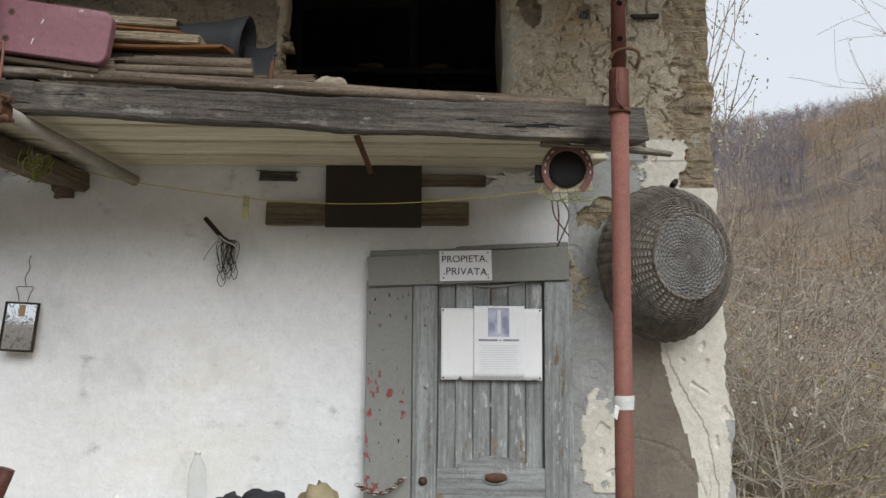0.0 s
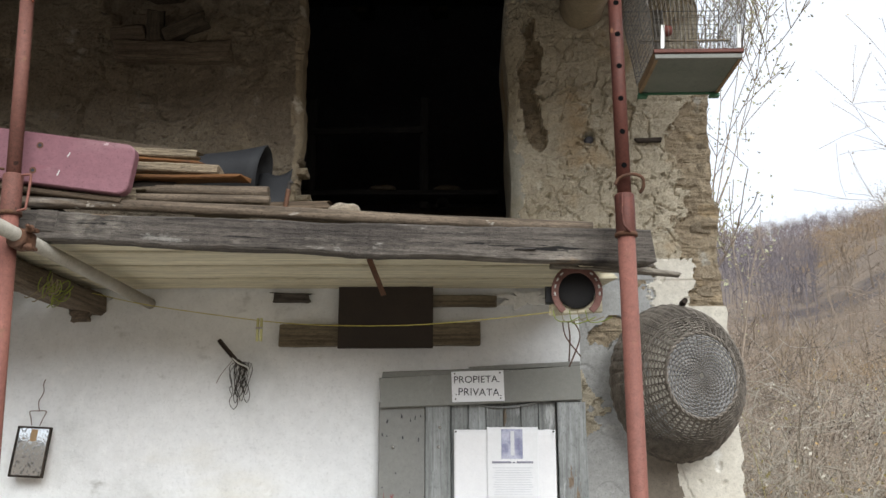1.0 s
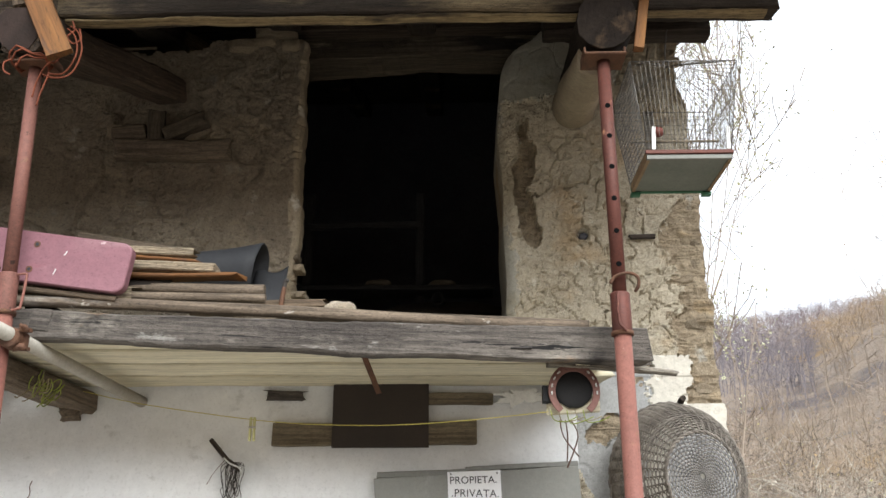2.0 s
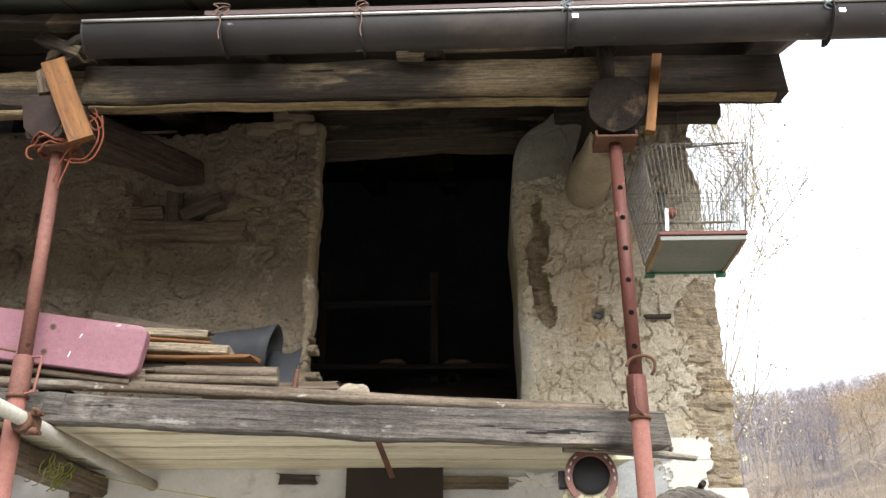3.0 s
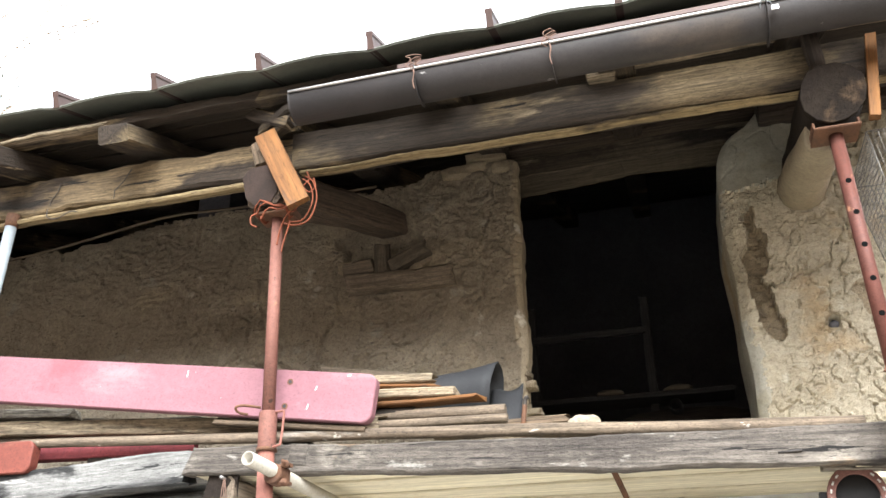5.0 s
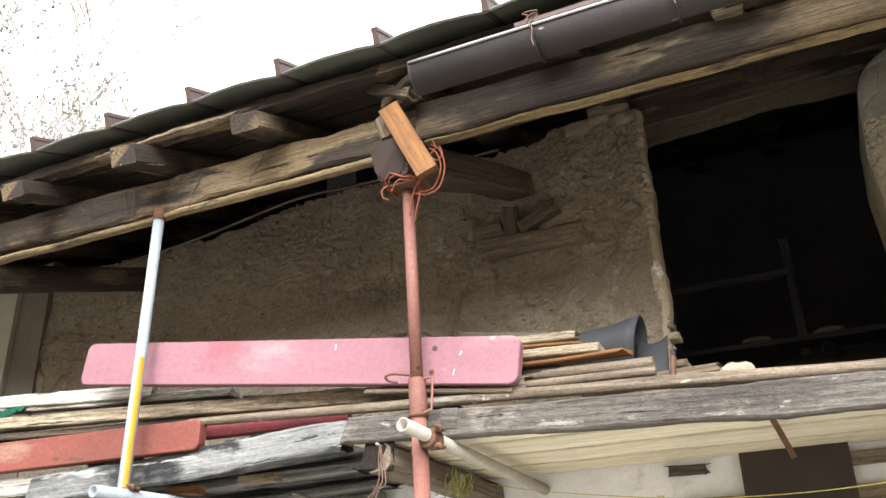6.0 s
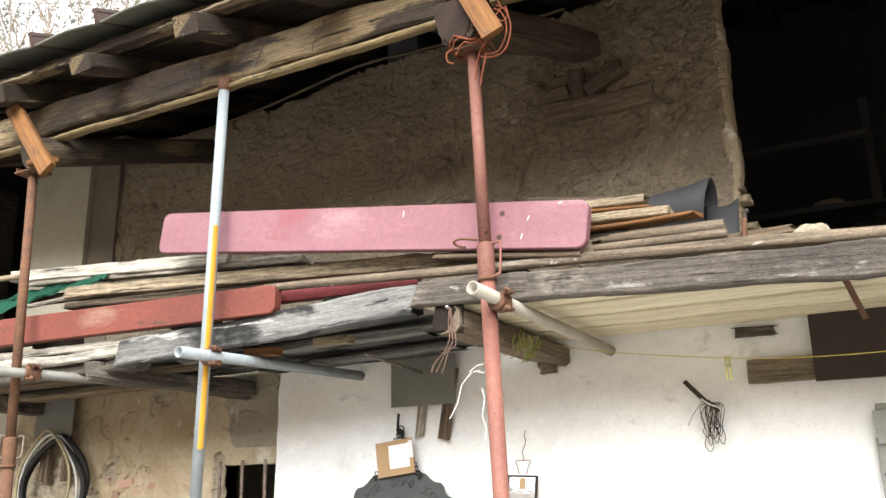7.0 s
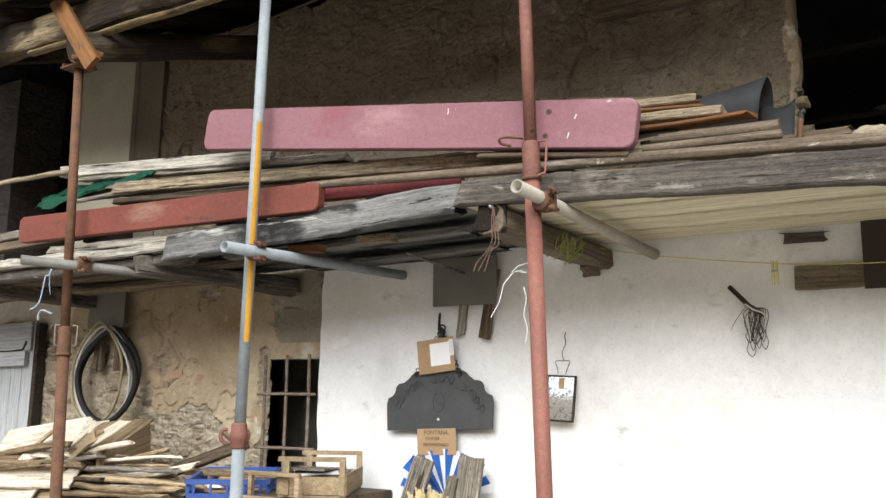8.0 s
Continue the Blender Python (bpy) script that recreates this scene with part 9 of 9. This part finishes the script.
# thin young trees beside the corner of the house
for at_x, at_y, tall, seed_ in ((2.10, 7.0, 6.6, 5), (2.26, 7.3, 5.7, 41)):
    tree("young_tree", (at_x, at_y, land(at_x, at_y)), tall, "slender young tree with small pale leaves beside the house", seed_, M_BARK_HILL, M_LEAF_PALE, 2400, 0.015, 4, 0.40, (2, 2), 0.026, 1, 0.24, (0.0, 0), 1.5, 2.72, thin=0.0040, clump=0.07)
tree("young_tree", (2.55, 7.3, land(2.55, 7.3)), 2.6, "crooked bare sapling at the edge of the thicket", 12, M_BARK, None, 0, 0.012, 2, 0.40, (1, 2), 0.016, 1, 0.12, (0.06, 0), 1.5, 3.1)
tree("bare_tree", (8.3, 11.5, land(8.3, 11.5)), 8.2, "bare grey tree with drooping twigs", 14, M_BARK, M_LEAF_BROWN, 500, 0.022, 3, 0.55, (3, 4), 0.05, 1, 0.00, (-0.06, 0), 5.95, thin=0.004)
# trees beyond the roof at the left
tree("tall_tree", (-28.5, 19.0, land(-28.5, 19.0)), 19.0, "tall grey green tree behind the roof", 31, M_BARK_PALE, M_LEAF_GREEN, 26000, 0.075, 4, 0.6, (2, 4), 0.16, 1, 0.1, thin=0.018, clump=0.28)
tree("bare_tree", (-23.3, 18.5, land(-23.3, 18.5)), 16.5, "bare grey tree showing over the roof", 37, M_BARK, None, 0, 0.03, 4, 0.5, (2, 3), 0.09, 1, 0.25, thin=0.015)

# thicket of bare brambles and shrubs behind the corner
rng = random.Random(3)
segs, pale, leaves, dry, seed_heads = [], [], [], [], []
for i in range(270):
    y = 6.0 + 18 * rng.random() ** 1.1
    x = 1.75 + (y - 4.4) * rng.uniform(0.10, 0.62)
    h = rng.uniform(0.6, 1.7) + 0.06 * (y - 5)
    kind_ = segs if rng.random() < 0.72 else pale
    for s in range(rng.randint(3, 5)):
        d = V((rng.gauss(0, 0.5), rng.gauss(0, 0.4), 1.0))
        got = branches(rng, (x + rng.gauss(0, 0.15), y + rng.gauss(0, 0.15), land(x, y)), d, h, rng.uniform(0.006, 0.014), 1 if rng.random() < 0.45 else 2, [], 0.7, 0.35, -0.02, (2, 3), 0.55)
        kind_ += got
        tips = [g[1] for g in got if g[3] < 0.005]
        for _ in range(rng.randint(2, 10)):
            if tips:
                (leaves if rng.random() < 0.30 else dry if rng.random() < 0.62 else seed_heads).append(rng.choice(tips) + V((rng.gauss(0, 0.06), rng.gauss(0, 0.06), rng.gauss(0, 0.06))))
arcs = []
for i in range(20):                     # long arching stems with yellow lichen
    y = rng.uniform(5.2, 9.5)
    x = 1.75 + (y - 4.6) * rng.uniform(0.05, 0.55)
    p, d = V((x, y, land(x, y) + rng.uniform(0.0, 0.9))), V((rng.gauss(0.1, 0.6), rng.gauss(0, 0.3), rng.uniform(0.5, 1.1))).normalized()
    r, bend_x = rng.uniform(0.003, 0.006), rng.gauss(0.1, 0.10)
    for k in range(rng.randint(9, 16)):
        q = p + d * 0.16
        arcs.append((p, q, max(0.0025, r * (1 - k / 17)), max(0.0025, r * (1 - (k + 1) / 17))))
        d = (d + V((bend_x, rng.gauss(0, 0.05), -0.13 + rng.gauss(0, 0.06)))).normalized()
        if rng.random() < 0.5:
            leaves.append(q + V((rng.gauss(0, 0.05), rng.gauss(0, 0.05), rng.gauss(0, 0.05))))
        p = q
dark = []
for i in range(26):                     # bare trees that stand above the brambles
    az, r = radians(rng.uniform(15, 33)), rng.uniform(13, 34)
    x, y = r * math.sin(az), r * math.cos(az)
    tall = rng.uniform(0.8, 1.35) * (0.8 + r / 34)
    got = branches(rng, (x, y, land(x, y)), (rng.gauss(0, 0.2), rng.gauss(0, 0.2), 1), tall, rng.uniform(0.014, 0.032), 3, [], 0.62, 0.30, 0.06, (2, 3), 0.66, 0.005)
    dark += got
    tips = [g[1] for g in got if g[3] < 0.01]
    for _ in range(rng.randint(0, 120)):
        (leaves if i % 3 == 0 else dry).append(rng.choice(tips) + V((rng.gauss(0, 0.12), rng.gauss(0, 0.12), rng.gauss(0, 0.12))))
thicket = thing("thicket", (3.5, 9, 0), "dense thicket of bare brown brambles with yellowing leaves", "bushes", kind="stuff")
v, f = limb_mesh(segs, 3)
raw("brown_stems", v, f, M_BARK, thicket)
v, f = limb_mesh(dark, 3)
raw("dark_limbs", v, f, M_BARK_DARK, thicket)
v, f = limb_mesh(arcs, 4)
raw("lichened_stems", v, f, M_LICHEN, thicket)
v, f = limb_mesh(pale, 3)
raw("pale_stems", v, f, M_BARK_PALE, thicket)
v, f = leaf_mesh(leaves, 0.020, 4)
raw("yellow_leaves", v, f, M_LEAF_YELLOW, thicket)
v, f = leaf_mesh(dry, 0.018, 5)
raw("dry_leaves", v, f, M_LEAF_BROWN, thicket)
v, f = leaf_mesh([p + V((rng.gauss(0, 0.012), rng.gauss(0, 0.012), rng.gauss(0, 0.012))) for p in seed_heads for _ in range(5)], 0.016, 6)
raw("seed_tufts", v, f, M_SEED, thicket)

# dry grass at the foot of the thicket and along the yard
grass_v, grass_f = [], []
for i in range(9000):
    y = 4.6 + 9 * rng.random() ** 1.4
    x = 1.35 + (y - 4.4) * rng.uniform(0.0, 0.62)
    z, h, a = land(x, y), rng.uniform(0.08, 0.34), rng.uniform(0, math.pi)
    dx, dy, lean_x, lean_y = 0.004 * math.cos(a), 0.004 * math.sin(a), rng.gauss(0, 0.10), rng.gauss(0, 0.10)
    b = len(grass_v)
    grass_v += [(x - dx, y - dy, z), (x + dx, y + dy, z), (x + lean_x * 0.5 + dx * 0.6, y + lean_y * 0.5 + dy * 0.6, z + h * 0.65), (x + lean_x, y + lean_y, z + h)]
    grass_f += [(b, b + 1, b + 2), (b, b + 2, b + 3)]
tagged(raw("grass", grass_v, grass_f, M_STRAW), "dry pale grass below the thicket", "grass", kind="stuff")

# leafless woods on the hill: a few tree shapes, repeated with turns and sizes into one mesh
shapes = []
for s in range(6):
    r2 = random.Random(100 + s)
    out = branches(r2, (0, 0, 0), (0.02, 0.02, 1), 4.2, 0.10, 2 if s < 3 else 1, [], 0.6, 0.22, 0.12, (3, 4), 0.6)
    lv, lf = limb_mesh(out, 3)
    tips = [o[1] for o in out if o[3] < 0.06]
    k = 110
    pts = [r2.choice(tips) + V((r2.gauss(0, 0.4), r2.gauss(0, 0.4), r2.gauss(0, 0.4))) for _ in range(k)]
    shapes.append((lv, lf, *leaf_mesh(pts, 0.035 if s < 3 else 0.10, s)))
near_woods, far_woods, made = ([], [], [], [], [0, 0]), ([], [], [], [], [0, 0]), 0
while made < 4600:
    r = 20 + 40 * rng.random() if made < 600 else 26 + 100 * rng.random() if made < 1500 else 100 + 560 * rng.random() ** 1.4
    az = rng.uniform(radians(10), radians(36))
    x, y = r * math.sin(az), 2 + r * math.cos(az)
    sc = rng.uniform(0.6, 1.1) * (0.28 if made < 600 else 0.5 if r < 60 else 0.7 if r < 120 else 0.9)
    lv, lf, qv, qf = shapes[made % 3 if r < 90 else 3 + made % 3]
    a = rng.uniform(0, 6.28)
    rot = np.array([[math.cos(a), -math.sin(a), 0], [math.sin(a), math.cos(a), 0], [0, 0, 1]]) * sc
    o = np.array([x, y, land(x, y) - 0.1])
    # Far trees go to the set with haze in its colours.
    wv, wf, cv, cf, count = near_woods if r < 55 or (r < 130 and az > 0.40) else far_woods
    wv.append(lv @ rot.T + o)
    wf.append(lf + count[0])
    cv.append(qv @ rot.T + o)
    cf.append(qf + count[1])
    count[0], count[1], made = count[0] + len(lv), count[1] + len(qv), made + 1
woods = thing("woods", (30, 80, 20), "leafless brown autumn woods on the hillside", "woods", kind="stuff")
for (wv, wf, cv, cf, count), twigs, fallow in ((near_woods, M_BARK_HILL, M_LEAF_RUST), (far_woods, M_BARK_HAZE, M_WOOD_HAZE)):
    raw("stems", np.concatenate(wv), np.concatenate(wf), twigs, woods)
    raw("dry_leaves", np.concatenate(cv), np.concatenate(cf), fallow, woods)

# ---- single stones and bricks that show in the walls ----
stone_meshes = []
for s in range(7):
    bm = bmesh.new()
    bmesh.ops.create_icosphere(bm, subdivisions=2, radius=1)
    for v in bm.verts:
        c = v.co
        k = max(abs(c.x), abs(c.y), abs(c.z))
        q = c.lerp(c / k * 0.90, 0.93)
        v.co = q * (1 + 0.24 * noise.noise(c * 1.7 + V((s * 3.1, 1, s)))) + noise.noise_vector(c * 4 + V((s, 2, 5))) * 0.09
    me = bpy.data.meshes.new("stone")
    bm.to_mesh(me)
    bm.free()
    me.materials.append(M_STONE)
    stone_meshes.append(me)
brick_bm = bmesh.new()
box(brick_bm, -1, 1, -1, 1, -1, 1, 0.15)
brick_mesh = bpy.data.meshes.new("brick")
brick_bm.to_mesh(brick_bm and brick_mesh)
brick_bm.free()
brick_mesh.materials.append(M_BRICK)
rng = random.Random(9)


def stone_at(x, y, z, w, d, h, parent, roll=0.0):
    put("stone", stone_meshes[rng.randrange(7)], parent, m=Matrix.Translation((x, y, z)) @ pose(0, 0, 0, rng.uniform(-4, 4), roll + rng.uniform(-5, 5), rng.uniform(-4, 4)) @ Matrix.Diagonal((w / 2, d / 2, h / 2, 1)))


def courses(x0, x1, z0, z1, y, parent, keep=lambda x, z: True, size=(0.08, 0.20), course=(0.045, 0.085), proud=0.012):
    z = z0
    while z < z1:
        h = rng.uniform(*course)
        x = x0 + rng.uniform(-0.05, 0.0)
        while x < x1:
            w = rng.uniform(*size)
            if keep(x + w / 2, z + h / 2):
                stone_at(x + w / 2, y + 0.062 - rng.uniform(0, proud), z + h / 2 + rng.uniform(-0.006, 0.006), w * 0.96, 0.10, h * 0.90, parent)
            x += w
        z += h


# rubble at the left of the hose, where the render has gone
courses(-5.62, -4.22, 1.26, 2.20, 3.772, wall_left, lambda x, z: left_skin(x, z) == 1, (0.05, 0.17), (0.026, 0.062), 0.016)
courses(-4.22, -3.76, 1.20, 1.75, 3.778, wall_left, lambda x, z: left_skin(x, z) == 1 and noise.noise(V((x * 4, 1, z * 4))) > -0.15, (0.05, 0.15), (0.03, 0.07), 0.014)
for x, z, w, h in ((-4.40, 1.85, 0.16, 0.07), (-4.29, 1.80, 0.11, 0.055), (-4.47, 1.79, 0.10, 0.06), (-4.17, 1.83, 0.13, 0.06), (-4.56, 1.87, 0.09, 0.055)):
    put("brick", brick_mesh, wall_left, m=Matrix.Translation((x + 0.02 + rng.uniform(-0.02, 0.02), 3.815, z - 0.055 + rng.uniform(-0.012, 0.012))) @ pose(0, 0, 0, rng.uniform(-8, 8), rng.uniform(-14, 14), rng.uniform(-12, 12)) @ Matrix.Diagonal((w * rng.uniform(0.24, 0.36), 0.05, h * rng.uniform(0.3, 0.42), 1)))
# stones laid bare at the loft opening's jambs
courses(0.32, 0.46, 3.05, 3.72, 3.790, wall_pier, lambda x, z: pier_skin(x, z) == 1, (0.04, 0.11), (0.03, 0.075), 0.03)
courses(OPEN_L - 0.13, OPEN_L - 0.02, 2.60, 3.02, 3.768, wall_upper, lambda x, z: x > OPEN_L - 0.13 + 0.3 * max(0.0, z - 2.78), (0.05, 0.10), (0.035, 0.06), 0.012)
# worn quoins up the corner
z = 2.25
while z < 4.05:
    h = rng.uniform(0.05, 0.12)
    xe = 1.175 + pier_side(1.175, z)
    if rng.random() < 0.8:
        w = rng.uniform(0.08, 0.22)
        stone_at(xe - w / 2 + rng.uniform(-0.012, 0.012), 3.826, z, w, 0.12, h * 0.85, wall_pier, rng.uniform(-7, 7))
    z += h
# flat stones showing through the pier's render
for k in range(40):
    x, z = rng.uniform(0.70, 1.12), rng.uniform(2.35, 4.05)
    stone_at(x, 3.782, z, rng.uniform(0.05, 0.14), 0.05, rng.uniform(0.03, 0.08), wall_pier, rng.uniform(-12, 12))
# loose stones and stub timber under the left-hand log, and the broken wall head
for x, z, w, h in ((-1.60, 3.63, 0.12, 0.08), (-1.06, 3.67, 0.12, 0.06), (-1.02, 4.10, 0.16, 0.08), (-0.86, 4.17, 0.22, 0.06), (-0.92, 4.12, 0.14, 0.05), (-0.78, 4.10, 0.10, 0.07)):
    stone_at(x, 3.775, z, w, 0.10, h, wall_upper)
